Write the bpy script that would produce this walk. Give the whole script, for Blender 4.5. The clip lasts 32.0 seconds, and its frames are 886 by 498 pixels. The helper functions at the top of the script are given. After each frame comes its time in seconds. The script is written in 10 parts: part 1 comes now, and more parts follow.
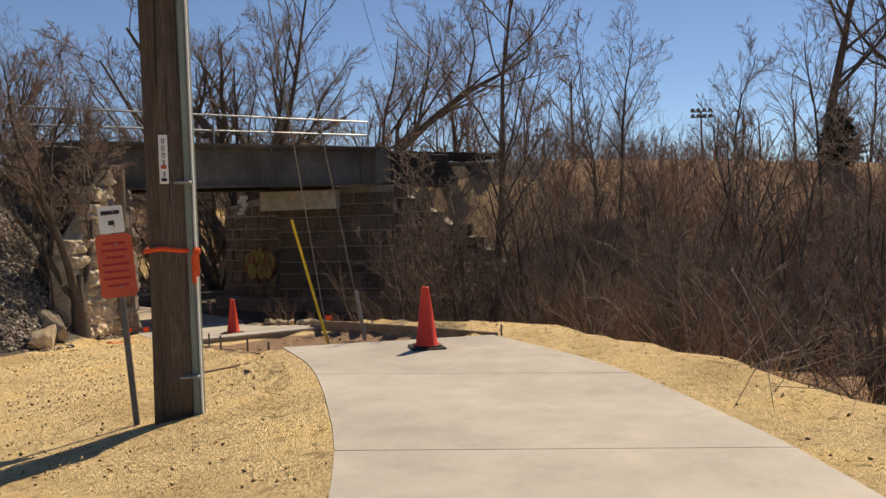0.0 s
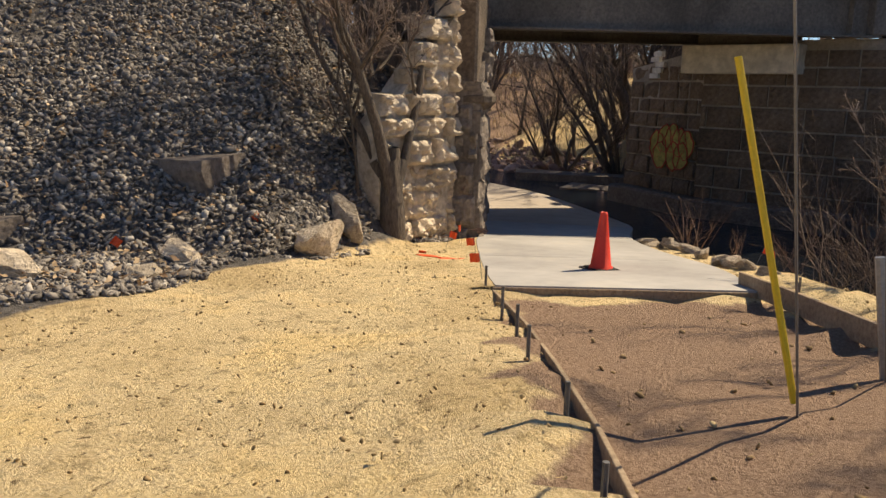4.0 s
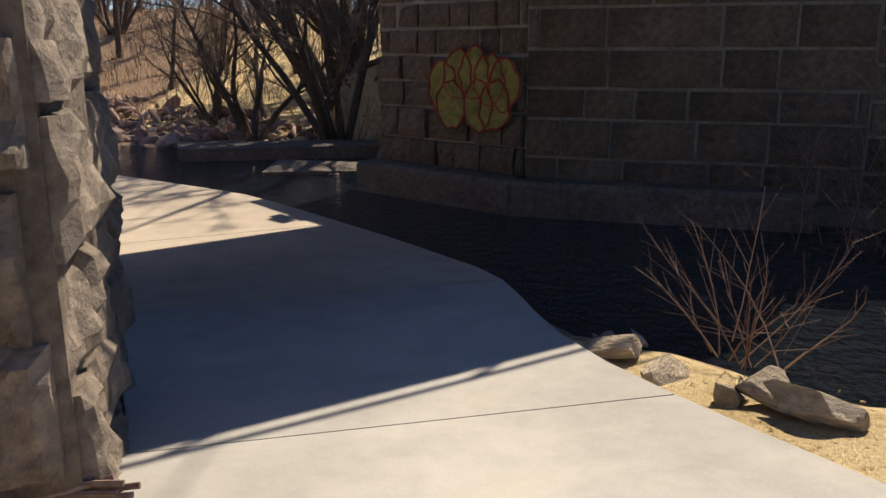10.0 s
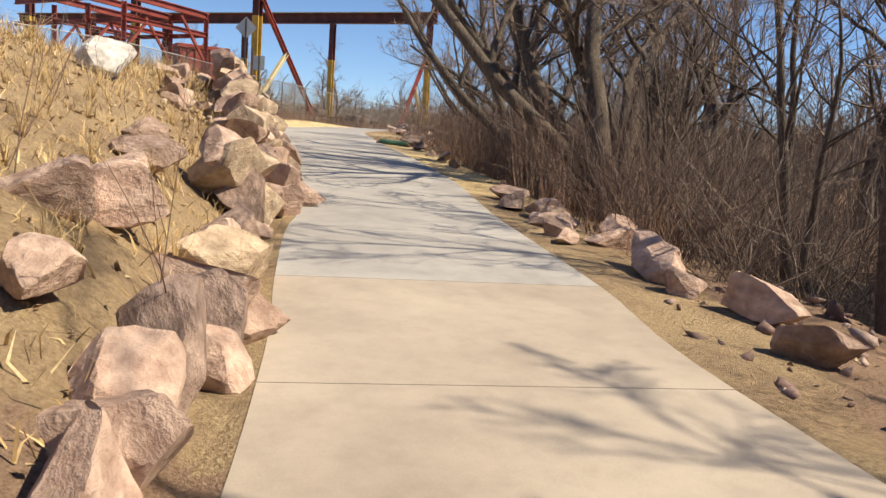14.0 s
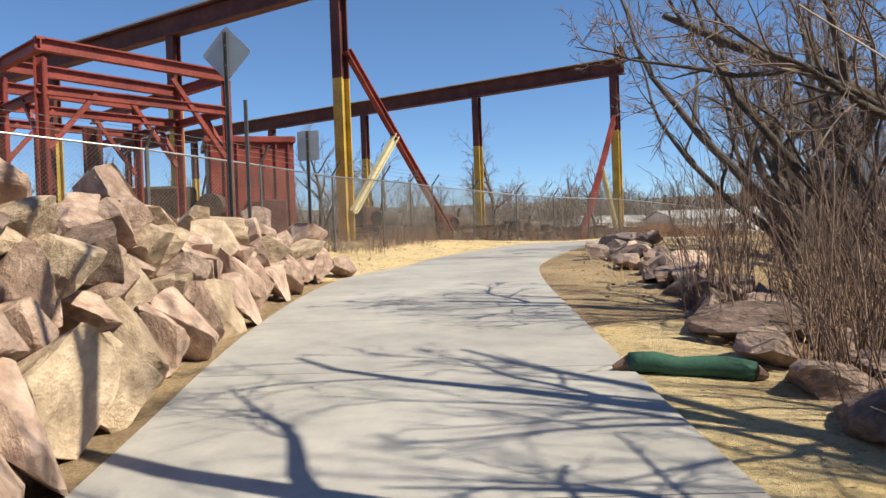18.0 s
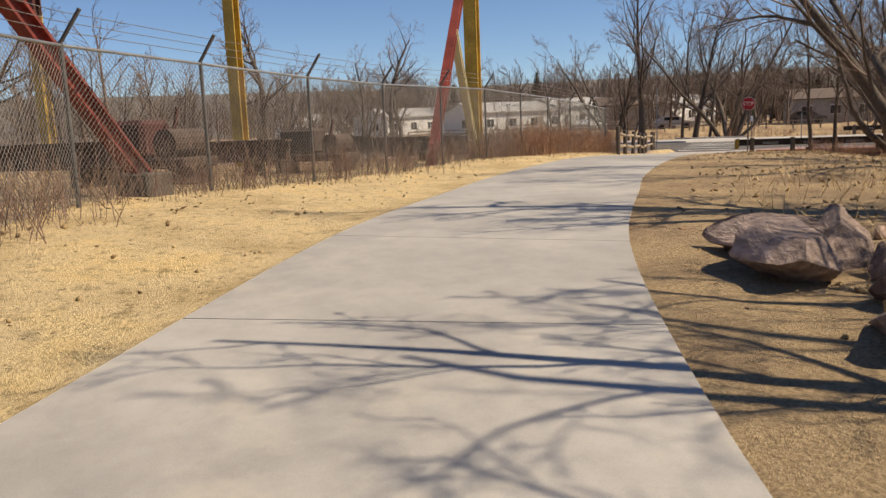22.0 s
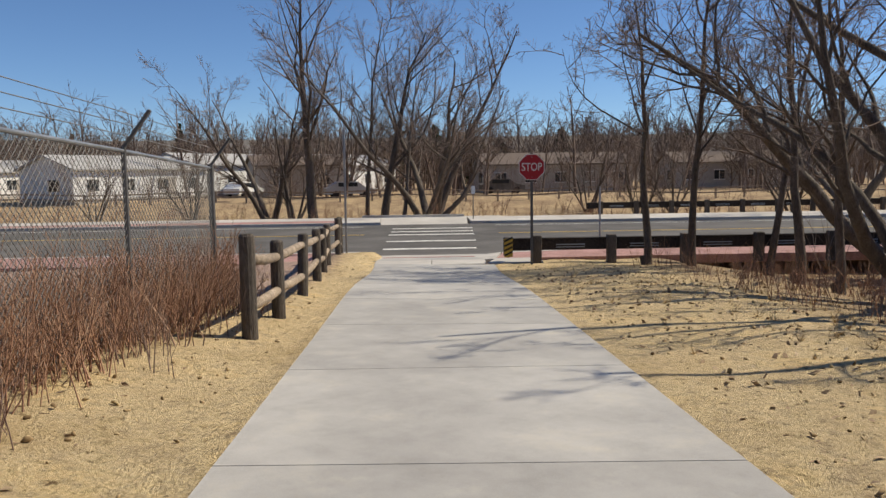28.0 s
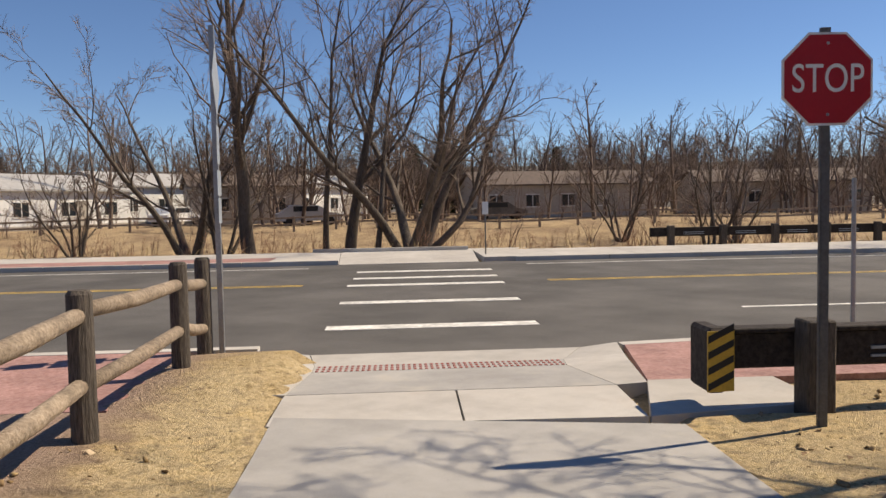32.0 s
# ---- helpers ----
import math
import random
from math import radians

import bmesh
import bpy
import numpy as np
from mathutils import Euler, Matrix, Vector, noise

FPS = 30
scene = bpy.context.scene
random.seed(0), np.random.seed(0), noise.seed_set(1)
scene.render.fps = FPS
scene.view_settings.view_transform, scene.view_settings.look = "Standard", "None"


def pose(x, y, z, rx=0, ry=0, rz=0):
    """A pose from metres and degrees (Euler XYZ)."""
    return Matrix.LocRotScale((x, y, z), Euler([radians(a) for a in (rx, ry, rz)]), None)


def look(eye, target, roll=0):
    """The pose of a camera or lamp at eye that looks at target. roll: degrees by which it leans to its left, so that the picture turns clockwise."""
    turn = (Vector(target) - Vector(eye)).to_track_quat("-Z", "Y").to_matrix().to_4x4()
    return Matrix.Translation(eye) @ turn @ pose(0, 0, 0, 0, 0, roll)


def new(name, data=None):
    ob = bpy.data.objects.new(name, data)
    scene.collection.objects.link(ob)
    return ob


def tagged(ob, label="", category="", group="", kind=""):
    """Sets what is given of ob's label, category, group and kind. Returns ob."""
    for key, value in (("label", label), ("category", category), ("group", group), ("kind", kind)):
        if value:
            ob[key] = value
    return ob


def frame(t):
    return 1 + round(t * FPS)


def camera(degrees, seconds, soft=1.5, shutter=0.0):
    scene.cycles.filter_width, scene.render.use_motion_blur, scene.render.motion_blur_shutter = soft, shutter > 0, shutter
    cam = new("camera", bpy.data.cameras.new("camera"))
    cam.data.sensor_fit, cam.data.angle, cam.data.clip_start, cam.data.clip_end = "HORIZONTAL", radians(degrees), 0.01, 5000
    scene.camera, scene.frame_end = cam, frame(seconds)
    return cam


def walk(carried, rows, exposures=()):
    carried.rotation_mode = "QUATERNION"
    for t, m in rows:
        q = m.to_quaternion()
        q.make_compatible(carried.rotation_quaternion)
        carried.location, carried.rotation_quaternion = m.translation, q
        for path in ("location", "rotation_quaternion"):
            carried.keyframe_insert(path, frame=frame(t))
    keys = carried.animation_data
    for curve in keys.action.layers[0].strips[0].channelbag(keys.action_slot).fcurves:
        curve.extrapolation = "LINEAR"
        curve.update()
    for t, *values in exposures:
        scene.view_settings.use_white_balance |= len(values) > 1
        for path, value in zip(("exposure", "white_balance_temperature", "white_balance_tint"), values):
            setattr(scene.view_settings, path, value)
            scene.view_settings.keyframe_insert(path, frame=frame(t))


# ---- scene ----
# The scene is laid out in full-size metres and reduced by SCALE at the end; the camera's rows are in the reduced place.
SCALE = 0.56
cam = camera(58.1, 32.0, soft=1.5)
PATH = [
    (0, (-0.000, 0.000, 0.559), (0.001, 1.998, 0.472), -1.72),
    (0.1, (0.007, 0.140, 0.552), (-0.007, 2.138, 0.466), -1.59),
    (0.2, (0.014, 0.279, 0.545), (-0.014, 2.277, 0.461), -1.47),
    (0.3, (0.021, 0.419, 0.538), (-0.022, 2.417, 0.456), -1.35),
    (0.4, (0.029, 0.555, 0.533), (-0.029, 2.553, 0.451), -1.26),
    (0.5, (0.036, 0.687, 0.531), (-0.036, 2.684, 0.446), -1.14),
    (0.6, (0.043, 0.813, 0.531), (-0.045, 2.809, 0.445), -1.25),
    (0.7, (0.050, 0.934, 0.534), (-0.053, 2.929, 0.443), -1.34),
    (0.8, (0.057, 1.052, 0.539), (-0.061, 3.046, 0.442), -1.45),
    (0.9, (0.062, 1.169, 0.543), (-0.070, 3.162, 0.440), -1.54),
    (1, (0.066, 1.285, 0.546), (-0.082, 3.277, 0.439), -1.48),
    (1.1, (0.067, 1.400, 0.547), (-0.097, 3.390, 0.434), -1.52),
    (1.2, (0.066, 1.514, 0.548), (-0.112, 3.503, 0.430), -1.43),
    (1.3, (0.063, 1.627, 0.548), (-0.130, 3.614, 0.425), -1.31),
    (1.4, (0.058, 1.740, 0.548), (-0.155, 3.724, 0.421), -1.15),
    (1.5, (0.049, 1.852, 0.548), (-0.187, 3.834, 0.418), -0.81),
    (1.6, (0.034, 1.962, 0.548), (-0.240, 3.939, 0.415), -0.73),
    (1.7, (0.015, 2.072, 0.547), (-0.300, 4.043, 0.414), -0.43),
    (1.8, (-0.006, 2.181, 0.546), (-0.367, 4.144, 0.414), -0.12),
    (1.9, (-0.028, 2.289, 0.545), (-0.435, 4.243, 0.413), 0.20),
    (2, (-0.052, 2.395, 0.542), (-0.502, 4.340, 0.411), 0.57),
    (2.1, (-0.076, 2.498, 0.538), (-0.571, 4.432, 0.405), 0.75),
    (2.2, (-0.102, 2.600, 0.532), (-0.641, 4.521, 0.399), 1.02),
    (2.3, (-0.129, 2.699, 0.526), (-0.711, 4.608, 0.392), 1.27),
    (2.4, (-0.155, 2.795, 0.521), (-0.779, 4.691, 0.384), 1.47),
    (2.5, (-0.182, 2.887, 0.517), (-0.844, 4.768, 0.373), 1.64),
    (2.6, (-0.208, 2.970, 0.516), (-0.907, 4.838, 0.363), 1.60),
    (2.7, (-0.235, 3.049, 0.516), (-0.967, 4.902, 0.352), 1.52),
    (2.8, (-0.261, 3.123, 0.518), (-1.025, 4.963, 0.340), 1.40),
    (2.9, (-0.289, 3.199, 0.518), (-1.083, 5.025, 0.323), 1.29),
    (3, (-0.321, 3.277, 0.516), (-1.140, 5.089, 0.299), 1.39),
    (3.1, (-0.358, 3.357, 0.511), (-1.207, 5.150, 0.263), 1.28),
    (3.2, (-0.397, 3.438, 0.504), (-1.275, 5.212, 0.215), 1.38),
    (3.3, (-0.439, 3.521, 0.495), (-1.341, 5.275, 0.165), 1.49),
    (3.4, (-0.484, 3.603, 0.487), (-1.404, 5.341, 0.123), 1.58),
    (3.5, (-0.531, 3.686, 0.478), (-1.459, 5.416, 0.096), 1.77),
    (3.6, (-0.583, 3.768, 0.470), (-1.521, 5.492, 0.084), 1.58),
    (3.7, (-0.638, 3.851, 0.461), (-1.581, 5.571, 0.071), 1.56),
    (3.8, (-0.695, 3.934, 0.452), (-1.643, 5.650, 0.060), 1.53),
    (3.9, (-0.752, 4.016, 0.443), (-1.705, 5.730, 0.049), 1.50),
    (4, (-0.809, 4.099, 0.434), (-1.767, 5.810, 0.040), 1.47),
    (4.1, (-0.866, 4.182, 0.425), (-1.828, 5.891, 0.031), 1.43),
    (4.2, (-0.923, 4.264, 0.416), (-1.889, 5.972, 0.023), 1.39),
    (4.3, (-0.981, 4.347, 0.406), (-1.949, 6.053, 0.016), 1.35),
    (4.4, (-1.038, 4.430, 0.397), (-2.009, 6.135, 0.010), 1.30),
    (4.5, (-1.095, 4.512, 0.388), (-2.069, 6.216, 0.003), 1.26),
    (4.6, (-1.152, 4.595, 0.379), (-2.128, 6.298, -0.003), 1.21),
    (4.7, (-1.209, 4.678, 0.370), (-2.187, 6.381, -0.009), 1.16),
    (4.8, (-1.266, 4.760, 0.361), (-2.246, 6.463, -0.015), 1.12),
    (4.9, (-1.324, 4.843, 0.352), (-2.305, 6.545, -0.021), 1.07),
    (5, (-1.381, 4.926, 0.343), (-2.364, 6.628, -0.027), 1.03),
    (5.1, (-1.438, 5.008, 0.334), (-2.422, 6.710, -0.034), 0.98),
    (5.2, (-1.495, 5.091, 0.325), (-2.481, 6.792, -0.041), 0.94),
    (5.3, (-1.552, 5.174, 0.316), (-2.539, 6.874, -0.049), 0.90),
    (5.4, (-1.609, 5.253, 0.307), (-2.597, 6.953, -0.058), 0.86),
    (5.5, (-1.665, 5.329, 0.298), (-2.653, 7.028, -0.068), 0.86),
    (5.6, (-1.721, 5.397, 0.289), (-2.709, 7.097, -0.082), 0.83),
    (5.7, (-1.776, 5.462, 0.280), (-2.758, 7.162, -0.100), 0.87),
    (5.8, (-1.831, 5.524, 0.271), (-2.806, 7.226, -0.120), 0.90),
    (5.9, (-1.886, 5.587, 0.263), (-2.852, 7.291, -0.140), 0.89),
    (6, (-1.941, 5.651, 0.256), (-2.900, 7.357, -0.157), 0.81),
    (6.1, (-1.997, 5.719, 0.251), (-2.950, 7.427, -0.166), 0.55),
    (6.2, (-2.054, 5.788, 0.248), (-3.002, 7.497, -0.174), 0.20),
    (6.3, (-2.111, 5.858, 0.246), (-3.053, 7.570, -0.181), -0.19),
    (6.4, (-2.166, 5.929, 0.243), (-3.100, 7.645, -0.187), -0.53),
    (6.5, (-2.219, 6.001, 0.239), (-3.143, 7.722, -0.191), -0.84),
    (6.6, (-2.269, 6.074, 0.234), (-3.172, 7.806, -0.197), -0.85),
    (6.7, (-2.318, 6.148, 0.229), (-3.197, 7.892, -0.201), -0.86),
    (6.8, (-2.364, 6.223, 0.223), (-3.218, 7.980, -0.205), -0.81),
    (6.9, (-2.411, 6.298, 0.217), (-3.238, 8.069, -0.207), -0.71),
    (7, (-2.458, 6.375, 0.213), (-3.258, 8.159, -0.207), -0.56),
    (7.1, (-2.504, 6.454, 0.210), (-3.277, 8.252, -0.202), -0.39),
    (7.2, (-2.551, 6.534, 0.208), (-3.295, 8.346, -0.195), -0.10),
    (7.3, (-2.598, 6.615, 0.206), (-3.313, 8.441, -0.187), 0.20),
    (7.4, (-2.644, 6.696, 0.205), (-3.332, 8.535, -0.179), 0.43),
    (7.5, (-2.689, 6.777, 0.203), (-3.354, 8.626, -0.171), 0.49),
    (7.6, (-2.732, 6.857, 0.201), (-3.379, 8.713, -0.165), 0.43),
    (7.7, (-2.774, 6.936, 0.199), (-3.409, 8.799, -0.157), 0.22),
    (7.8, (-2.815, 7.015, 0.197), (-3.440, 8.883, -0.150), -0.08),
    (7.9, (-2.854, 7.096, 0.194), (-3.464, 8.970, -0.148), -0.40),
    (8, (-2.890, 7.180, 0.189), (-3.481, 9.060, -0.151), -0.84),
    (8.1, (-2.923, 7.268, 0.182), (-3.476, 9.158, -0.167), -1.01),
    (8.2, (-2.953, 7.359, 0.174), (-3.464, 9.258, -0.189), -1.37),
    (8.3, (-2.981, 7.452, 0.165), (-3.446, 9.359, -0.215), -1.72),
    (8.4, (-3.008, 7.545, 0.155), (-3.425, 9.461, -0.243), -2.02),
    (8.5, (-3.033, 7.641, 0.145), (-3.406, 9.561, -0.270), -2.28),
    (8.6, (-3.055, 7.738, 0.134), (-3.381, 9.663, -0.299), -2.27),
    (8.7, (-3.075, 7.836, 0.123), (-3.355, 9.764, -0.330), -2.24),
    (8.8, (-3.093, 7.936, 0.112), (-3.329, 9.865, -0.361), -2.15),
    (8.9, (-3.111, 8.037, 0.102), (-3.304, 9.966, -0.389), -2.03),
    (9, (-3.128, 8.140, 0.092), (-3.284, 10.069, -0.414), -1.91),
    (9.1, (-3.144, 8.247, 0.084), (-3.260, 10.175, -0.433), -1.77),
    (9.2, (-3.158, 8.355, 0.076), (-3.237, 10.283, -0.449), -1.61),
    (9.3, (-3.172, 8.465, 0.069), (-3.217, 10.393, -0.462), -1.43),
    (9.4, (-3.187, 8.578, 0.062), (-3.209, 10.506, -0.472), -1.24),
    (9.5, (-3.204, 8.697, 0.054), (-3.217, 10.624, -0.480), -1.05),
    (9.6, (-3.223, 8.822, 0.047), (-3.246, 10.751, -0.482), -0.91),
    (9.7, (-3.243, 8.952, 0.040), (-3.289, 10.883, -0.481), -0.78),
    (9.8, (-3.265, 9.086, 0.032), (-3.345, 11.019, -0.477), -0.64),
    (9.9, (-3.287, 9.223, 0.024), (-3.410, 11.156, -0.474), -0.46),
    (10, (-3.310, 9.365, 0.016), (-3.481, 11.296, -0.475), -0.17),
    (10.1, (-3.333, 9.512, 0.006), (-3.565, 11.439, -0.479), 0.17),
    (10.2, (-3.357, 9.664, -0.005), (-3.662, 11.582, -0.486), 0.60),
    (10.3, (-3.382, 9.819, -0.017), (-3.764, 11.724, -0.494), 1.09),
    (10.4, (-3.409, 9.978, -0.029), (-3.866, 11.866, -0.504), 1.60),
    (10.5, (-3.439, 10.142, -0.043), (-3.959, 12.014, -0.516), 2.17),
    (10.6, (-3.474, 10.313, -0.059), (-4.047, 12.169, -0.533), 2.66),
    (10.7, (-3.512, 10.489, -0.076), (-4.129, 12.330, -0.553), 3.24),
    (10.8, (-3.553, 10.668, -0.095), (-4.210, 12.495, -0.574), 3.83),
    (10.9, (-3.598, 10.849, -0.113), (-4.295, 12.660, -0.595), 4.43),
    (11, (-3.647, 11.030, -0.132), (-4.387, 12.825, -0.612), 5.05),
    (11.1, (-3.704, 11.212, -0.152), (-4.496, 12.986, -0.627), 5.62),
    (11.2, (-3.766, 11.395, -0.173), (-4.609, 13.147, -0.639), 6.26),
    (11.3, (-3.831, 11.579, -0.194), (-4.728, 13.307, -0.649), 6.88),
    (11.4, (-3.905, 11.765, -0.214), (-4.855, 13.468, -0.660), 7.41),
    (11.5, (-3.991, 11.955, -0.235), (-4.990, 13.632, -0.672), 7.87),
    (11.6, (-4.095, 12.150, -0.256), (-5.150, 13.793, -0.686), 8.02),
    (11.7, (-4.210, 12.349, -0.276), (-5.319, 13.959, -0.700), 8.09),
    (11.8, (-4.333, 12.551, -0.297), (-5.495, 14.124, -0.715), 8.08),
    (11.9, (-4.464, 12.752, -0.314), (-5.678, 14.287, -0.726), 8.04),
    (12, (-4.605, 12.951, -0.327), (-5.865, 14.450, -0.734), 8.13),
    (12.1, (-4.759, 13.149, -0.334), (-6.072, 14.605, -0.731), 8.00),
    (12.2, (-4.923, 13.345, -0.336), (-6.283, 14.760, -0.725), 7.97),
    (12.3, (-5.095, 13.541, -0.335), (-6.500, 14.912, -0.715), 7.93),
    (12.4, (-5.270, 13.731, -0.334), (-6.720, 15.057, -0.705), 7.84),
    (12.5, (-5.450, 13.912, -0.332), (-6.939, 15.197, -0.695), 7.77),
    (12.6, (-5.637, 14.082, -0.328), (-7.172, 15.314, -0.684), 7.51),
    (12.7, (-5.829, 14.244, -0.325), (-7.405, 15.426, -0.672), 7.26),
    (12.8, (-6.025, 14.400, -0.320), (-7.639, 15.530, -0.659), 6.97),
    (12.9, (-6.224, 14.549, -0.315), (-7.874, 15.628, -0.648), 6.66),
    (13, (-6.427, 14.689, -0.308), (-8.107, 15.723, -0.639), 6.41),
    (13.1, (-6.637, 14.816, -0.300), (-8.348, 15.796, -0.633), 5.98),
    (13.2, (-6.851, 14.934, -0.291), (-8.589, 15.865, -0.631), 5.57),
    (13.3, (-7.069, 15.046, -0.281), (-8.829, 15.929, -0.630), 5.17),
    (13.4, (-7.291, 15.151, -0.270), (-9.072, 15.990, -0.624), 4.79),
    (13.5, (-7.519, 15.249, -0.259), (-9.317, 16.052, -0.611), 4.54),
    (13.6, (-7.756, 15.334, -0.247), (-9.574, 16.095, -0.586), 4.32),
    (13.7, (-7.998, 15.412, -0.234), (-9.834, 16.140, -0.554), 4.24),
    (13.8, (-8.245, 15.483, -0.221), (-10.096, 16.181, -0.517), 4.18),
    (13.9, (-8.495, 15.560, -0.210), (-10.360, 16.230, -0.483), 4.09),
    (14, (-8.750, 15.644, -0.203), (-10.628, 16.284, -0.453), 3.91),
    (14.1, (-9.010, 15.739, -0.201), (-10.899, 16.354, -0.433), 3.54),
    (14.2, (-9.275, 15.841, -0.202), (-11.175, 16.429, -0.412), 3.08),
    (14.3, (-9.543, 15.948, -0.206), (-11.453, 16.511, -0.396), 2.58),
    (14.4, (-9.814, 16.050, -0.207), (-11.731, 16.591, -0.382), 2.11),
    (14.5, (-10.089, 16.144, -0.204), (-12.009, 16.676, -0.376), 2.04),
    (14.6, (-10.370, 16.226, -0.196), (-12.297, 16.738, -0.362), 1.45),
    (14.7, (-10.656, 16.301, -0.183), (-12.585, 16.800, -0.348), 1.16),
    (14.8, (-10.944, 16.369, -0.168), (-12.877, 16.857, -0.333), 0.87),
    (14.9, (-11.232, 16.438, -0.153), (-13.168, 16.915, -0.318), 0.57),
    (15, (-11.521, 16.507, -0.137), (-13.459, 16.972, -0.304), 0.28),
    (15.1, (-11.809, 16.576, -0.122), (-13.750, 17.030, -0.290), -0.01),
    (15.2, (-12.098, 16.644, -0.107), (-14.040, 17.089, -0.277), -0.30),
    (15.3, (-12.386, 16.713, -0.091), (-14.331, 17.147, -0.264), -0.58),
    (15.4, (-12.674, 16.782, -0.076), (-14.621, 17.206, -0.252), -0.86),
    (15.5, (-12.963, 16.850, -0.061), (-14.911, 17.265, -0.240), -1.14),
    (15.6, (-13.251, 16.919, -0.045), (-15.201, 17.324, -0.227), -1.41),
    (15.7, (-13.540, 16.988, -0.030), (-15.492, 17.383, -0.215), -1.66),
    (15.8, (-13.828, 17.057, -0.015), (-15.782, 17.442, -0.202), -1.92),
    (15.9, (-14.116, 17.125, 0.001), (-16.072, 17.501, -0.189), -2.16),
    (16, (-14.405, 17.194, 0.016), (-16.362, 17.560, -0.175), -2.39),
    (16.1, (-14.693, 17.263, 0.031), (-16.652, 17.619, -0.161), -2.60),
    (16.2, (-14.982, 17.332, 0.047), (-16.942, 17.678, -0.147), -2.81),
    (16.3, (-15.270, 17.400, 0.062), (-17.232, 17.737, -0.132), -3.00),
    (16.4, (-15.559, 17.465, 0.079), (-17.523, 17.792, -0.115), -3.18),
    (16.5, (-15.849, 17.525, 0.096), (-17.814, 17.843, -0.096), -3.28),
    (16.6, (-16.140, 17.578, 0.116), (-18.108, 17.883, -0.069), -3.34),
    (16.7, (-16.432, 17.625, 0.137), (-18.403, 17.918, -0.033), -3.10),
    (16.8, (-16.725, 17.669, 0.159), (-18.699, 17.950, 0.008), -2.73),
    (16.9, (-17.017, 17.712, 0.181), (-18.994, 17.983, 0.049), -2.36),
    (17, (-17.308, 17.754, 0.203), (-19.287, 18.016, 0.089), -2.08),
    (17.1, (-17.597, 17.795, 0.224), (-19.579, 18.050, 0.128), -1.89),
    (17.2, (-17.885, 17.835, 0.246), (-19.868, 18.085, 0.168), -1.72),
    (17.3, (-18.173, 17.875, 0.267), (-20.157, 18.120, 0.207), -1.57),
    (17.4, (-18.457, 17.912, 0.289), (-20.442, 18.154, 0.244), -1.48),
    (17.5, (-18.738, 17.947, 0.311), (-20.723, 18.186, 0.277), -1.43),
    (17.6, (-19.013, 17.976, 0.333), (-20.999, 18.211, 0.306), -1.51),
    (17.7, (-19.284, 18.003, 0.356), (-21.270, 18.235, 0.332), -1.66),
    (17.8, (-19.551, 18.027, 0.378), (-21.538, 18.258, 0.355), -1.85),
    (17.9, (-19.819, 18.051, 0.400), (-21.806, 18.281, 0.376), -2.03),
    (18, (-20.087, 18.077, 0.421), (-22.074, 18.305, 0.397), -2.16),
    (18.1, (-20.354, 18.104, 0.441), (-22.341, 18.329, 0.416), -2.24),
    (18.2, (-20.621, 18.131, 0.460), (-22.608, 18.352, 0.434), -2.31),
    (18.3, (-20.888, 18.159, 0.479), (-22.875, 18.377, 0.451), -2.36),
    (18.4, (-21.155, 18.190, 0.496), (-23.143, 18.407, 0.467), -2.36),
    (18.5, (-21.424, 18.224, 0.512), (-23.412, 18.444, 0.481), -2.39),
    (18.6, (-21.695, 18.262, 0.526), (-23.681, 18.496, 0.490), -2.18),
    (18.7, (-21.968, 18.304, 0.538), (-23.952, 18.554, 0.497), -1.98),
    (18.8, (-22.241, 18.347, 0.549), (-24.223, 18.618, 0.503), -1.74),
    (18.9, (-22.515, 18.391, 0.560), (-24.493, 18.681, 0.508), -1.52),
    (19, (-22.788, 18.433, 0.571), (-24.764, 18.740, 0.515), -1.32),
    (19.1, (-23.061, 18.474, 0.582), (-25.034, 18.795, 0.523), -1.21),
    (19.2, (-23.334, 18.514, 0.593), (-25.305, 18.848, 0.532), -1.09),
    (19.3, (-23.607, 18.553, 0.603), (-25.576, 18.900, 0.542), -1.01),
    (19.4, (-23.879, 18.594, 0.615), (-25.846, 18.952, 0.551), -0.96),
    (19.5, (-24.150, 18.636, 0.628), (-26.114, 19.004, 0.560), -0.92),
    (19.6, (-24.419, 18.681, 0.644), (-26.381, 19.060, 0.570), -1.01),
    (19.7, (-24.686, 18.727, 0.661), (-26.647, 19.115, 0.580), -1.11),
    (19.8, (-24.953, 18.775, 0.679), (-26.912, 19.172, 0.590), -1.26),
    (19.9, (-25.218, 18.822, 0.697), (-27.174, 19.227, 0.600), -1.43),
    (20, (-25.479, 18.867, 0.714), (-27.433, 19.281, 0.610), -1.64),
    (20.1, (-25.735, 18.911, 0.732), (-27.687, 19.330, 0.619), -1.90),
    (20.2, (-25.987, 18.953, 0.748), (-27.938, 19.379, 0.629), -2.21),
    (20.3, (-26.237, 18.993, 0.765), (-28.186, 19.426, 0.638), -2.55),
    (20.4, (-26.486, 19.035, 0.781), (-28.433, 19.474, 0.645), -2.88),
    (20.5, (-26.732, 19.079, 0.795), (-28.677, 19.522, 0.650), -3.17),
    (20.6, (-26.976, 19.124, 0.806), (-28.919, 19.572, 0.651), -3.42),
    (20.7, (-27.217, 19.171, 0.816), (-29.159, 19.622, 0.649), -3.67),
    (20.8, (-27.457, 19.218, 0.825), (-29.397, 19.673, 0.646), -3.90),
    (20.9, (-27.697, 19.268, 0.833), (-29.634, 19.729, 0.642), -4.07),
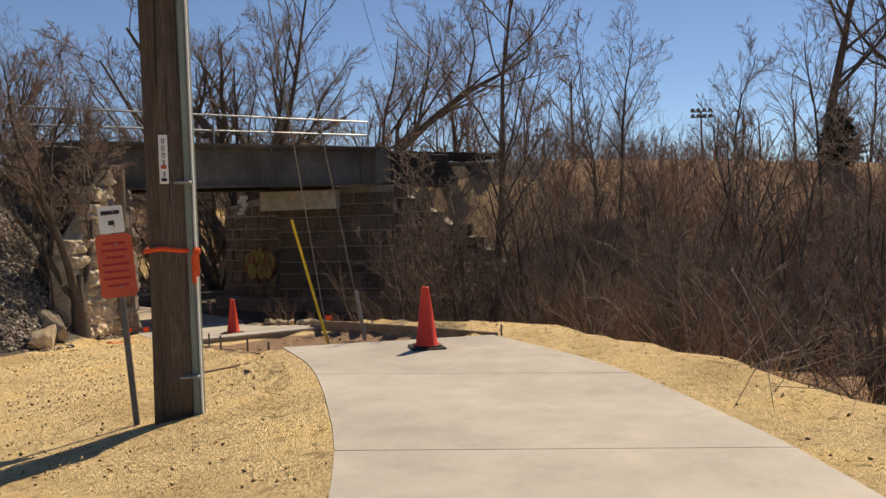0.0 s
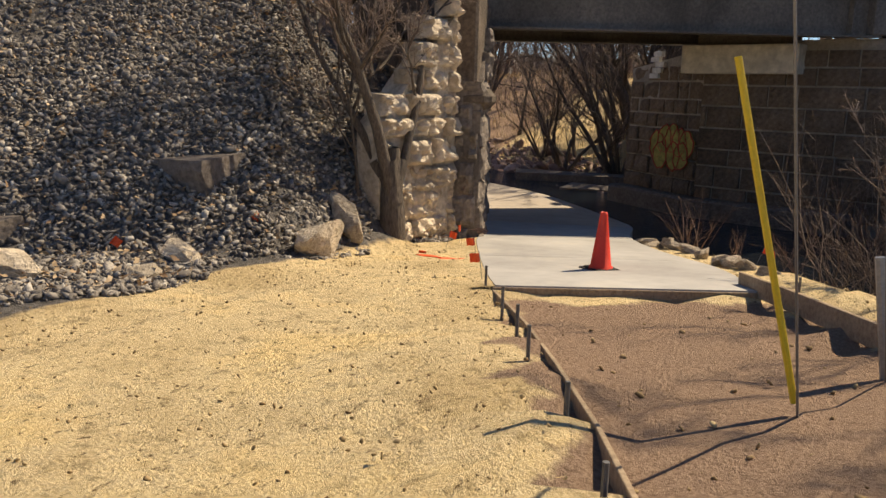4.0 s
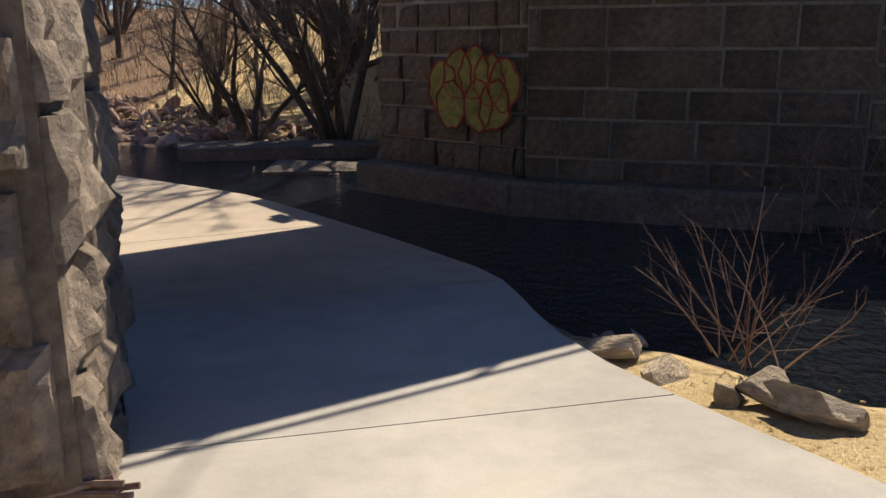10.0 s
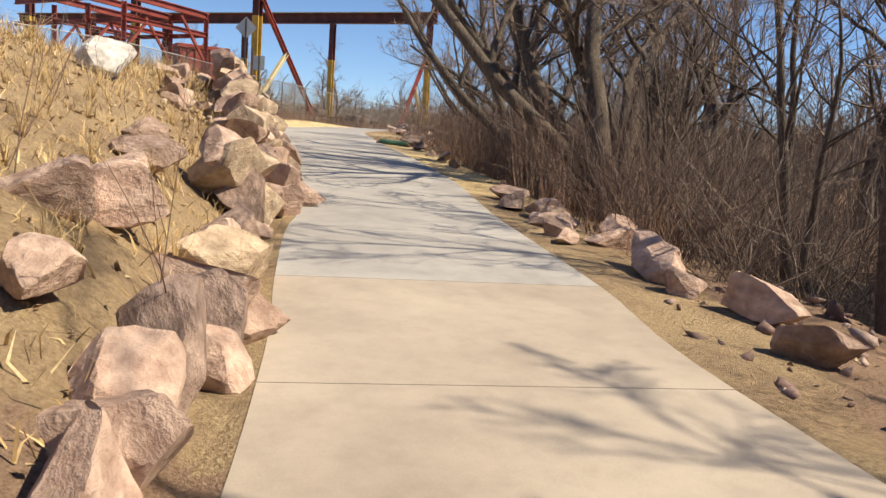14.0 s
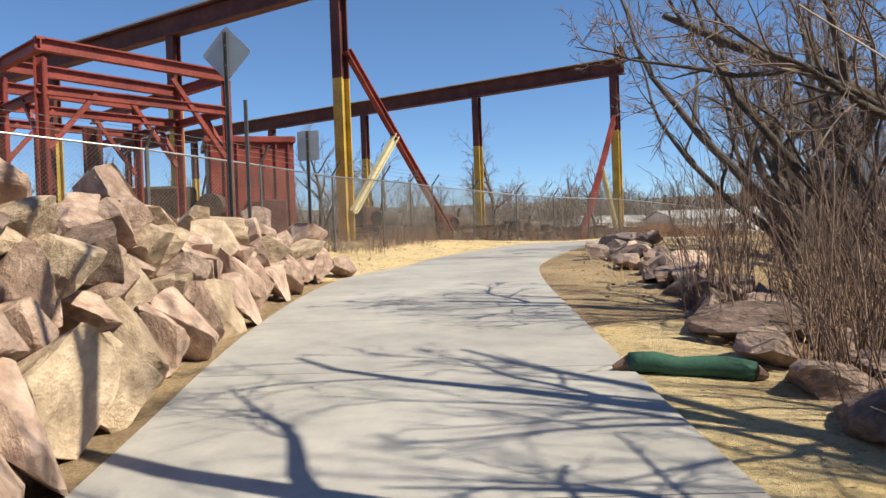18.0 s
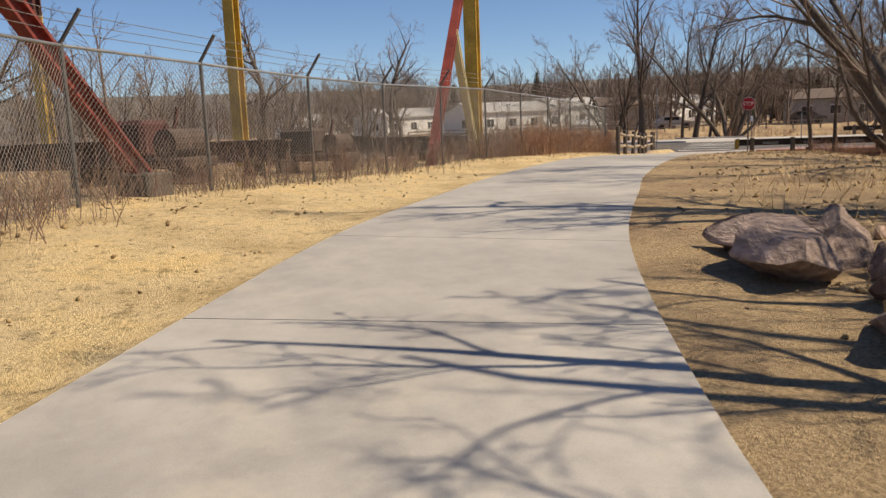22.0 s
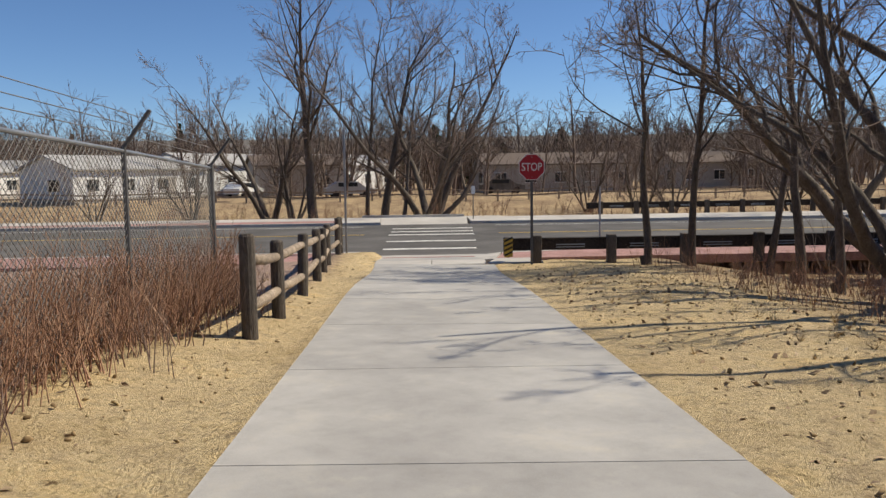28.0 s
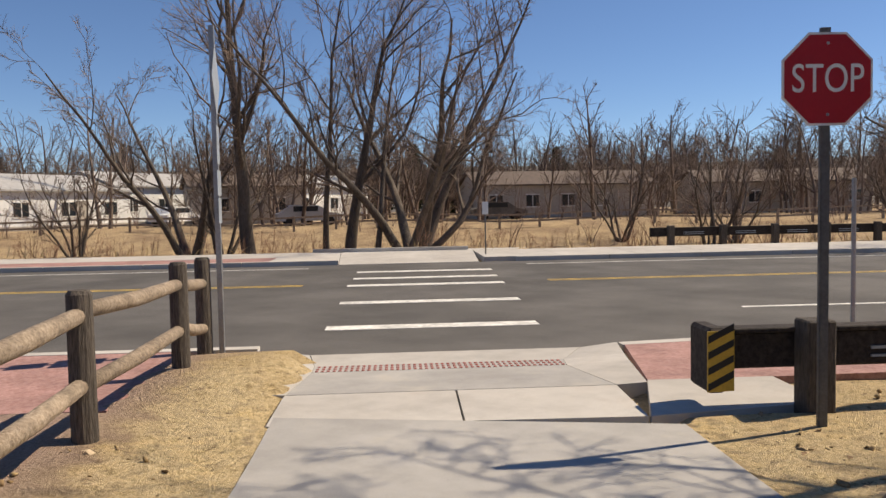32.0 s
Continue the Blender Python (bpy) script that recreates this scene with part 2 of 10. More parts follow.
    (21, (-27.937, 19.321, 0.841), (-29.870, 19.792, 0.637), -4.14),
    (21.1, (-28.177, 19.378, 0.849), (-30.104, 19.866, 0.632), -4.18),
    (21.2, (-28.417, 19.439, 0.857), (-30.337, 19.947, 0.624), -4.13),
    (21.3, (-28.657, 19.502, 0.864), (-30.569, 20.033, 0.617), -4.02),
    (21.4, (-28.898, 19.567, 0.872), (-30.801, 20.125, 0.610), -3.87),
    (21.5, (-29.139, 19.637, 0.878), (-31.033, 20.220, 0.604), -3.71),
    (21.6, (-29.382, 19.712, 0.885), (-31.264, 20.326, 0.600), -3.47),
    (21.7, (-29.625, 19.791, 0.891), (-31.494, 20.439, 0.596), -3.17),
    (21.8, (-29.869, 19.873, 0.897), (-31.725, 20.555, 0.593), -2.86),
    (21.9, (-30.111, 19.956, 0.903), (-31.953, 20.671, 0.592), -2.58),
    (22, (-30.349, 20.040, 0.910), (-32.178, 20.784, 0.593), -2.37),
    (22.1, (-30.583, 20.125, 0.917), (-32.400, 20.896, 0.597), -2.28),
    (22.2, (-30.813, 20.212, 0.925), (-32.621, 21.005, 0.603), -2.24),
    (22.3, (-31.041, 20.299, 0.933), (-32.839, 21.115, 0.610), -2.24),
    (22.4, (-31.264, 20.389, 0.941), (-33.052, 21.226, 0.620), -2.27),
    (22.5, (-31.480, 20.482, 0.951), (-33.258, 21.340, 0.630), -2.29),
    (22.6, (-31.687, 20.580, 0.963), (-33.453, 21.461, 0.643), -2.41),
    (22.7, (-31.886, 20.680, 0.976), (-33.642, 21.583, 0.657), -2.55),
    (22.8, (-32.080, 20.783, 0.989), (-33.825, 21.708, 0.673), -2.70),
    (22.9, (-32.275, 20.888, 1.002), (-34.007, 21.837, 0.689), -2.85),
    (23, (-32.470, 20.995, 1.014), (-34.188, 21.971, 0.705), -2.97),
    (23.1, (-32.665, 21.107, 1.024), (-34.365, 22.116, 0.720), -2.98),
    (23.2, (-32.861, 21.221, 1.033), (-34.539, 22.267, 0.735), -2.98),
    (23.3, (-33.057, 21.337, 1.042), (-34.712, 22.420, 0.750), -2.96),
    (23.4, (-33.257, 21.455, 1.050), (-34.890, 22.574, 0.763), -2.96),
    (23.5, (-33.463, 21.576, 1.058), (-35.077, 22.724, 0.776), -2.99),
    (23.6, (-33.678, 21.703, 1.064), (-35.276, 22.872, 0.786), -3.08),
    (23.7, (-33.897, 21.832, 1.070), (-35.483, 23.020, 0.794), -3.21),
    (23.8, (-34.122, 21.964, 1.076), (-35.696, 23.166, 0.802), -3.35),
    (23.9, (-34.349, 22.096, 1.080), (-35.914, 23.311, 0.808), -3.45),
    (24, (-34.581, 22.228, 1.084), (-36.137, 23.454, 0.813), -3.50),
    (24.1, (-34.819, 22.360, 1.085), (-36.369, 23.595, 0.815), -3.43),
    (24.2, (-35.062, 22.493, 1.086), (-36.607, 23.734, 0.816), -3.30),
    (24.3, (-35.308, 22.626, 1.085), (-36.850, 23.871, 0.816), -3.14),
    (24.4, (-35.552, 22.764, 1.084), (-37.090, 24.014, 0.815), -2.99),
    (24.5, (-35.792, 22.911, 1.083), (-37.327, 24.165, 0.813), -2.90),
    (24.6, (-36.026, 23.070, 1.081), (-37.555, 24.331, 0.811), -2.82),
    (24.7, (-36.257, 23.236, 1.078), (-37.781, 24.503, 0.808), -2.76),
    (24.8, (-36.486, 23.408, 1.075), (-38.004, 24.681, 0.804), -2.73),
    (24.9, (-36.710, 23.580, 1.073), (-38.223, 24.858, 0.801), -2.76),
    (25, (-36.929, 23.749, 1.070), (-38.438, 25.033, 0.798), -2.86),
    (25.1, (-37.141, 23.915, 1.068), (-38.644, 25.207, 0.796), -3.10),
    (25.2, (-37.348, 24.080, 1.065), (-38.845, 25.378, 0.794), -3.48),
    (25.3, (-37.550, 24.243, 1.063), (-39.042, 25.548, 0.793), -3.87),
    (25.4, (-37.748, 24.405, 1.061), (-39.234, 25.716, 0.792), -4.18),
    (25.5, (-37.938, 24.565, 1.059), (-39.421, 25.881, 0.792), -4.30),
    (25.6, (-38.118, 24.723, 1.058), (-39.596, 26.044, 0.792), -4.25),
    (25.7, (-38.290, 24.879, 1.057), (-39.764, 26.205, 0.792), -4.19),
    (25.8, (-38.458, 25.034, 1.057), (-39.928, 26.364, 0.792), -4.13),
    (25.9, (-38.625, 25.189, 1.056), (-40.091, 26.523, 0.792), -4.05),
    (26, (-38.792, 25.343, 1.055), (-40.254, 26.682, 0.793), -3.96),
    (26.1, (-38.960, 25.498, 1.055), (-40.418, 26.842, 0.793), -3.87),
    (26.2, (-39.127, 25.653, 1.054), (-40.581, 27.001, 0.793), -3.76),
    (26.3, (-39.294, 25.808, 1.053), (-40.745, 27.160, 0.793), -3.65),
    (26.4, (-39.461, 25.962, 1.053), (-40.908, 27.319, 0.793), -3.53),
    (26.5, (-39.629, 26.117, 1.052), (-41.072, 27.478, 0.794), -3.41),
    (26.6, (-39.796, 26.272, 1.051), (-41.235, 27.637, 0.794), -3.28),
    (26.7, (-39.963, 26.427, 1.051), (-41.399, 27.796, 0.794), -3.14),
    (26.8, (-40.131, 26.582, 1.050), (-41.562, 27.955, 0.795), -3.00),
    (26.9, (-40.298, 26.736, 1.049), (-41.726, 28.114, 0.796), -2.86),
    (27, (-40.465, 26.891, 1.049), (-41.889, 28.273, 0.797), -2.72),
    (27.1, (-40.633, 27.046, 1.048), (-42.053, 28.432, 0.798), -2.57),
    (27.2, (-40.800, 27.201, 1.047), (-42.216, 28.591, 0.799), -2.43),
    (27.3, (-40.967, 27.356, 1.047), (-42.380, 28.750, 0.801), -2.29),
    (27.4, (-41.136, 27.513, 1.045), (-42.544, 28.911, 0.802), -2.14),
    (27.5, (-41.306, 27.673, 1.041), (-42.711, 29.076, 0.801), -2.04),
    (27.6, (-41.478, 27.837, 1.034), (-42.878, 29.245, 0.799), -1.80),
    (27.7, (-41.652, 28.004, 1.025), (-43.048, 29.419, 0.800), -1.52),
    (27.8, (-41.827, 28.174, 1.015), (-43.218, 29.594, 0.801), -1.23),
    (27.9, (-42.002, 28.348, 1.004), (-43.389, 29.774, 0.802), -0.97),
    (28, (-42.177, 28.527, 0.992), (-43.561, 29.959, 0.800), -0.84),
    (28.1, (-42.353, 28.715, 0.978), (-43.731, 30.153, 0.795), -0.77),
    (28.2, (-42.529, 28.908, 0.962), (-43.903, 30.352, 0.788), -0.81),
    (28.3, (-42.706, 29.106, 0.946), (-44.074, 30.555, 0.780), -0.90),
    (28.4, (-42.882, 29.299, 0.931), (-44.246, 30.753, 0.772), -1.00),
    (28.5, (-43.059, 29.487, 0.917), (-44.417, 30.947, 0.766), -1.05),
    (28.6, (-43.237, 29.666, 0.904), (-44.592, 31.130, 0.761), -1.21),
    (28.7, (-43.415, 29.839, 0.893), (-44.766, 31.308, 0.758), -1.36),
    (28.8, (-43.594, 30.008, 0.882), (-44.940, 31.481, 0.755), -1.50),
    (28.9, (-43.771, 30.176, 0.871), (-45.112, 31.655, 0.750), -1.59),
    (29, (-43.946, 30.342, 0.860), (-45.280, 31.828, 0.744), -1.58),
    (29.1, (-44.118, 30.507, 0.848), (-45.444, 32.000, 0.733), -1.39),
    (29.2, (-44.288, 30.671, 0.835), (-45.604, 32.172, 0.720), -1.07),
    (29.3, (-44.456, 30.833, 0.823), (-45.763, 32.343, 0.705), -0.72),
    (29.4, (-44.624, 30.994, 0.810), (-45.921, 32.512, 0.690), -0.40),
    (29.5, (-44.792, 31.152, 0.797), (-46.077, 32.680, 0.676), -0.22),
    (29.6, (-44.959, 31.307, 0.785), (-46.235, 32.843, 0.663), -0.18),
    (29.7, (-45.126, 31.459, 0.772), (-46.390, 33.005, 0.648), -0.23),
    (29.8, (-45.292, 31.610, 0.760), (-46.545, 33.164, 0.635), -0.34),
    (29.9, (-45.458, 31.759, 0.748), (-46.701, 33.321, 0.623), -0.47),
    (30, (-45.623, 31.905, 0.738), (-46.858, 33.473, 0.613), -0.59),
    (30.1, (-45.786, 32.047, 0.730), (-47.018, 33.618, 0.608), -0.76),
    (30.2, (-45.949, 32.187, 0.722), (-47.180, 33.759, 0.606), -0.96),
    (30.3, (-46.110, 32.325, 0.716), (-47.343, 33.896, 0.605), -1.16),
    (30.4, (-46.269, 32.461, 0.710), (-47.504, 34.031, 0.604), -1.32),
    (30.5, (-46.425, 32.596, 0.704), (-47.664, 34.163, 0.602), -1.40),
    (30.6, (-46.577, 32.728, 0.698), (-47.819, 34.292, 0.598), -1.34),
    (30.7, (-46.725, 32.857, 0.692), (-47.974, 34.417, 0.594), -1.19),
    (30.8, (-46.871, 32.985, 0.686), (-48.126, 34.539, 0.589), -1.01),
    (30.9, (-47.016, 33.113, 0.679), (-48.279, 34.661, 0.583), -0.84),
    (31, (-47.159, 33.240, 0.671), (-48.430, 34.782, 0.576), -0.75),
    (31.1, (-47.299, 33.367, 0.662), (-48.577, 34.902, 0.566), -0.67),
    (31.2, (-47.437, 33.494, 0.652), (-48.724, 35.021, 0.555), -0.65),
    (31.3, (-47.574, 33.620, 0.641), (-48.870, 35.139, 0.543), -0.65),
    (31.4, (-47.707, 33.744, 0.630), (-49.013, 35.257, 0.531), -0.67),
    (31.5, (-47.837, 33.868, 0.619), (-49.151, 35.372, 0.519), -0.69),
    (31.6, (-47.960, 33.989, 0.609), (-49.280, 35.488, 0.506), -0.75),
    (31.7, (-48.079, 34.108, 0.598), (-49.405, 35.602, 0.492), -0.82),
    (31.8, (-48.196, 34.226, 0.588), (-49.526, 35.715, 0.479), -0.91),
    (31.9, (-48.312, 34.344, 0.577), (-49.647, 35.829, 0.465), -1.00),
    (32, (-48.428, 34.463, 0.567), (-49.769, 35.942, 0.452), -1.09),
]
walk(cam, [(t, look(eye, target, roll)) for t, eye, target, roll in PATH], [(0, 0.56, 7450, 13), (3, 0.8, 7300, 12), (6, 0.85, 6700, 11), (7, 0.88, 6600, 11), (8, 1.1, 6550, 11), (9, 1.0, 6450, 11), (10, 0.95, 6500, 12), (10.5, 1.6, 7000, 12), (11, 1.98, 7600, 13), (12, 0.8, 6550, 12), (12.5, 0.9, 6600, 12), (13, 0.98, 6600, 12), (14, 1.0, 6600, 11), (17, 0.98, 6000, 7), (18, 0.93, 6200, 7), (20, 0.9, 6300, 9), (22, 0.62, 6850, 13), (23, 0.82, 6900, 13), (24, 0.92, 6900, 13), (25, 0.98, 7000, 13.5), (28, 0.5, 6150, 9.5), (30, 0.68, 6650, 12.5), (32, 0.6, 6600, 13)])

# ---- light ----
SUN_AZ, SUN_EL = math.atan2(0.47, 0.88), radians(49)
world = bpy.data.worlds.new("sky")
scene.world = world
world.use_nodes = True
wn = world.node_tree
sky = wn.nodes.new("ShaderNodeTexSky")
sky.sky_type = "NISHITA"
sky.sun_disc = False
sky.sun_elevation, sky.sun_rotation = SUN_EL, SUN_AZ
sky.altitude, sky.air_density, sky.dust_density, sky.ozone_density = 2500, 1.0, 0.0, 6.0
wn.links.new(sky.outputs["Color"], wn.nodes["Background"].inputs["Color"])
wn.nodes["Background"].inputs["Strength"].default_value = 0.07
sun = new("sun", bpy.data.lights.new("sun", "SUN"))
sun.data.energy, sun.data.angle, sun.data.color = 3.7, radians(0.53), (1.0, 0.87, 0.66)
sun_way = Vector((math.sin(SUN_AZ) * math.cos(SUN_EL), math.cos(SUN_AZ) * math.cos(SUN_EL), math.sin(SUN_EL)))
sun.matrix_world = look(sun_way * 300, (0, 0, 0))


# ---- materials ----
def nodes_of(name):
    m = bpy.data.materials.new(name)
    m.use_nodes = True
    nt = m.node_tree
    return m, nt, nt.nodes["Principled BSDF"]


def noise_tex(nt, scale, detail=6.0, rough=0.6, coord="Object", stretch=(1, 1, 1)):
    co = nt.nodes.new("ShaderNodeTexCoord")
    mp = nt.nodes.new("ShaderNodeMapping")
    mp.inputs["Scale"].default_value = stretch
    nz = nt.nodes.new("ShaderNodeTexNoise")
    nz.inputs["Scale"].default_value, nz.inputs["Detail"].default_value, nz.inputs["Roughness"].default_value = scale, detail, rough
    nt.links.new(co.outputs[coord], mp.inputs["Vector"])
    nt.links.new(mp.outputs["Vector"], nz.inputs["Vector"])
    return nz


def ramp(nt, fac, stops):
    r = nt.nodes.new("ShaderNodeValToRGB")
    els = r.color_ramp.elements
    while len(els) < len(stops):
        els.new(0.5)
    for e, (p, c) in zip(els, stops):
        e.position, e.color = p, (*c, 1)
    nt.links.new(fac, r.inputs["Fac"])
    return r.outputs["Color"]


def mix(nt, fac, a, b, kind="MIX"):
    n = nt.nodes.new("ShaderNodeMix")
    n.data_type, n.blend_type = "RGBA", kind
    for sock, v in ((n.inputs[0], fac), (n.inputs[6], a), (n.inputs[7], b)):
        if isinstance(v, (int, float)):
            sock.default_value = v
        elif isinstance(v, tuple):
            sock.default_value = (*v, 1)
        else:
            nt.links.new(v, sock)
    return n.outputs[2]


def bump(nt, bsdf, height, strength=0.4, distance=0.02):
    b = nt.nodes.new("ShaderNodeBump")
    b.inputs["Strength"].default_value, b.inputs["Distance"].default_value = strength, distance
    nt.links.new(height, b.inputs["Height"])
    nt.links.new(b.outputs["Normal"], bsdf.inputs["Normal"])


def surface(name, dark, light, fine=30.0, coarse=2.0, rough=0.85, relief=0.4, depth=0.01, spread=0.35, metal=0.0, tint=0.25, coord="Object", stretch=(1, 1, 1), spec=0.3, rand=0.0, moss=None):
    """Two scales of tone between dark and light, fine relief, and a tone of its own for each piece."""
    m, nt, b = nodes_of(name)
    n1, n2 = noise_tex(nt, fine, 8, 0.65, coord, stretch), noise_tex(nt, coarse, 4, 0.55, coord, stretch)
    mid = tuple((x + y) / 2 for x, y in zip(dark, light))
    col = ramp(nt, n1.outputs["Fac"], [(0.5 - spread / 2, dark), (0.5, mid), (0.5 + spread / 2, light)])
    big = ramp(nt, n2.outputs["Fac"], [(0.35, (1 - tint,) * 3), (0.65, (1 + tint * 0.4,) * 3)])
    col = mix(nt, 1.0, col, big, "MULTIPLY")
    if moss:
        n3 = noise_tex(nt, coarse * 2.3, 6, 0.7, coord)
        f = ramp(nt, n3.outputs["Fac"], [(0.52, (0, 0, 0)), (0.66, (1, 1, 1))])
        col = mix(nt, f, col, moss)
    if rand:
        oi = nt.nodes.new("ShaderNodeObjectInfo")
        rr = ramp(nt, oi.outputs["Random"], [(0.0, (1 - rand, 1 - rand * 1.1, 1 - rand * 1.15)), (1.0, (1 + rand * 0.55, 1 + rand * 0.45, 1 + rand * 0.4))])
        col = mix(nt, 1.0, col, rr, "MULTIPLY")
    nt.links.new(col, b.inputs["Base Color"])
    b.inputs["Roughness"].default_value, b.inputs["Metallic"].default_value = rough, metal
    b.inputs["Specular IOR Level"].default_value = spec
    bump(nt, b, n1.outputs["Fac"], relief, depth)
    return m


def island(name, colours, rough=0.9, relief=0.4, fine=25.0):
    """For many loose pieces in one mesh: a colour of its own for each island."""
    m, nt, b = nodes_of(name)
    g = nt.nodes.new("ShaderNodeNewGeometry")
    n = len(colours)
    col = ramp(nt, g.outputs["Random Per Island"], [(i / max(1, n - 1), c) for i, c in enumerate(colours)])
    n1 = noise_tex(nt, fine, 5, 0.6)
    col = mix(nt, 1.0, col, ramp(nt, n1.outputs["Fac"], [(0.3, (0.7,) * 3), (0.7, (1.2,) * 3)]), "MULTIPLY")
    nt.links.new(col, b.inputs["Base Color"])
    b.inputs["Roughness"].default_value = rough
    b.inputs["Specular IOR Level"].default_value = 0.2
    if relief:
        bump(nt, b, n1.outputs["Fac"], relief, 0.02)
    return m


def ground_material():
    m, nt, b = nodes_of("ground_soil")
    at = nt.nodes.new("ShaderNodeAttribute")
    at.attribute_name = "zone"
    sep = nt.nodes.new("ShaderNodeSeparateColor")
    nt.links.new(at.outputs["Color"], sep.inputs["Color"])
    fine, mid, wide = noise_tex(nt, 38, 9, 0.72), noise_tex(nt, 7, 6, 0.65), noise_tex(nt, 0.7, 5, 0.6)
    chop = noise_tex(nt, 16, 4, 0.75, stretch=(1.0, 0.55, 1))
    grass = ramp(nt, fine.outputs["Fac"], [(0.32, (0.27, 0.19, 0.11)), (0.5, (0.50, 0.37, 0.22)), (0.68, (0.68, 0.53, 0.33))])
    grass = mix(nt, ramp(nt, wide.outputs["Fac"], [(0.42, (0, 0, 0)), (0.62, (1, 1, 1))]), grass, ramp(nt, chop.outputs["Fac"], [(0.35, (0.20, 0.14, 0.09)), (0.65, (0.48, 0.35, 0.22))]))
    straw = ramp(nt, fine.outputs["Fac"], [(0.3, (0.50, 0.36, 0.18)), (0.46, (0.80, 0.62, 0.345)), (0.7, (0.88, 0.73, 0.47))])
    specks = ramp(nt, chop.outputs["Fac"], [(0.33, (1, 1, 1)), (0.40, (0, 0, 0))])
    straw = mix(nt, specks, straw, (0.20, 0.135, 0.07))
    patches = ramp(nt, mid.outputs["Fac"], [(0.53, (0, 0, 0)), (0.70, (0.75, 0.75, 0.75))])
    straw = mix(nt, patches, straw, ramp(nt, fine.outputs["Fac"], [(0.35, (0.19, 0.125, 0.065)), (0.65, (0.45, 0.32, 0.16))]))
    straw = mix(nt, 1.0, straw, ramp(nt, wide.outputs["Fac"], [(0.36, (0.80, 0.77, 0.72)), (0.52, (1.0, 1.0, 1.0)), (0.66, (1.08, 1.04, 0.92))]), "MULTIPLY")
    mud = ramp(nt, fine.outputs["Fac"], [(0.3, (0.19, 0.125, 0.085)), (0.5, (0.36, 0.245, 0.17)), (0.72, (0.50, 0.36, 0.26))])
    rock = ramp(nt, chop.outputs["Fac"], [(0.35, (0.075, 0.068, 0.062)), (0.65, (0.23, 0.21, 0.19))])
    edge = nt.nodes.new("ShaderNodeMath")
    edge.operation = "MULTIPLY_ADD"
    nt.links.new(mid.outputs["Fac"], edge.inputs[0])
    edge.inputs[1].default_value, edge.inputs[2].default_value = 0.7, -0.35

    def soft(channel):
        a = nt.nodes.new("ShaderNodeMath")
        a.operation = "ADD"
        nt.links.new(sep.outputs[channel], a.inputs[0])
        nt.links.new(edge.outputs[0], a.inputs[1])
        return ramp(nt, a.outputs[0], [(0.4, (0, 0, 0)), (0.6, (1, 1, 1))])

    col = mix(nt, soft(0), grass, straw)
    col = mix(nt, soft(1), col, mud)
    col = mix(nt, soft(2), col, rock)
    lot = ramp(nt, fine.outputs["Fac"], [(0.3, (0.36, 0.25, 0.195)), (0.7, (0.58, 0.43, 0.35))])
    col = mix(nt, at.outputs["Alpha"], col, lot)
    nt.links.new(col, b.inputs["Base Color"])
    b.inputs["Roughness"].default_value = 0.95
    b.inputs["Specular IOR Level"].default_value = 0.1
    hh = nt.nodes.new("ShaderNodeMath")
    hh.operation = "ADD"
    nt.links.new(fine.outputs["Fac"], hh.inputs[0])
    nt.links.new(chop.outputs["Fac"], hh.inputs[1])
    bump(nt, b, hh.outputs[0], 0.8, 0.05)
    return m


def concrete(name, dark, light, stain, joints=0.0):
    m, nt, b = nodes_of(name)
    wide, mid, fine = noise_tex(nt, 0.55, 6, 0.6), noise_tex(nt, 3.2, 7, 0.68, stretch=(1, 1, 1)), noise_tex(nt, 120, 4, 0.7)
    col = ramp(nt, wide.outputs["Fac"], [(0.34, dark), (0.66, light)])
    col = mix(nt, 1.0, col, ramp(nt, mid.outputs["Fac"], [(0.3, (0.86,) * 3), (0.55, (1.0,) * 3), (0.75, (1.06,) * 3)]), "MULTIPLY")
    col = mix(nt, 1.0, col, ramp(nt, fine.outputs["Fac"], [(0.3, (0.9,) * 3), (0.7, (1.07,) * 3)]), "MULTIPLY")
    dust = noise_tex(nt, 1.1, 8, 0.72)
    col = mix(nt, ramp(nt, dust.outputs["Fac"], [(0.55, (0, 0, 0)), (0.74, (0.6,) * 3)]), col, stain)
    oi = nt.nodes.new("ShaderNodeObjectInfo")
    col = mix(nt, 1.0, col, ramp(nt, oi.outputs["Random"], [(0, (0.93,) * 3), (1, (1.04,) * 3)]), "MULTIPLY")
    nt.links.new(col, b.inputs["Base Color"])
    b.inputs["Roughness"].default_value = 0.78
    b.inputs["Specular IOR Level"].default_value = 0.3
    bump(nt, b, fine.outputs["Fac"], 0.25, 0.004)
    return m


def plain(name, colour, rough=0.6, metal=0.0, wear=0.12, fine=40.0, relief=0.1, spec=0.4):
    d = tuple(c * (1 - wear) for c in colour)
    l = tuple(min(1, c * (1 + wear * 0.7)) for c in colour)
    return surface(name, d, l, fine=fine, coarse=3.0, rough=rough, relief=relief, depth=0.004, metal=metal, tint=wear, spec=spec)


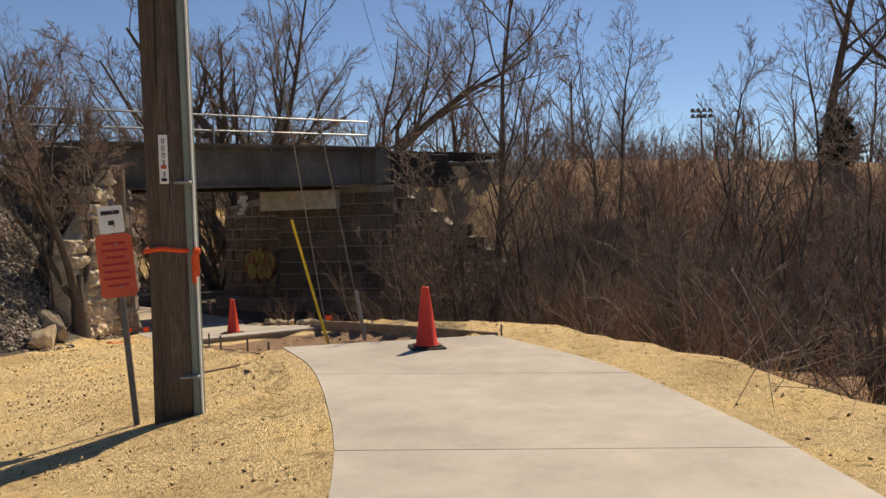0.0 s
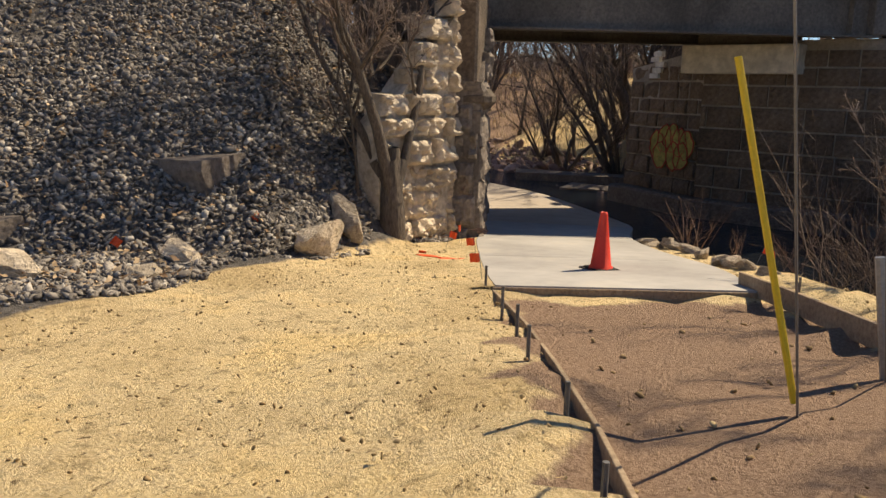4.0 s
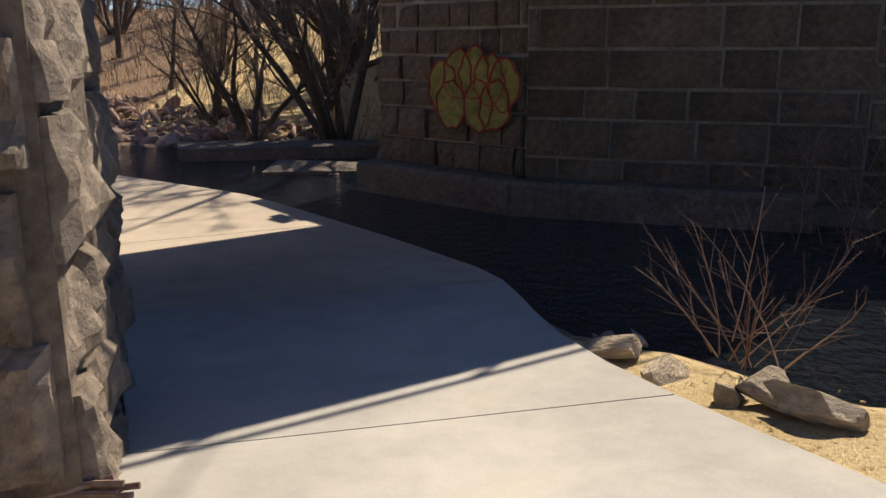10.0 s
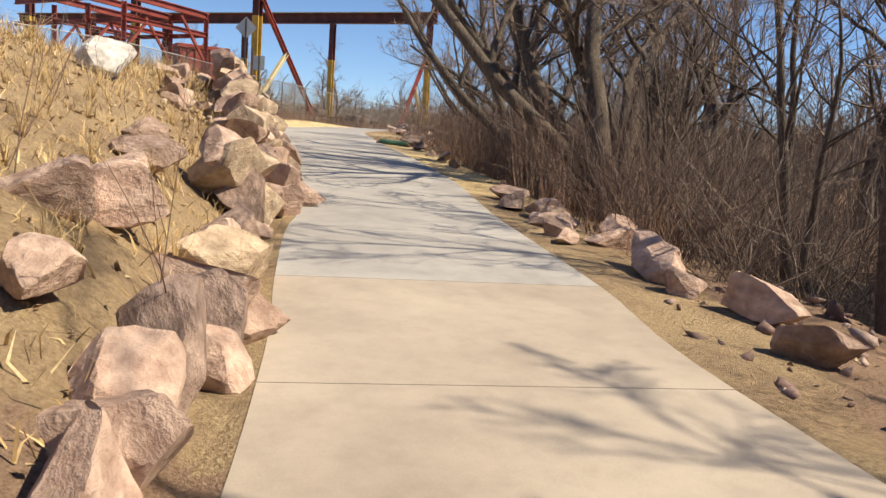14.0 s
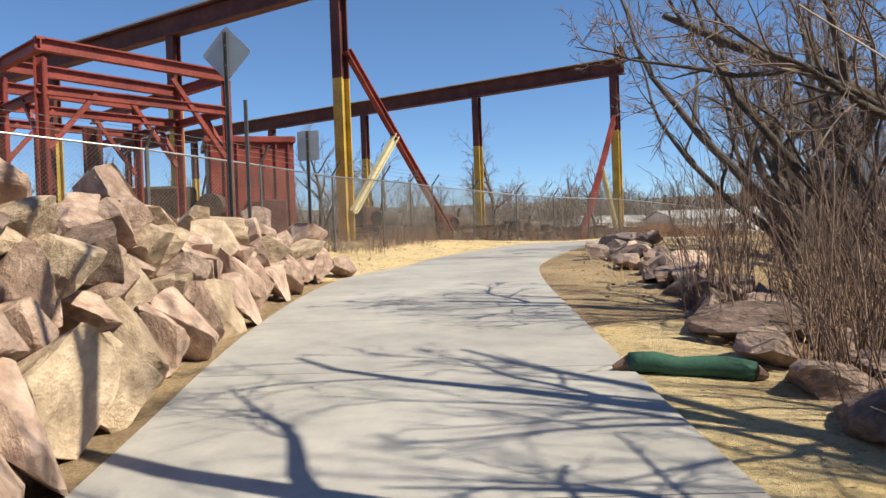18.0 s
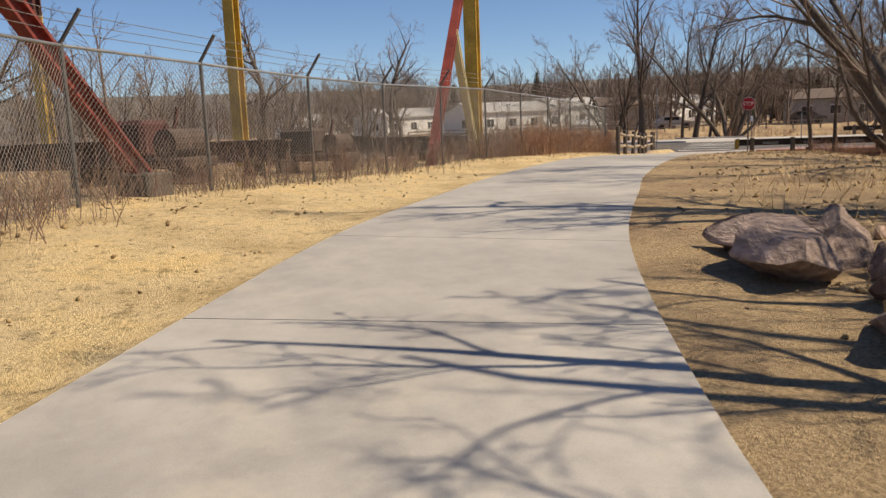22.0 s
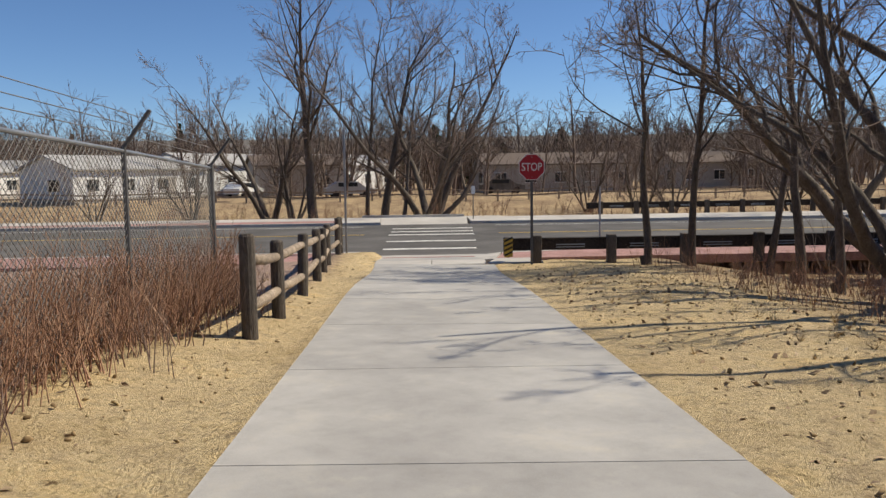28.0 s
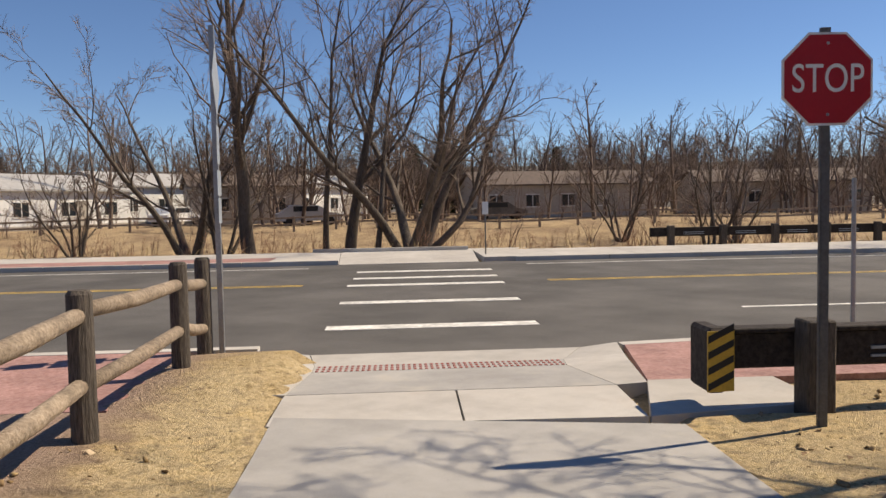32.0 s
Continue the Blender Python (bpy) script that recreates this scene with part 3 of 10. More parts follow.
def water_material():
    m, nt, b = nodes_of("creek_water")
    b.inputs["Base Color"].default_value = (0.017, 0.023, 0.03, 1)
    b.inputs["Roughness"].default_value = 0.06
    b.inputs["IOR"].default_value = 1.33
    b.inputs["Specular IOR Level"].default_value = 1.0
    b.inputs["Transmission Weight"].default_value = 0.0
    n1, n2 = noise_tex(nt, 3.2, 3, 0.55, stretch=(1.0, 1.5, 1)), noise_tex(nt, 13, 3, 0.55)
    s = nt.nodes.new("ShaderNodeMath")
    s.operation = "MULTIPLY_ADD"
    nt.links.new(n2.outputs["Fac"], s.inputs[0])
    s.inputs[1].default_value = 0.55
    nt.links.new(n1.outputs["Fac"], s.inputs[2])
    bump(nt, b, s.outputs[0], 1.0, 0.32)
    return m


M_GROUND = ground_material()
M_WATER = water_material()
M_CONC = concrete("pale_concrete", (0.345, 0.33, 0.312), (0.47, 0.452, 0.425), (0.50, 0.455, 0.37))
M_CONC_TAN = concrete("tan_concrete", (0.36, 0.305, 0.25), (0.485, 0.42, 0.345), (0.30, 0.24, 0.19))
M_KERB = concrete("kerb_concrete", (0.47, 0.44, 0.40), (0.58, 0.55, 0.505), (0.42, 0.365, 0.31))
M_RED_CONC = surface("red_stamped_concrete", (0.30, 0.16, 0.14), (0.47, 0.29, 0.26), fine=20, coarse=2, relief=0.5, depth=0.006)
M_TACTILE = plain("red_tactile_plate", (0.36, 0.10, 0.08), 0.7)
M_ASPHALT = surface("asphalt", (0.085, 0.08, 0.075), (0.16, 0.15, 0.14), fine=160, coarse=0.5, rough=0.9, relief=0.5, depth=0.004, tint=0.3)
M_PAINT = plain("white_road_paint", (0.76, 0.74, 0.69), 0.7, wear=0.25, fine=12)
M_PAINT_Y = plain("yellow_road_paint", (0.62, 0.42, 0.10), 0.7, wear=0.3, fine=12)
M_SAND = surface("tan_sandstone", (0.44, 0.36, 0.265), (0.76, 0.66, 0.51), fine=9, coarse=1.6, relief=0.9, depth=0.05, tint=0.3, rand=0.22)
M_PIER = surface("dark_sandstone_block", (0.085, 0.066, 0.05), (0.19, 0.15, 0.112), fine=14, coarse=1.2, relief=0.7, depth=0.03, tint=0.35, rand=0.3)
# left abutment stone out of the sun: the shade is put into its colour
M_SHADED_STONE = surface("shaded_abutment_stone", (0.145, 0.12, 0.098), (0.30, 0.255, 0.21), fine=12, coarse=1.3, relief=0.8, depth=0.03, tint=0.35, rand=0.25)
M_MORTAR = surface("pale_mortar", (0.25, 0.228, 0.2), (0.38, 0.35, 0.305), fine=20, coarse=2, relief=0.7, depth=0.02)
M_PINK = surface("pink_granite", (0.42, 0.285, 0.225), (0.68, 0.53, 0.435), fine=5, coarse=1.3, relief=0.9, depth=0.04, tint=0.3, rand=0.28)
M_TAN_ROCK = surface("tan_granite", (0.43, 0.325, 0.225), (0.70, 0.575, 0.43), fine=5, coarse=1.3, relief=0.9, depth=0.04, tint=0.3, rand=0.25)
M_BROWN_ROCK = surface("grey_brown_granite", (0.24, 0.17, 0.14), (0.48, 0.37, 0.31), fine=6, coarse=1.3, relief=0.9, depth=0.04, tint=0.35, rand=0.3)
M_GREY_ROCK = surface("grey_red_rock", (0.22, 0.165, 0.145), (0.52, 0.42, 0.37), fine=10, coarse=2.0, relief=0.9, depth=0.04, tint=0.35, rand=0.3)
M_CUT = surface("cut_stone_block", (0.105, 0.086, 0.072), (0.215, 0.182, 0.155), fine=14, coarse=2.0, relief=0.8, depth=0.02)
M_RUBBLE = island("rubble_stone", [(0.085, 0.076, 0.07), (0.235, 0.21, 0.185), (0.14, 0.127, 0.115), (0.39, 0.35, 0.305), (0.18, 0.158, 0.136), (0.5, 0.46, 0.405)])
M_RIPRAP = island("riprap_stone", [(0.12, 0.08, 0.07), (0.3, 0.21, 0.18), (0.18, 0.115, 0.098), (0.46, 0.355, 0.31), (0.24, 0.155, 0.13), (0.15, 0.112, 0.1)])
M_SILT = surface("dried_silt", (0.40, 0.32, 0.235), (0.56, 0.47, 0.36), fine=14, coarse=1.6, relief=0.8, depth=0.03, tint=0.25)
M_PEBBLE = island("creek_stone", [(0.208, 0.156, 0.13), (0.468, 0.364, 0.299), (0.312, 0.247, 0.208), (0.598, 0.494, 0.416), (0.39, 0.273, 0.227)])
M_CLOD = island("dry_clod", [(0.16, 0.105, 0.055), (0.42, 0.30, 0.15), (0.28, 0.19, 0.10), (0.6, 0.46, 0.25)], relief=0)
M_BARK = surface("grey_brown_bark", (0.075, 0.06, 0.048), (0.20, 0.165, 0.135), fine=14, coarse=1.5, relief=0.9, depth=0.03, stretch=(3, 3, 0.6), tint=0.3, rand=0.15)
M_TWIG = surface("bare_twig", (0.15, 0.11, 0.09), (0.34, 0.265, 0.215), fine=3, coarse=0.6, relief=0.0, tint=0.25, rand=0.15)
M_STEM = island("shrub_stem", [(0.11, 0.072, 0.058), (0.27, 0.185, 0.145), (0.165, 0.105, 0.085), (0.36, 0.265, 0.21)], relief=0)
M_STEM_RED = island("rusty_weed", [(0.18, 0.098, 0.065), (0.42, 0.25, 0.16), (0.29, 0.158, 0.103), (0.5, 0.335, 0.225)], relief=0)
M_STEM_DARK = island("grey_thicket_stem", [(0.095, 0.073, 0.063), (0.235, 0.185, 0.155), (0.15, 0.113, 0.093), (0.38, 0.31, 0.26)], relief=0)
M_BLADE = island("dry_grass_blade", [(0.381, 0.252, 0.112), (0.694, 0.526, 0.28), (0.538, 0.381, 0.179), (0.784, 0.627, 0.37)], relief=0)
M_LEAF = island("dead_leaf", [(0.2, 0.13, 0.075), (0.46, 0.34, 0.21), (0.3, 0.19, 0.11), (0.58, 0.46, 0.31)], relief=0)
M_PINE = island("evergreen_needles", [(0.018, 0.028, 0.014), (0.05, 0.066, 0.034), (0.03, 0.043, 0.022)], relief=0)
M_RED = surface("red_painted_steel", (0.19, 0.04, 0.03), (0.33, 0.075, 0.055), fine=18, coarse=1.2, rough=0.55, relief=0.15, tint=0.35)
M_RUST = surface("dark_red_steel", (0.075, 0.026, 0.022), (0.15, 0.05, 0.042), fine=18, coarse=1.2, rough=0.65, relief=0.2, tint=0.35)
M_YEL = surface("yellow_painted_steel", (0.46, 0.30, 0.045), (0.64, 0.44, 0.09), fine=14, coarse=1.0, rough=0.55, relief=0.15, tint=0.3)
M_CREAM = plain("cream_painted_steel", (0.62, 0.55, 0.34), 0.6)
M_GALV = plain("galvanized_steel", (0.36, 0.37, 0.375), 0.45, 0.7, wear=0.2)
M_WIRE = plain("galvanized_wire", (0.23, 0.222, 0.21), 0.55, 0.4, wear=0.15)
M_ALU = plain("bare_sign_metal", (0.42, 0.46, 0.50), 0.5, 0.3, wear=0.12)
M_POST = plain("dull_steel_post", (0.16, 0.155, 0.15), 0.6, 0.5, wear=0.2)
M_DARK_STEEL = surface("dark_girder_steel", (0.10, 0.09, 0.078), (0.19, 0.17, 0.145), fine=16, coarse=0.8, rough=0.7, relief=0.2, tint=0.4)
M_BEAM = plain("pale_bearing_block", (0.62, 0.58, 0.49), 0.8, wear=0.18, fine=6)
M_POLE = surface("utility_pole_wood", (0.07, 0.05, 0.036), (0.20, 0.15, 0.11), fine=22, coarse=1.5, relief=0.8, depth=0.02, stretch=(4, 4, 0.25), tint=0.3)
M_LOG = surface("weathered_rail_wood", (0.26, 0.20, 0.145), (0.50, 0.41, 0.31), fine=16, coarse=2.0, relief=0.8, depth=0.02, stretch=(2, 2, 2), tint=0.3, rand=0.15)
M_POSTWOOD = surface("dark_post_wood", (0.06, 0.052, 0.045), (0.17, 0.145, 0.12), fine=20, coarse=2.0, relief=0.7, depth=0.02, stretch=(4, 4, 0.5), tint=0.3, rand=0.2)
M_BOARD = surface("form_board_wood", (0.24, 0.17, 0.11), (0.42, 0.32, 0.21), fine=24, coarse=2.0, relief=0.6, depth=0.01)
M_TIMBER = surface("creosoted_timber", (0.022, 0.018, 0.016), (0.07, 0.056, 0.048), fine=20, coarse=1.5, relief=0.6, depth=0.015, tint=0.3)
M_CONE = plain("red_orange_plastic", (0.72, 0.052, 0.025), 0.45, wear=0.1)
M_RUBBER = plain("black_rubber", (0.02, 0.018, 0.018), 0.7)
M_ORANGE = plain("orange_vinyl", (0.85, 0.10, 0.02), 0.6, wear=0.08)
M_SIGN_O = plain("faded_orange_sign", (0.62, 0.10, 0.045), 0.5, wear=0.12)
M_SIGN_R = plain("red_reflective_sign", (0.40, 0.012, 0.022), 0.4, wear=0.06)
M_WHITE = plain("white_sign_face", (0.80, 0.79, 0.76), 0.5, wear=0.06)
M_BLACK = plain("black_paint", (0.02, 0.02, 0.02), 0.6)
M_YELLOW = plain("yellow_plastic", (0.75, 0.52, 0.03), 0.45, wear=0.1)
M_REFL_Y = plain("yellow_hazard_stripe", (0.55, 0.36, 0.05), 0.5)
M_SIDING = plain("white_siding", (0.78, 0.78, 0.77), 0.7, wear=0.08, fine=8)
M_TAN_WALL = plain("grey_tan_siding", (0.42, 0.38, 0.33), 0.8, wear=0.1, fine=8)
M_ROOF = plain("pale_roof", (0.42, 0.41, 0.40), 0.8, wear=0.15)
M_ROOF_D = plain("brown_roof", (0.15, 0.115, 0.095), 0.9, wear=0.2)
M_GLASS = plain("dark_window_glass", (0.03, 0.035, 0.04), 0.08, spec=0.6, wear=0.05)
M_GREEN = plain("green_netting", (0.035, 0.11, 0.075), 0.75, wear=0.3, fine=60, relief=0.6)
M_SCRAP = surface("rusty_scrap", (0.05, 0.035, 0.03), (0.15, 0.10, 0.08), fine=12, coarse=1.2, rough=0.8, relief=0.4, depth=0.02)
M_GRAF_Y = plain("yellow_green_spray_paint", (0.27, 0.245, 0.06), 0.7, wear=0.35, fine=10)
M_GRAF_R = plain("red_spray_paint", (0.34, 0.04, 0.03), 0.7, wear=0.25, fine=10)
M_GRAF_W = plain("white_spray_paint", (0.6, 0.6, 0.58), 0.7, wear=0.25, fine=10)
M_CAR = plain("silver_car_paint", (0.5, 0.5, 0.51), 0.3, 0.4, wear=0.04)

M_WHITE_ROCK = surface("whitish_rock", (0.5, 0.47, 0.43), (0.74, 0.71, 0.67), fine=8, coarse=2.0, relief=0.8, depth=0.03, tint=0.3)
M_FAR = island("far_twigs", [(0.115, 0.083, 0.068), (0.19, 0.145, 0.12), (0.15, 0.112, 0.092), (0.23, 0.18, 0.15)], relief=0)


# ---- building helpers ----
rng = np.random.default_rng(7)


class Build:
    """Collects vertices and faces for one mesh."""

    def __init__(self):
        self.v, self.f, self.n = [], [], 0

    def add(self, verts, faces):
        verts = np.asarray(verts, float)
        self.v.append(verts)
        self.f.extend([tuple(i + self.n for i in f) for f in faces])
        self.n += len(verts)

    def data(self, name, mat, smooth=False):
        me = bpy.data.meshes.new(name)
        me.from_pydata(np.concatenate(self.v).tolist() if self.v else [], [], self.f)
        if smooth:
            me.polygons.foreach_set("use_smooth", np.ones(len(me.polygons), bool))
        me.materials.append(mat)
        me.update()
        return me

    def box(self, c, size, m=None, ch=0.0):
        """A block with chamfered edges: centre, full size, optional 3x3 turn."""
        h = np.asarray(size, float) / 2
        ch = min(ch, h.min() * 0.9)
        if ch <= 0:
            vs = np.array([[x, y, z] for x in (-1, 1) for y in (-1, 1) for z in (-1, 1)]) * h
            fs = [(0, 1, 3, 2), (4, 6, 7, 5), (0, 4, 5, 1), (2, 3, 7, 6), (0, 2, 6, 4), (1, 5, 7, 3)]
        else:
            vs, ids = [], {}
            for sx in (-1, 1):
                for sy in (-1, 1):
                    for sz in (-1, 1):
                        s = np.array([sx, sy, sz])
                        for k in range(3):
                            p = s * (h - ch)
                            p[k] = s[k] * h[k]
                            ids[(sx, sy, sz, k)] = len(vs)
                            vs.append(p)
            fs = []
            for k in range(3):
                a, b = [i for i in range(3) if i != k]
                for s in (-1, 1):
                    q = []
                    for sa, sb in ((-1, -1), (1, -1), (1, 1), (-1, 1)):
                        key = [0, 0, 0]
                        key[k], key[a], key[b] = s, sa, sb
                        q.append(ids[(*key, k)])
                    fs.append(tuple(q if (s > 0) == (k != 1) else q[::-1]))
            for k in range(3):
                a, b = [i for i in range(3) if i != k]
                for sa in (-1, 1):
                    for sb in (-1, 1):
                        lo, hi = [0, 0, 0], [0, 0, 0]
                        lo[k], hi[k] = -1, 1
                        lo[a] = hi[a] = sa
                        lo[b] = hi[b] = sb
                        fs.append((ids[(*lo, a)], ids[(*hi, a)], ids[(*hi, b)], ids[(*lo, b)]))
            for sx in (-1, 1):
                for sy in (-1, 1):
                    for sz in (-1, 1):
                        fs.append(tuple(ids[(sx, sy, sz, k)] for k in range(3)))
            vs = np.array(vs)
        if m is not None:
            vs = vs @ np.asarray(m).T
        self.add(vs + np.asarray(c, float), fs)
        return self

    def tube(self, pts, radii, n=6, caps=True):
        pts = np.asarray(pts, float)
        radii = np.broadcast_to(np.asarray(radii, float), (len(pts),))
        tang = np.gradient(pts, axis=0)
        tang /= np.linalg.norm(tang, axis=1)[:, None] + 1e-12
        ref = np.array([0, 0, 1.0]) if abs(tang[0][2]) < 0.8 else np.array([1.0, 0, 0])
        a = np.cross(tang, ref)
        a /= np.linalg.norm(a, axis=1)[:, None] + 1e-12
        b = np.cross(tang, a)
        ang = np.arange(n) * 2 * math.pi / n
        vs = (pts[:, None] + radii[:, None, None] * (np.cos(ang)[None, :, None] * a[:, None] + np.sin(ang)[None, :, None] * b[:, None])).reshape(-1, 3)
        fs = [(i * n + j, i * n + (j + 1) % n, (i + 1) * n + (j + 1) % n, (i + 1) * n + j) for i in range(len(pts) - 1) for j in range(n)]
        if caps:
            fs += [tuple(range(n))[::-1], tuple((len(pts) - 1) * n + j for j in range(n))]
        self.add(vs, fs)
        return self

    def bar(self, p, q, w, h, ch=0.0, roll=0.0):
        """A straight bar of section w (sideways) by h (upright) between two points."""
        p, q = np.asarray(p, float), np.asarray(q, float)
        x, m = frame_along(p, q, roll)
        return self.box((p + q) / 2, (x, w, h), m, ch)

    def ibeam(self, p, q, w, h, t=0.04, roll=0.0):
        p, q = np.asarray(p, float), np.asarray(q, float)
        x, m = frame_along(p, q, roll)
        c = (p + q) / 2
        k = t * 0.4
        prof = [(-w / 2, -h / 2), (w / 2, -h / 2), (w / 2, t - h / 2), (k, t - h / 2), (k, h / 2 - t), (w / 2, h / 2 - t), (w / 2, h / 2), (-w / 2, h / 2), (-w / 2, h / 2 - t), (-k, h / 2 - t), (-k, t - h / 2), (-w / 2, t - h / 2)]
        vs = np.array([(e, y, z) for e in (-x / 2, x / 2) for y, z in prof]) @ m.T + c
        ends = [(0, 1, 2, 3, 10, 11), (3, 4, 9, 10), (4, 5, 6, 7, 8, 9)]
        self.add(vs, [f[::-1] for f in ends] + [tuple(i + 12 for i in f) for f in ends] + [(i, (i + 1) % 12, 12 + (i + 1) % 12, 12 + i) for i in range(12)])
        return self

    def sheet(self, poly, z0, z1):
        """An upright prism over a plan polygon."""
        n = len(poly)
        vs = [(x, y, z0) for x, y in poly] + [(x, y, z1) for x, y in poly]
        self.add(vs, [tuple(range(n))[::-1], tuple(range(n, 2 * n))] + [(i, (i + 1) % n, n + (i + 1) % n, n + i) for i in range(n)])
        return self


def frame_along(p, q, roll=0.0):
    d = q - p
    x = np.linalg.norm(d)
    d = d / x
    ref = np.array([0, 0, 1.0]) if abs(d[2]) < 0.95 else np.array([0, 1.0, 0])
    s = np.cross(ref, d)
    s /= np.linalg.norm(s)
    u = np.cross(d, s)
    c, k = math.cos(roll), math.sin(roll)
    s, u = c * s + k * u, c * u - k * s
    return x, np.stack([d, s, u], 1)


def rot(a):
    c, s = math.cos(a), math.sin(a)
    return np.array([[c, -s, 0], [s, c, 0], [0, 0, 1.0]])


def part(name, build, mat, parent=None, label="", smooth=False):
    me = build if isinstance(build, bpy.types.Mesh) else build.data(name, mat, smooth)
    ob = new(name, me)
    if parent is not None:
        ob.parent = parent
    if label:
        tagged(ob, label)
    return ob


def thing(name, label, category, at=(0, 0, 0), turn=0.0, group="", kind=""):
    ob = new(name)
    ob.empty_display_size = 0.2
    ob.matrix_basis = pose(*at, 0, 0, turn)
    return tagged(ob, label, category, group, kind)


def solid(name, build, mat, label, category, group="", kind="", smooth=False, at=None, turn=0.0):
    ob = part(name, build, mat, None, "", smooth)
    if at is not None:
        ob.matrix_basis = pose(*at, 0, 0, turn)
    return tagged(ob, label, category, group, kind)


def catmull(pts, step):
    """A smooth line through rows of numbers, sampled about every step metres."""
    pts = np.asarray(pts, float)
    out = []
    for i in range(len(pts) - 1):
        p0, p1, p2, p3 = pts[max(i - 1, 0)], pts[i], pts[i + 1], pts[min(i + 2, len(pts) - 1)]
        k = max(1, int(round(np.linalg.norm((p2 - p1)[:2]) / step)))
        for j in range(k):
            u = j / k
            out.append(0.5 * (2 * p1 + (p2 - p0) * u + (2 * p0 - 5 * p1 + 4 * p2 - p3) * u * u + (3 * p1 - p0 - 3 * p2 + p3) * u**3))
    out.append(pts[-1])
    return np.array(out)


# ---- the plan: path edges (left x, y, right x, y, height) ----
PATH_A = [(-0.2, -9, 2.35, -9, -0.40), (-0.45, 0, 2.25, 0, -0.43), (-0.63, 4.1, 2.12, 4.0, -0.45), (-0.9, 6, 1.98, 5.6, -0.48), (-1.4, 8.2, 1.6, 7.9, -0.54), (-2.04, 9.9, 0.62, 10.42, -0.60)]
PATH_B = [(-4.84, 14.5, -2.5, 15.85, -1.18), (-5.75, 16.05, -3.2, 17.7, -1.38), (-7.3, 18.9, -4.5, 19.75, -1.64), (-8.0, 20.6, -5.5, 21.6, -1.82), (-9.3, 22.25, -6.0, 23.5, -1.95), (-10.25, 23.2, -6.62, 24.4, -1.98), (-10.95, 23.9, -7.4, 25.35, -2.0), (-11.4, 24.3, -8.55, 26.5, -1.99),
          (-11.8, 24.85, -9.5, 27.38, -1.97), (-12.4, 25.5, -10.6, 27.95, -1.94), (-14, 26.35, -12.85, 28.95, -1.87), (-15.4, 27.1, -14.4, 29.75, -1.8), (-17.6, 27.9, -17.0, 30.75, -1.75), (-20.6, 28.5, -20.2, 31.3, -1.67), (-22.5, 28.76, -22.1, 31.8, -1.59),
          (-25.2, 29.2, -24.6, 32.2, -1.45), (-27.6, 29.75, -27.2, 32.65, -1.32), (-31.8, 30.25, -31.3, 33.4, -1.02), (-36.8, 30.6, -36.2, 33.85, -0.65), (-40.5, 30.85, -40, 34.2, -0.43), (-44.7, 31.05, -44, 34.75, -0.23),
          (-48.2, 31.5, -47.4, 35.2, -0.04), (-51.2, 32.15, -50, 35.65, 0.09), (-53.9, 33.35, -52.5, 36.28, 0.16), (-56.9, 34.4, -54.9, 37.2, 0.25), (-58.9, 35.6, -57.2, 38.3, 0.35), (-62.6, 38.05, -60.4, 40.2, 0.49),
          (-66.4, 40.95, -64.2, 43.1, 0.48), (-69.6, 43.5, -67.25, 45.5, 0.45), (-73.2, 47.1, -70.8, 48.9, 0.44), (-77.2, 51.1, -74.95, 53.1, 0.25), (-82.2, 55.9, -79.9, 58.1, -0.1), (-87, 60.5, -84.2, 62.4, -0.4),
          (-90.2, 63.75, -87.5, 65.6, -0.68), (-91.9, 65.4, -89.2, 67.3, -0.73)]
LINE_A, LINE_B = catmull(PATH_A, 0.5), catmull(PATH_B, 0.5)
MID = np.concatenate([LINE_A, catmull([PATH_A[-1], PATH_B[0]], 0.5)[1:-1], LINE_B])
MID_C = (MID[:, :2] + MID[:, 2:4]) / 2
MID_W = np.linalg.norm(MID[:, :2] - MID[:, 2:4], axis=1) / 2
MID_N = (MID[:, :2] - MID[:, 2:4]) / (2 * MID_W[:, None])
MID_S = np.abs(np.gradient(MID[:, 4])) / np.maximum(np.linalg.norm(np.gradient(MID_C, axis=0), axis=1), 0.05)
MID_S = np.max([np.roll(MID_S, k) for k in (-2, -1, 0, 1, 2)], axis=0)
CREEK = catmull([(60, 2), (25, 10), (10, 16), (3, 20.2), (-2, 23.6), (-6.4, 26.0), (-9.4, 28.9), (-12.4, 30.9), (-15.6, 32.7), (-19, 35.0), (-23, 37.2), (-29, 39.5), (-36, 41.8), (-47, 46.5), (-61, 55), (-73, 67), (-79, 78), (-82, 105)], 0.5)
TRACK_U, TRACK_N = np.array([0.755, 0.656]), np.array([-0.656, 0.755])
TRACK_AT = np.array([-2.3, 26.7])  # the girder's near end
CUT_U, CUT_N, CUT_AT = np.array([0.765, 0.644]), np.array([-0.644, 0.765]), np.array([-2.55, 29.2])  # the line by which the bank is cut at the abutments
ROAD_R, ROAD_N = np.array([0.70, 0.714]), np.array([-0.714, 0.70])
ROAD_AT = np.array([-93.0, 68.5])  # a point of the near kerb
ROAD_Z = -0.78
D_GRID = np.array([0, 0.5, 1, 2, 3, 5, 8, 12, 20.0])
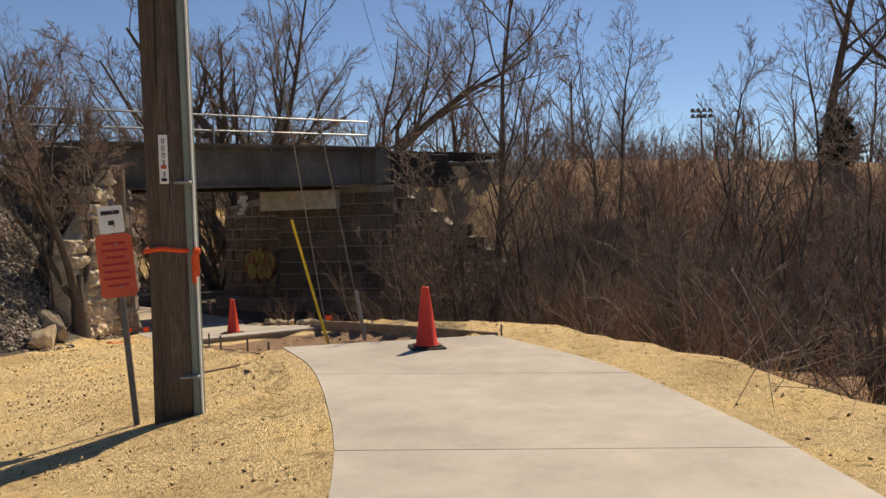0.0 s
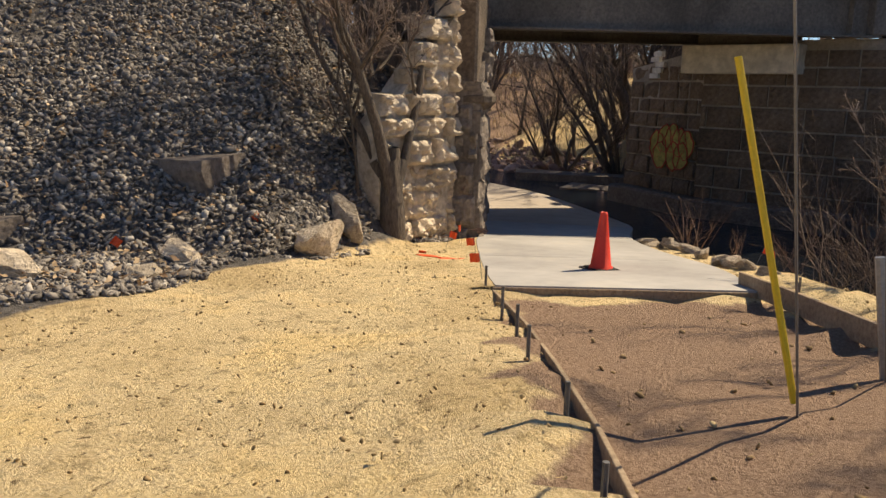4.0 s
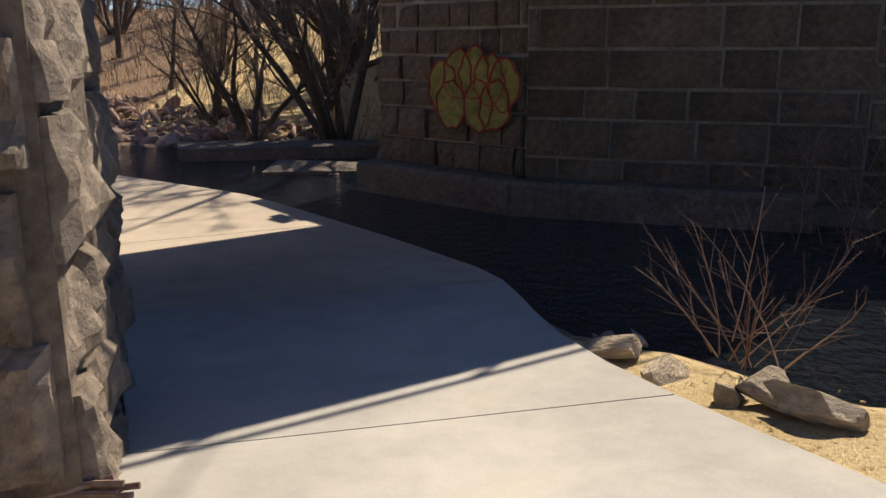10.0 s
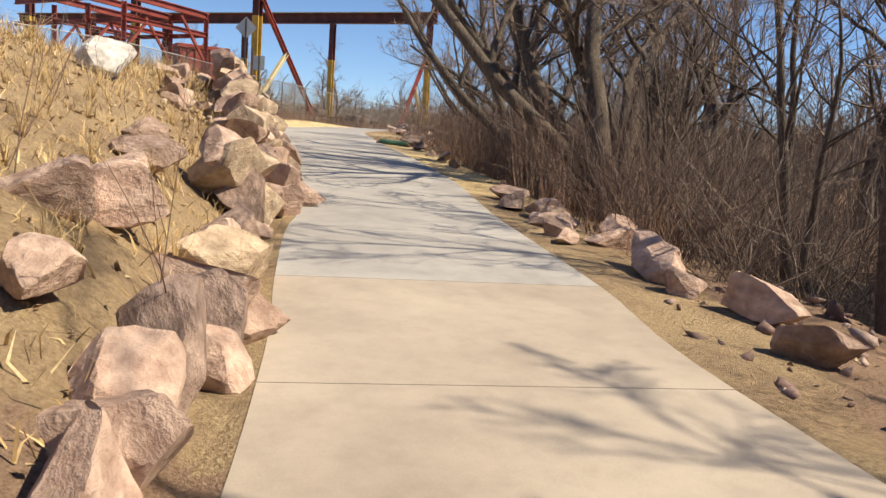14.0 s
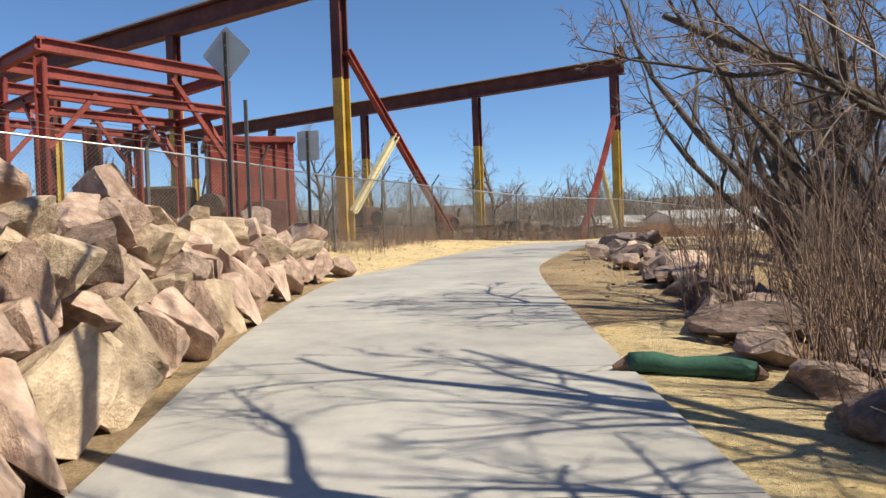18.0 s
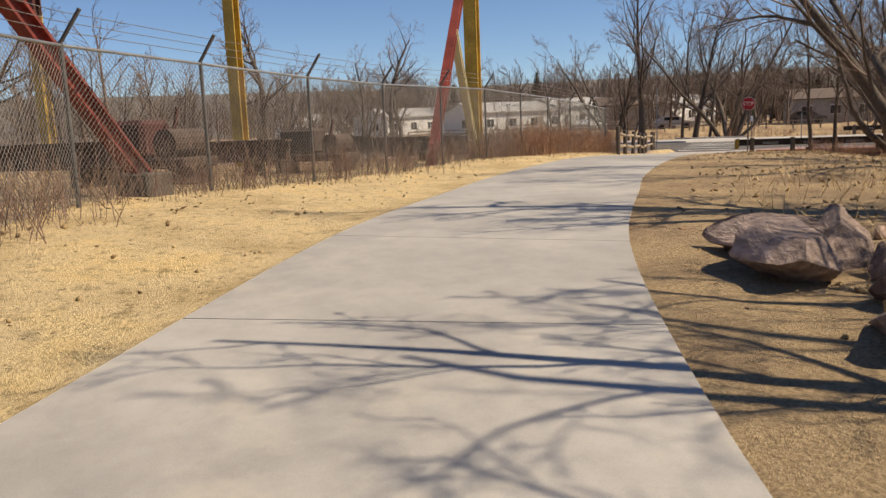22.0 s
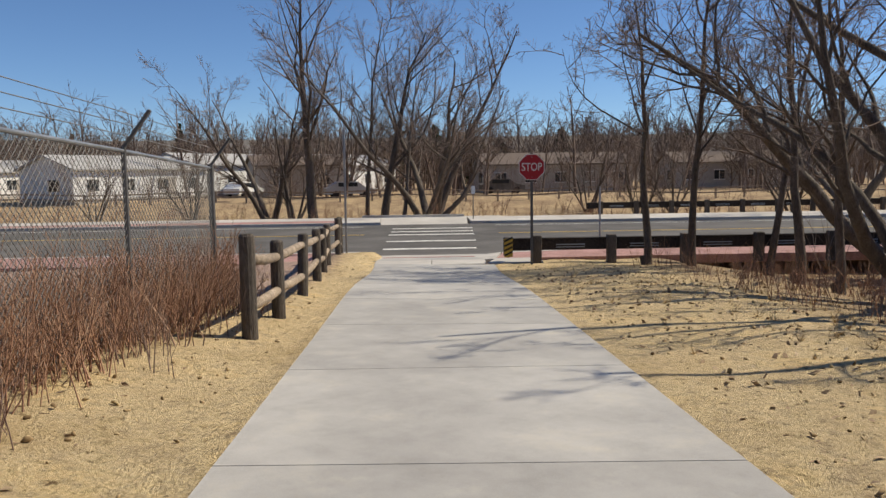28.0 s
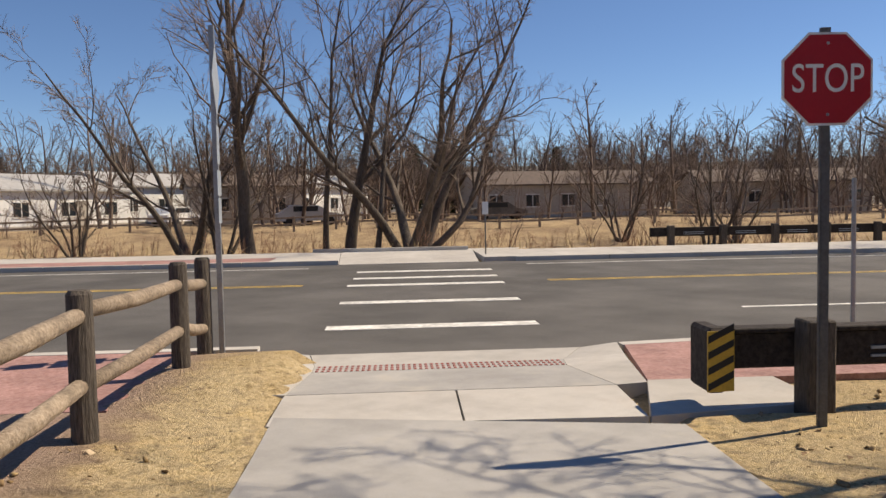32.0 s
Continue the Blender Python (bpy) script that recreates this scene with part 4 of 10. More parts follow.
# cross-sections along the path: where (x, y), then rises beside the left and the right edge (distance, rise)
SECTIONS = [
    ((1, -9), [(0, -0.012), (1, -0.05), (3, -0.25), (20, -0.4)], [(0, -0.02), (0.6, 0.05), (1.2, 0.0), (2.4, -0.7), (5, -1.5), (20, -1.6)]),
    ((0.5, 6), [(0, -0.05), (1, -0.17), (3, -0.34), (20, -0.4)], [(0, -0.02), (0.6, 0.06), (1.1, 0.0), (2.2, -0.8), (5, -1.5), (20, -1.4)]),
    ((-0.8, 10), [(0, -0.06), (1, -0.31), (3, -0.45), (20, -0.4)], [(0, -0.02), (0.6, 0.08), (1.2, -0.1), (2.2, -0.9), (5, -1.6), (20, -1.4)]),
    ((-3.4, 14.7), [(0, -0.05), (1, -0.11), (3, -0.09), (20, 0.1)], [(0, 0.0), (0.5, 0.08), (1.2, -0.1), (2.4, -1.0), (20, -1.2)]),
    ((-6, 19.3), [(0, -0.02), (1, 0.02), (3, 0.18), (20, 0.5)], [(0, -0.06), (0.5, -0.08), (1.2, -0.35), (2.4, -0.85), (20, -0.9)]),
    ((-9.2, 24.5), [(0, -0.008), (1, 0.1), (20, 0.6)], [(0, -0.4), (1, -0.55), (20, -0.5)]),
    ((-13, 27.4), [(0, -0.05), (0.5, 0.0), (1, 0.1), (2, 0.42), (3, 0.85), (5, 1.8), (20, 3.0)], [(0, -0.4), (1, -0.55), (20, -0.2)]),
    ((-16, 28.8), [(0, -0.05), (0.5, 0.0), (1, 0.1), (2, 0.42), (3, 1.3), (5, 2.5), (8, 3.4), (20, 3.9)], [(0, -0.1), (1, -0.25), (2, -0.45), (20, 0.2)]),
    ((-20, 30), [(0, 0.0), (0.5, 0.35), (1, 0.75), (2, 1.2), (3, 1.7), (5, 2.7), (8, 3.5), (20, 3.9)], [(0, -0.06), (1, -0.12), (2, -0.35), (5, -0.6), (12, 0.3), (20, 0.8)]),
    ((-27, 31.2), [(0, 0.0), (0.5, 0.4), (1, 0.8), (2, 1.3), (3, 1.75), (5, 2.5), (8, 3.0), (20, 3.4)], [(0, -0.05), (1, -0.1), (2, -0.4), (5, -0.8), (12, 0.2), (20, 1.0)]),
    ((-34.3, 32), [(0, 0.0), (0.5, 0.15), (1, 0.85), (2, 1.55), (3, 1.75), (5, 1.9), (20, 2.0)], [(0, -0.03), (1, -0.05), (2, -0.5), (5, -1.2), (20, -0.6)]),
    ((-45.5, 33), [(0, 0.0), (0.5, 0.1), (1, 0.6), (2, 1.1), (3, 1.15), (20, 1.0)], [(0, -0.03), (1, -0.05), (2, -0.15), (5, -0.9), (8, -1.4), (20, -1.4)]),
    ((-51.2, 34.2), [(0, -0.02), (1, 0.15), (3, 0.55), (5, 0.8), (20, 1.0)], [(0, -0.03), (2, -0.05), (3, -0.15), (5, -0.6), (8, -1.2), (20, -1.6)]),
    ((-58.5, 37), [(0, -0.02), (2, 0.22), (5, 0.45), (20, 0.55)], [(0, -0.03), (3, -0.08), (5, -0.4), (8, -1.0), (20, -1.7)]),
    ((-69, 45), [(0, -0.02), (2, 0.03), (5, 0.05), (20, 0.0)], [(0, -0.03), (5, -0.06), (8, -0.3), (12, -1.0), (20, -1.8)]),
    ((-81, 57), [(0, -0.02), (1, 0.12), (2, 0.14), (5, -0.1), (20, -0.5)], [(0, -0.03), (3, -0.05), (5, -0.4), (8, -0.8), (20, -1.0)]),
    ((-89, 64.8), [(0, -0.02), (1, 0.1), (2, 0.12), (3, 0.0), (20, -0.1)], [(0, -0.02), (2, 0.0), (5, -0.1), (8, -0.6), (20, -0.8)]),
]


def nearest(line, p):
    """Index of the nearest point of a line, and how far it is, for rows of plan points."""
    at, far = np.zeros(len(p), int), np.full(len(p), 1e9)
    for k in range(0, len(p), 20000):
        d = ((p[k : k + 20000, None, :] - line[None, :, :2]) ** 2).sum(-1)
        at[k : k + 20000] = d.argmin(1)
        far[k : k + 20000] = np.sqrt(d.min(1))
    return at, far


SEC_AT = nearest(MID_C, np.array([s[0] for s in SECTIONS], float))[0]
SEC_L = np.array([np.interp(D_GRID, *np.array(s[1]).T) for s in SECTIONS])
SEC_R = np.array([np.interp(D_GRID, *np.array(s[2]).T) for s in SECTIONS])


def smooth01(a, b, x):
    u = np.clip((x - a) / (b - a), 0, 1)
    return u * u * (3 - 2 * u)


def waves(p, scale, seed):
    """Gentle unevenness of the soil."""
    out = np.zeros(len(p))
    r = np.random.default_rng(seed)
    for _ in range(7):
        a, k, ph = r.uniform(0, 2 * math.pi), scale * r.uniform(0.5, 2.0), r.uniform(0, 6.28)
        out += np.sin((p[:, 0] * math.cos(a) + p[:, 1] * math.sin(a)) * k + ph)
    return out / 7


def along_track(p):
    """Along the track from the girder's near end, and how far behind its near face."""
    q = p - TRACK_AT
    return q @ TRACK_U, q @ TRACK_N


def along_cut(p):
    """The same in the frame of the cut through the bank."""
    q = p - CUT_AT
    return q @ CUT_U, q @ CUT_N


def height(p, under=True):
    """The ground's height at rows of plan points."""
    p = np.atleast_2d(np.asarray(p, float))
    at, far = nearest(MID_C, p)
    lat = ((p - MID_C[at]) * MID_N[at]).sum(1)
    out = np.sqrt(np.maximum(far**2 - lat**2, 0))
    side = np.where(lat >= 0, 1, -1)
    off = np.hypot(np.maximum(np.abs(lat) - MID_W[at], 0), np.where(out > 0.6, out, 0))
    pos = np.interp(at, SEC_AT, np.arange(len(SECTIONS)))
    i0 = np.clip(pos.astype(int), 0, len(SECTIONS) - 2)
    u = (pos - i0)[:, None]
    prof = np.where((side > 0)[:, None], SEC_L[i0] * (1 - u) + SEC_L[i0 + 1] * u, SEC_R[i0] * (1 - u) + SEC_R[i0 + 1] * u)
    off_in, off = off, np.maximum(off - 0.3, 0)
    j = np.clip(np.searchsorted(D_GRID, off, "right") - 1, 0, len(D_GRID) - 2)
    w = np.clip((off - D_GRID[j]) / (D_GRID[j + 1] - D_GRID[j]), 0, 1)
    rows = np.arange(len(p))
    rise = prof[rows, j] * (1 - w) + prof[rows, j + 1] * w
    off = off_in
    rise = np.where(off < 0.35, np.where(rise > -0.09, -0.01 - 0.22 * MID_S[at], rise), rise)
    z = MID[at, 4] + rise - 0.05 * (MID_W[at] - np.abs(lat) > 0.42) * (off < 0.01)
    # keep the soil below the slabs
    near = np.where(far < 4)[0]
    row = np.clip(at[near][:, None] + np.arange(-6, 7), 0, len(MID) - 1)
    u = np.linspace(0, 1, 9)[:, None]
    spots_ = MID[row][:, :, None, :2] * (1 - u) + MID[row][:, :, None, 2:4] * u
    gap = ((spots_ - p[near][:, None, None]) ** 2).sum(-1)
    bare = (row >= len(LINE_A)) & (row < len(MID) - len(LINE_B))
    gap = np.where(bare[:, :, None], 99, gap).min(2)
    best = gap.argmin(1)
    gap = np.sqrt(gap.min(1))
    slab = MID[row[np.arange(len(near)), best], 4]
    z[near] = np.where(gap < 0.3, np.minimum(z[near], slab - 0.012 - 0.22 * MID_S[at[near]]), np.where(gap < 0.55, np.minimum(z[near], slab - 0.003 - 0.22 * MID_S[at[near]]), z[near]))
    # the far land
    wide = -0.4 + 0.5 * waves(p, 0.02, 3)
    r = np.hypot(p[:, 0] + 60, p[:, 1] - 45)
    wide += 3 * smooth01(170, 420, r) * smooth01(-60, -200, p[:, 0]) + 44 * smooth01(420, 1100, r) * smooth01(-100, -500, p[:, 0] - 0.4 * p[:, 1])
    z = z + (wide - z) * smooth01(14, 40, off)
    # the dirt pit between the two slabs
    pit = (at >= len(LINE_A)) & (at < len(MID) - len(LINE_B)) & (np.abs(lat) < MID_W[at] - 0.02)
    z = np.where(pit, MID[at, 4] - 0.17 + 0.03 * waves(p, 6, 5), z)
    # the railway bank
    a, b = along_track(p)
    b = b + 0.22 * np.maximum(a, 0)
    crest = 2.98 - 0.52 * np.maximum(-b, 0) - np.where(a < 0, 2.0, 0.52) * np.maximum(b - 4.3, 0)
    bank = 2.98 - 0.775 * np.maximum(-b, 0) - 2.0 * np.maximum(b - 4.3, 0)
    a, b = along_cut(p)
    b = b + 0.22 * np.maximum(a, 0)
    toe = -1.3 + 1.25 * (-8.0 - p[:, 0])
    left = np.minimum(bank, np.where(b < 1.5, toe, 99)) - 14 * np.maximum(a - np.interp(b, [-8, -4.4, -2.3, 1.8, 4, 8], [-12.1, -11.7, -10.8, -10.75, -11.5, -12.8]), 0)
    face = 1.44 - 1.226 * (a + 3.4)
    right = crest - 6 * np.maximum(face + 0.9 - b, 0) - 6 * np.maximum(-2.6 - 0.3 * np.maximum(b - 1.4, 0) - a, 0)
    z = np.maximum(z, np.where((p[:, 1] < 140) & (p[:, 0] > -60), np.maximum(left, right), -9))
    # the road
    rb = (p - ROAD_AT) @ ROAD_N
    rr = (p - ROAD_AT) @ ROAD_R
    z = np.where((rb > -2.75) & (rb < 1) & ((rr < -2.85) | (rr > 1.6)), np.minimum(z, -0.80), z)
    z = np.where((rb > -3.5) & (rb < 1) & (rr > -1.35) & (rr < 1.5), np.minimum(z, -1.0), z)
    z = np.where((rb > -3.3) & (rb < 1) & (rr > -1.6) & (rr < 3.4), np.minimum(z, -0.84), z)
    road = smooth01(-0.1, 0.3, rb) * smooth01(27, 22, rb)
    z = z + (ROAD_Z - 0.16 - z) * road - 1.2 * smooth01(23, 27, rb) * smooth01(44, 34, rb)
    # the creek
    ci, cd = nearest(CREEK, p)
    q = p - CREEK[ci]
    t = CREEK[np.clip(ci + 1, 0, len(CREEK) - 1)] - CREEK[np.clip(ci - 1, 0, len(CREEK) - 1)]
    over = (t[:, 0] * q[:, 1] - t[:, 1] * q[:, 0] < 0) & (p[:, 1] > 30)
    z = z + 2.4 * over * smooth01(4, 20, cd) * smooth01(-52, -40, p[:, 0]) * smooth01(4, -6, p[:, 0]) * smooth01(110, 70, p[:, 1])
    hw = (2.0 - 0.9 * smooth01(-13.5, -17.5, p[:, 0])) + 0.2 * np.sin(ci * 0.21)
    bed = -2.55 + 0.06 * waves(p, 4, 9) + 0.27 * smooth01(-14.6, -16.4, p[:, 0]) * smooth01(-27, -22, p[:, 0])
    carve = bed + 0.75 * np.maximum(cd - hw, 0)
    under_path = off < 0.25
    z = np.where((rb < -4.4) & ~under_path, np.minimum(z, np.maximum(carve, bed)), z)
    z = np.where(off > 0.5, z + 0.035 * waves(p, 2.6, 11) + 0.015 * waves(p, 9, 12), z)
    return z


def zone_of(p, z):
    """How much straw, mud and rubble lies at each plan point."""
    at, far = nearest(MID_C, p)
    lat = ((p - MID_C[at]) * MID_N[at]).sum(1)
    off = np.maximum(np.abs(lat) - MID_W[at], 0)
    x, y = p[:, 0], p[:, 1]
    left, right = lat > 0, lat < 0
    ci, cd = nearest(CREEK, p)
    before = (at < nearest(MID_C, np.array([[-8.4, 22.0]]))[0][0])
    straw = np.where(before & left, 1.0, 0) * (x > -9.0) + before * right * smooth01(1.9, 1.2, off)
    band = smooth01(-29, -30.5, x) * right * smooth01(1.6, 1.0, off) * (x > -44)
    band += smooth01(-50.3, -51.3, x) * left * smooth01(5.5, 3.8, off) * (x > -94) * (1 - 0.44 * smooth01(-72, -80, x))
    band += smooth01(-42, -44, x) * right * 0.36 * smooth01(4.5, 2.2, off) * (x > -75) + (x <= -75) * right * 0.55 * smooth01(8, 3, off) * (x > -94)
    straw = np.clip(straw + band, 0, 1) * (off < 12)
    straw = np.maximum(straw, 0.95 * smooth01(32, 36, y) * smooth01(3.2, 4.4, cd) * smooth01(44, 26, cd) * smooth01(-44, -32, x) * smooth01(14, 0, x) * (off > 4) * (lat < 0))
    pit = (at >= len(LINE_A)) & (at < len(MID) - len(LINE_B)) & (np.abs(lat) < MID_W[at] + 0.05)
    mud = np.clip(smooth01(3.2, 2.2, cd) * (y < 64) + 1.0 * pit, 0, 1)
    mud = np.maximum(mud, ((x < -13) & (x > -19) & left & (off < 2.2)) * 0.8)
    mud = np.maximum(mud, smooth01(2.2, 4.5, x) * smooth01(-12, 3, y) * 0.62)
    mud = np.maximum(mud, 0.95 * smooth01(260, 420, np.hypot(x + 60, y - 45)))
    mud = np.maximum(mud, right * (x < -17) * (x > -46) * smooth01(0.9, 1.6, off) * 0.85)
    a, b = along_track(p)
    b = along_cut(p)[1] * (a < -4) + b * (a >= -4)
    rubble = (x < -7.9) * smooth01(-24, -18, x) * (b < 3.5) * (y < 30) * smooth01(5, 9, y) * before
    rubble = np.maximum(rubble, (np.abs(b - 2) < 3.2) * (z > 2.3) * (y < 60) * (x > -60))
    rubble = np.maximum(rubble, 0.85 * smooth01(110, 230, np.hypot(x + 60, y - 45)))
    straw = straw * (1 - rubble)
    rb, rr = (p - ROAD_AT) @ ROAD_N, (p - ROAD_AT) @ ROAD_R
    lot = smooth01(-2.4, -3.0, rr) * smooth01(-13.5, -12.5, rb) * (rb < 0) * (rr > -45)
    return np.stack([straw * (1 - lot), mud * (1 - lot), rubble, lot], 1)


def z_at(x, y):
    return float(height(np.array([[x, y]]))[0])


def graded(lo, hi, a, b, step):
    fine = np.arange(a, b + step / 2, step)
    left = a - np.geomspace(step, a - lo, 34)[::-1]
    right = b + np.geomspace(step, hi - b, 34)
    return np.concatenate([left, fine, right])


xs, ys = graded(-3000, 3000, -122, 14, 0.4), graded(-3000, 3000, -6, 98, 0.4)
gx, gy = np.meshgrid(xs, ys, indexing="ij")
plan = np.stack([gx.ravel(), gy.ravel()], 1)
gz = height(plan)
nx, ny = len(xs), len(ys)
idx = np.arange(nx * ny).reshape(nx, ny)
quads = np.stack([idx[:-1, :-1], idx[1:, :-1], idx[1:, 1:], idx[:-1, 1:]], -1).reshape(-1, 4)
me = bpy.data.meshes.new("ground")
me.from_pydata(np.column_stack([plan, gz]).tolist(), [], quads.tolist())
me.polygons.foreach_set("use_smooth", np.ones(len(me.polygons), bool))
za = me.color_attributes.new("zone", "FLOAT_COLOR", "POINT")
za.data.foreach_set("color", zone_of(plan, gz).ravel())
me.materials.append(M_GROUND)
tagged(new("ground", me), "dry winter soil with straw mulch, dead grass and creek gravel", "ground", kind="structure")

# water
bw = Build()
cl = CREEK[CREEK[:, 1] < 77]
tn = np.gradient(cl, axis=0)
tn /= np.linalg.norm(tn, axis=1)[:, None]
wl = np.column_stack([cl + np.stack([-tn[:, 1], tn[:, 0]], 1) * 3.6, np.full(len(cl), -2.2)])
wr = np.column_stack([cl - np.stack([-tn[:, 1], tn[:, 0]], 1) * 3.6, np.full(len(cl), -2.2)])
bw.add(np.concatenate([wl, wr]), [(i, i + 1, len(cl) + i + 1, len(cl) + i) for i in range(len(cl) - 1)])
solid("water", bw, M_WATER, "shallow rippled creek water, dark in the bridge's shade", "water", kind="structure", smooth=True)


# ---- the concrete path, panel by panel ----
def panels(line, length, owner, thick=0.14):
    mids = (line[:, :2] + line[:, 2:4]) / 2
    arc = np.r_[0, np.cumsum(np.linalg.norm(np.diff(mids, axis=0), axis=1))]
    cuts = np.linspace(0, arc[-1], max(1, int(round(arc[-1] / length))) + 1)
    for s0, s1 in zip(cuts[:-1], cuts[1:]):
        ss = np.linspace(s0 + 0.006, s1 - 0.006, 6)
        row = np.stack([np.interp(ss, arc, line[:, k]) for k in range(5)], 1)
        b = Build()
        cx = row[:, :2].mean(0)
        low = 0.62 if -21 < cx[0] < -5 and cx[1] > 20 else thick
        cols = []
        for u in (0, 0.25, 0.5, 0.75, 1):
            cols.append(np.column_stack([row[:, :2] * (1 - u) + row[:, 2:4] * u, row[:, 4]]))
        top = np.concatenate(cols)
        base = top - (0, 0, low)
        n = len(ss)
        fs = [(c * n + i, (c + 1) * n + i, (c + 1) * n + i + 1, c * n + i + 1) for c in range(4) for i in range(n - 1)]
        m = len(top)
        rim = [i for i in range(n)] + [c * n + n - 1 for c in range(1, 5)] + [4 * n + i for i in range(n - 2, -1, -1)] + [c * n for c in range(3, 0, -1)]
        fs += [(rim[k], rim[(k + 1) % len(rim)], m + rim[(k + 1) % len(rim)], m + rim[k]) for k in range(len(rim))]
        b.add(np.concatenate([top, base]), fs)
        tan = cx[0] < -8.5 and cx[0] > -22.3 and cx[1] > 22
        part("concrete_panel", b, M_CONC_TAN if tan else M_CONC, owner, "older tan concrete panel" if tan else "")


path = thing("path", "new pale concrete footpath cast in jointed panels", "path", kind="structure")
panels(LINE_A, 2.9, path)
panels(LINE_B, 2.9, path)


# soil brought up to the path's left edge
def soil_lip(line, skip):
    d = line[:, :2] - line[:, 2:4]
    d /= np.linalg.norm(d, axis=1)[:, None]
    r = np.random.default_rng(17)
    cols = []
    for reach, drop in ((0.002, 0.005), (0.24, 0.03), (0.6, None)):
        p = line[:, :2] + d * (reach + (r.uniform(-0.04, 0.04, len(d))[:, None] if reach > 0.1 else 0))
        z = height(p) - 0.02 if drop is None else line[:, 4] - drop - r.uniform(0, 0.004, len(p))
        cols.append(np.column_stack([p, z]))
    n = len(line)
    vs = np.concatenate(cols)
    fs = [(c * n + i, c * n + i + 1, (c + 1) * n + i + 1, (c + 1) * n + i) for c in range(2) for i in range(n - 1) if not skip(line[i]) and not skip(line[i + 1])]
    lip = bpy.data.meshes.new("verge")
    lip.from_pydata(vs.tolist(), [], [f[::-1] for f in fs])
    zl = lip.color_attributes.new("zone", "FLOAT_COLOR", "POINT")
    zl.data.foreach_set("color", zone_of(vs[:, :2], vs[:, 2]).ravel())
    lip.materials.append(M_GROUND)
    tagged(new("verge", lip), "loose soil and straw raked up to the path's edge", "verge", kind="structure")


soil_lip(LINE_A, lambda q: False)
soil_lip(LINE_B, lambda q: -17.2 < q[0] < -8.2 or q[1] > 63.5)


# ---- the railway bridge ----
def rock_mesh(seed, size=(1, 1, 1), detail=3, rough=1.0, cuts=10):
    """A broken boulder: a sphere cut by random planes, then roughened."""
    bm = bmesh.new()
    bmesh.ops.create_icosphere(bm, subdivisions=detail, radius=1.0)
    r = np.random.default_rng(seed)
    v = np.array([p.co[:] for p in bm.verts])
    for _ in range(cuts):
        n = r.normal(size=3)
        n /= np.linalg.norm(n)
        d = r.uniform(0.34, 0.66)
        over = np.maximum(v @ n - d, 0)
        v -= over[:, None] * n * 0.985
    for k, p in enumerate(v):
        q = Vector(p * 1.7 + seed * 3.1)
        v[k] = p * (1 + rough * (0.12 * noise.noise(q) + 0.06 * noise.noise(q * 3) + 0.04 * noise.noise(q * 7)))
    v *= np.array(size) * 0.5 / np.abs(v).max(0)
    me = bpy.data.meshes.new("rock")
    bm.verts.index_update()
    faces = [[q.index for q in f.verts] for f in bm.faces]
    bm.free()
    me.from_pydata(v.tolist(), [], faces)
    return me


def stone_block_mesh(seed, w, h, d, rough, grid=(5, 4)):
    """A quarry-faced block: front face (local -y) bulges and is uneven."""
    r = np.random.default_rng(seed)
    nx_, nz_ = grid
    vs, fs = [], []
    for i in range(nz_ + 1):
        for j in range(nx_ + 1):
            u, t = j / nx_, i / nz_
            edge = min(u, 1 - u, t, 1 - t)
            q = Vector((u * w * 2.2 + seed * 1.7, t * h * 2.2, seed * 0.37))
            out = rough * (min(1, edge * 8) * 0.5 + 0.75 * noise.noise(q * 1.5) + 0.4 * noise.noise(q * 4) + 0.22 * noise.noise(q * 9))
            vs.append(((u - 0.5) * w, -d / 2 - max(out, -0.3 * rough), (t - 0.5) * h))
    n = (nx_ + 1) * (nz_ + 1)
    fs += [(i * (nx_ + 1) + j, i * (nx_ + 1) + j + 1, (i + 1) * (nx_ + 1) + j + 1, (i + 1) * (nx_ + 1) + j) for i in range(nz_) for j in range(nx_)]
    rim = list(range(nx_ + 1)) + [(i + 1) * (nx_ + 1) - 1 for i in range(1, nz_ + 1)] + [nz_ * (nx_ + 1) + j for j in range(nx_ - 1, -1, -1)] + [i * (nx_ + 1) for i in range(nz_ - 1, 0, -1)]
    for k in rim:
        vs.append((vs[k][0], d / 2, vs[k][2]))
    m = len(rim)
    fs += [(rim[(k + 1) % m], rim[k], n + k, n + (k + 1) % m) for k in range(m)]
    fs.append(tuple(n + k for k in range(m)))
    me = bpy.data.meshes.new("stone_block")
    me.from_pydata(vs, [], fs)
    return me


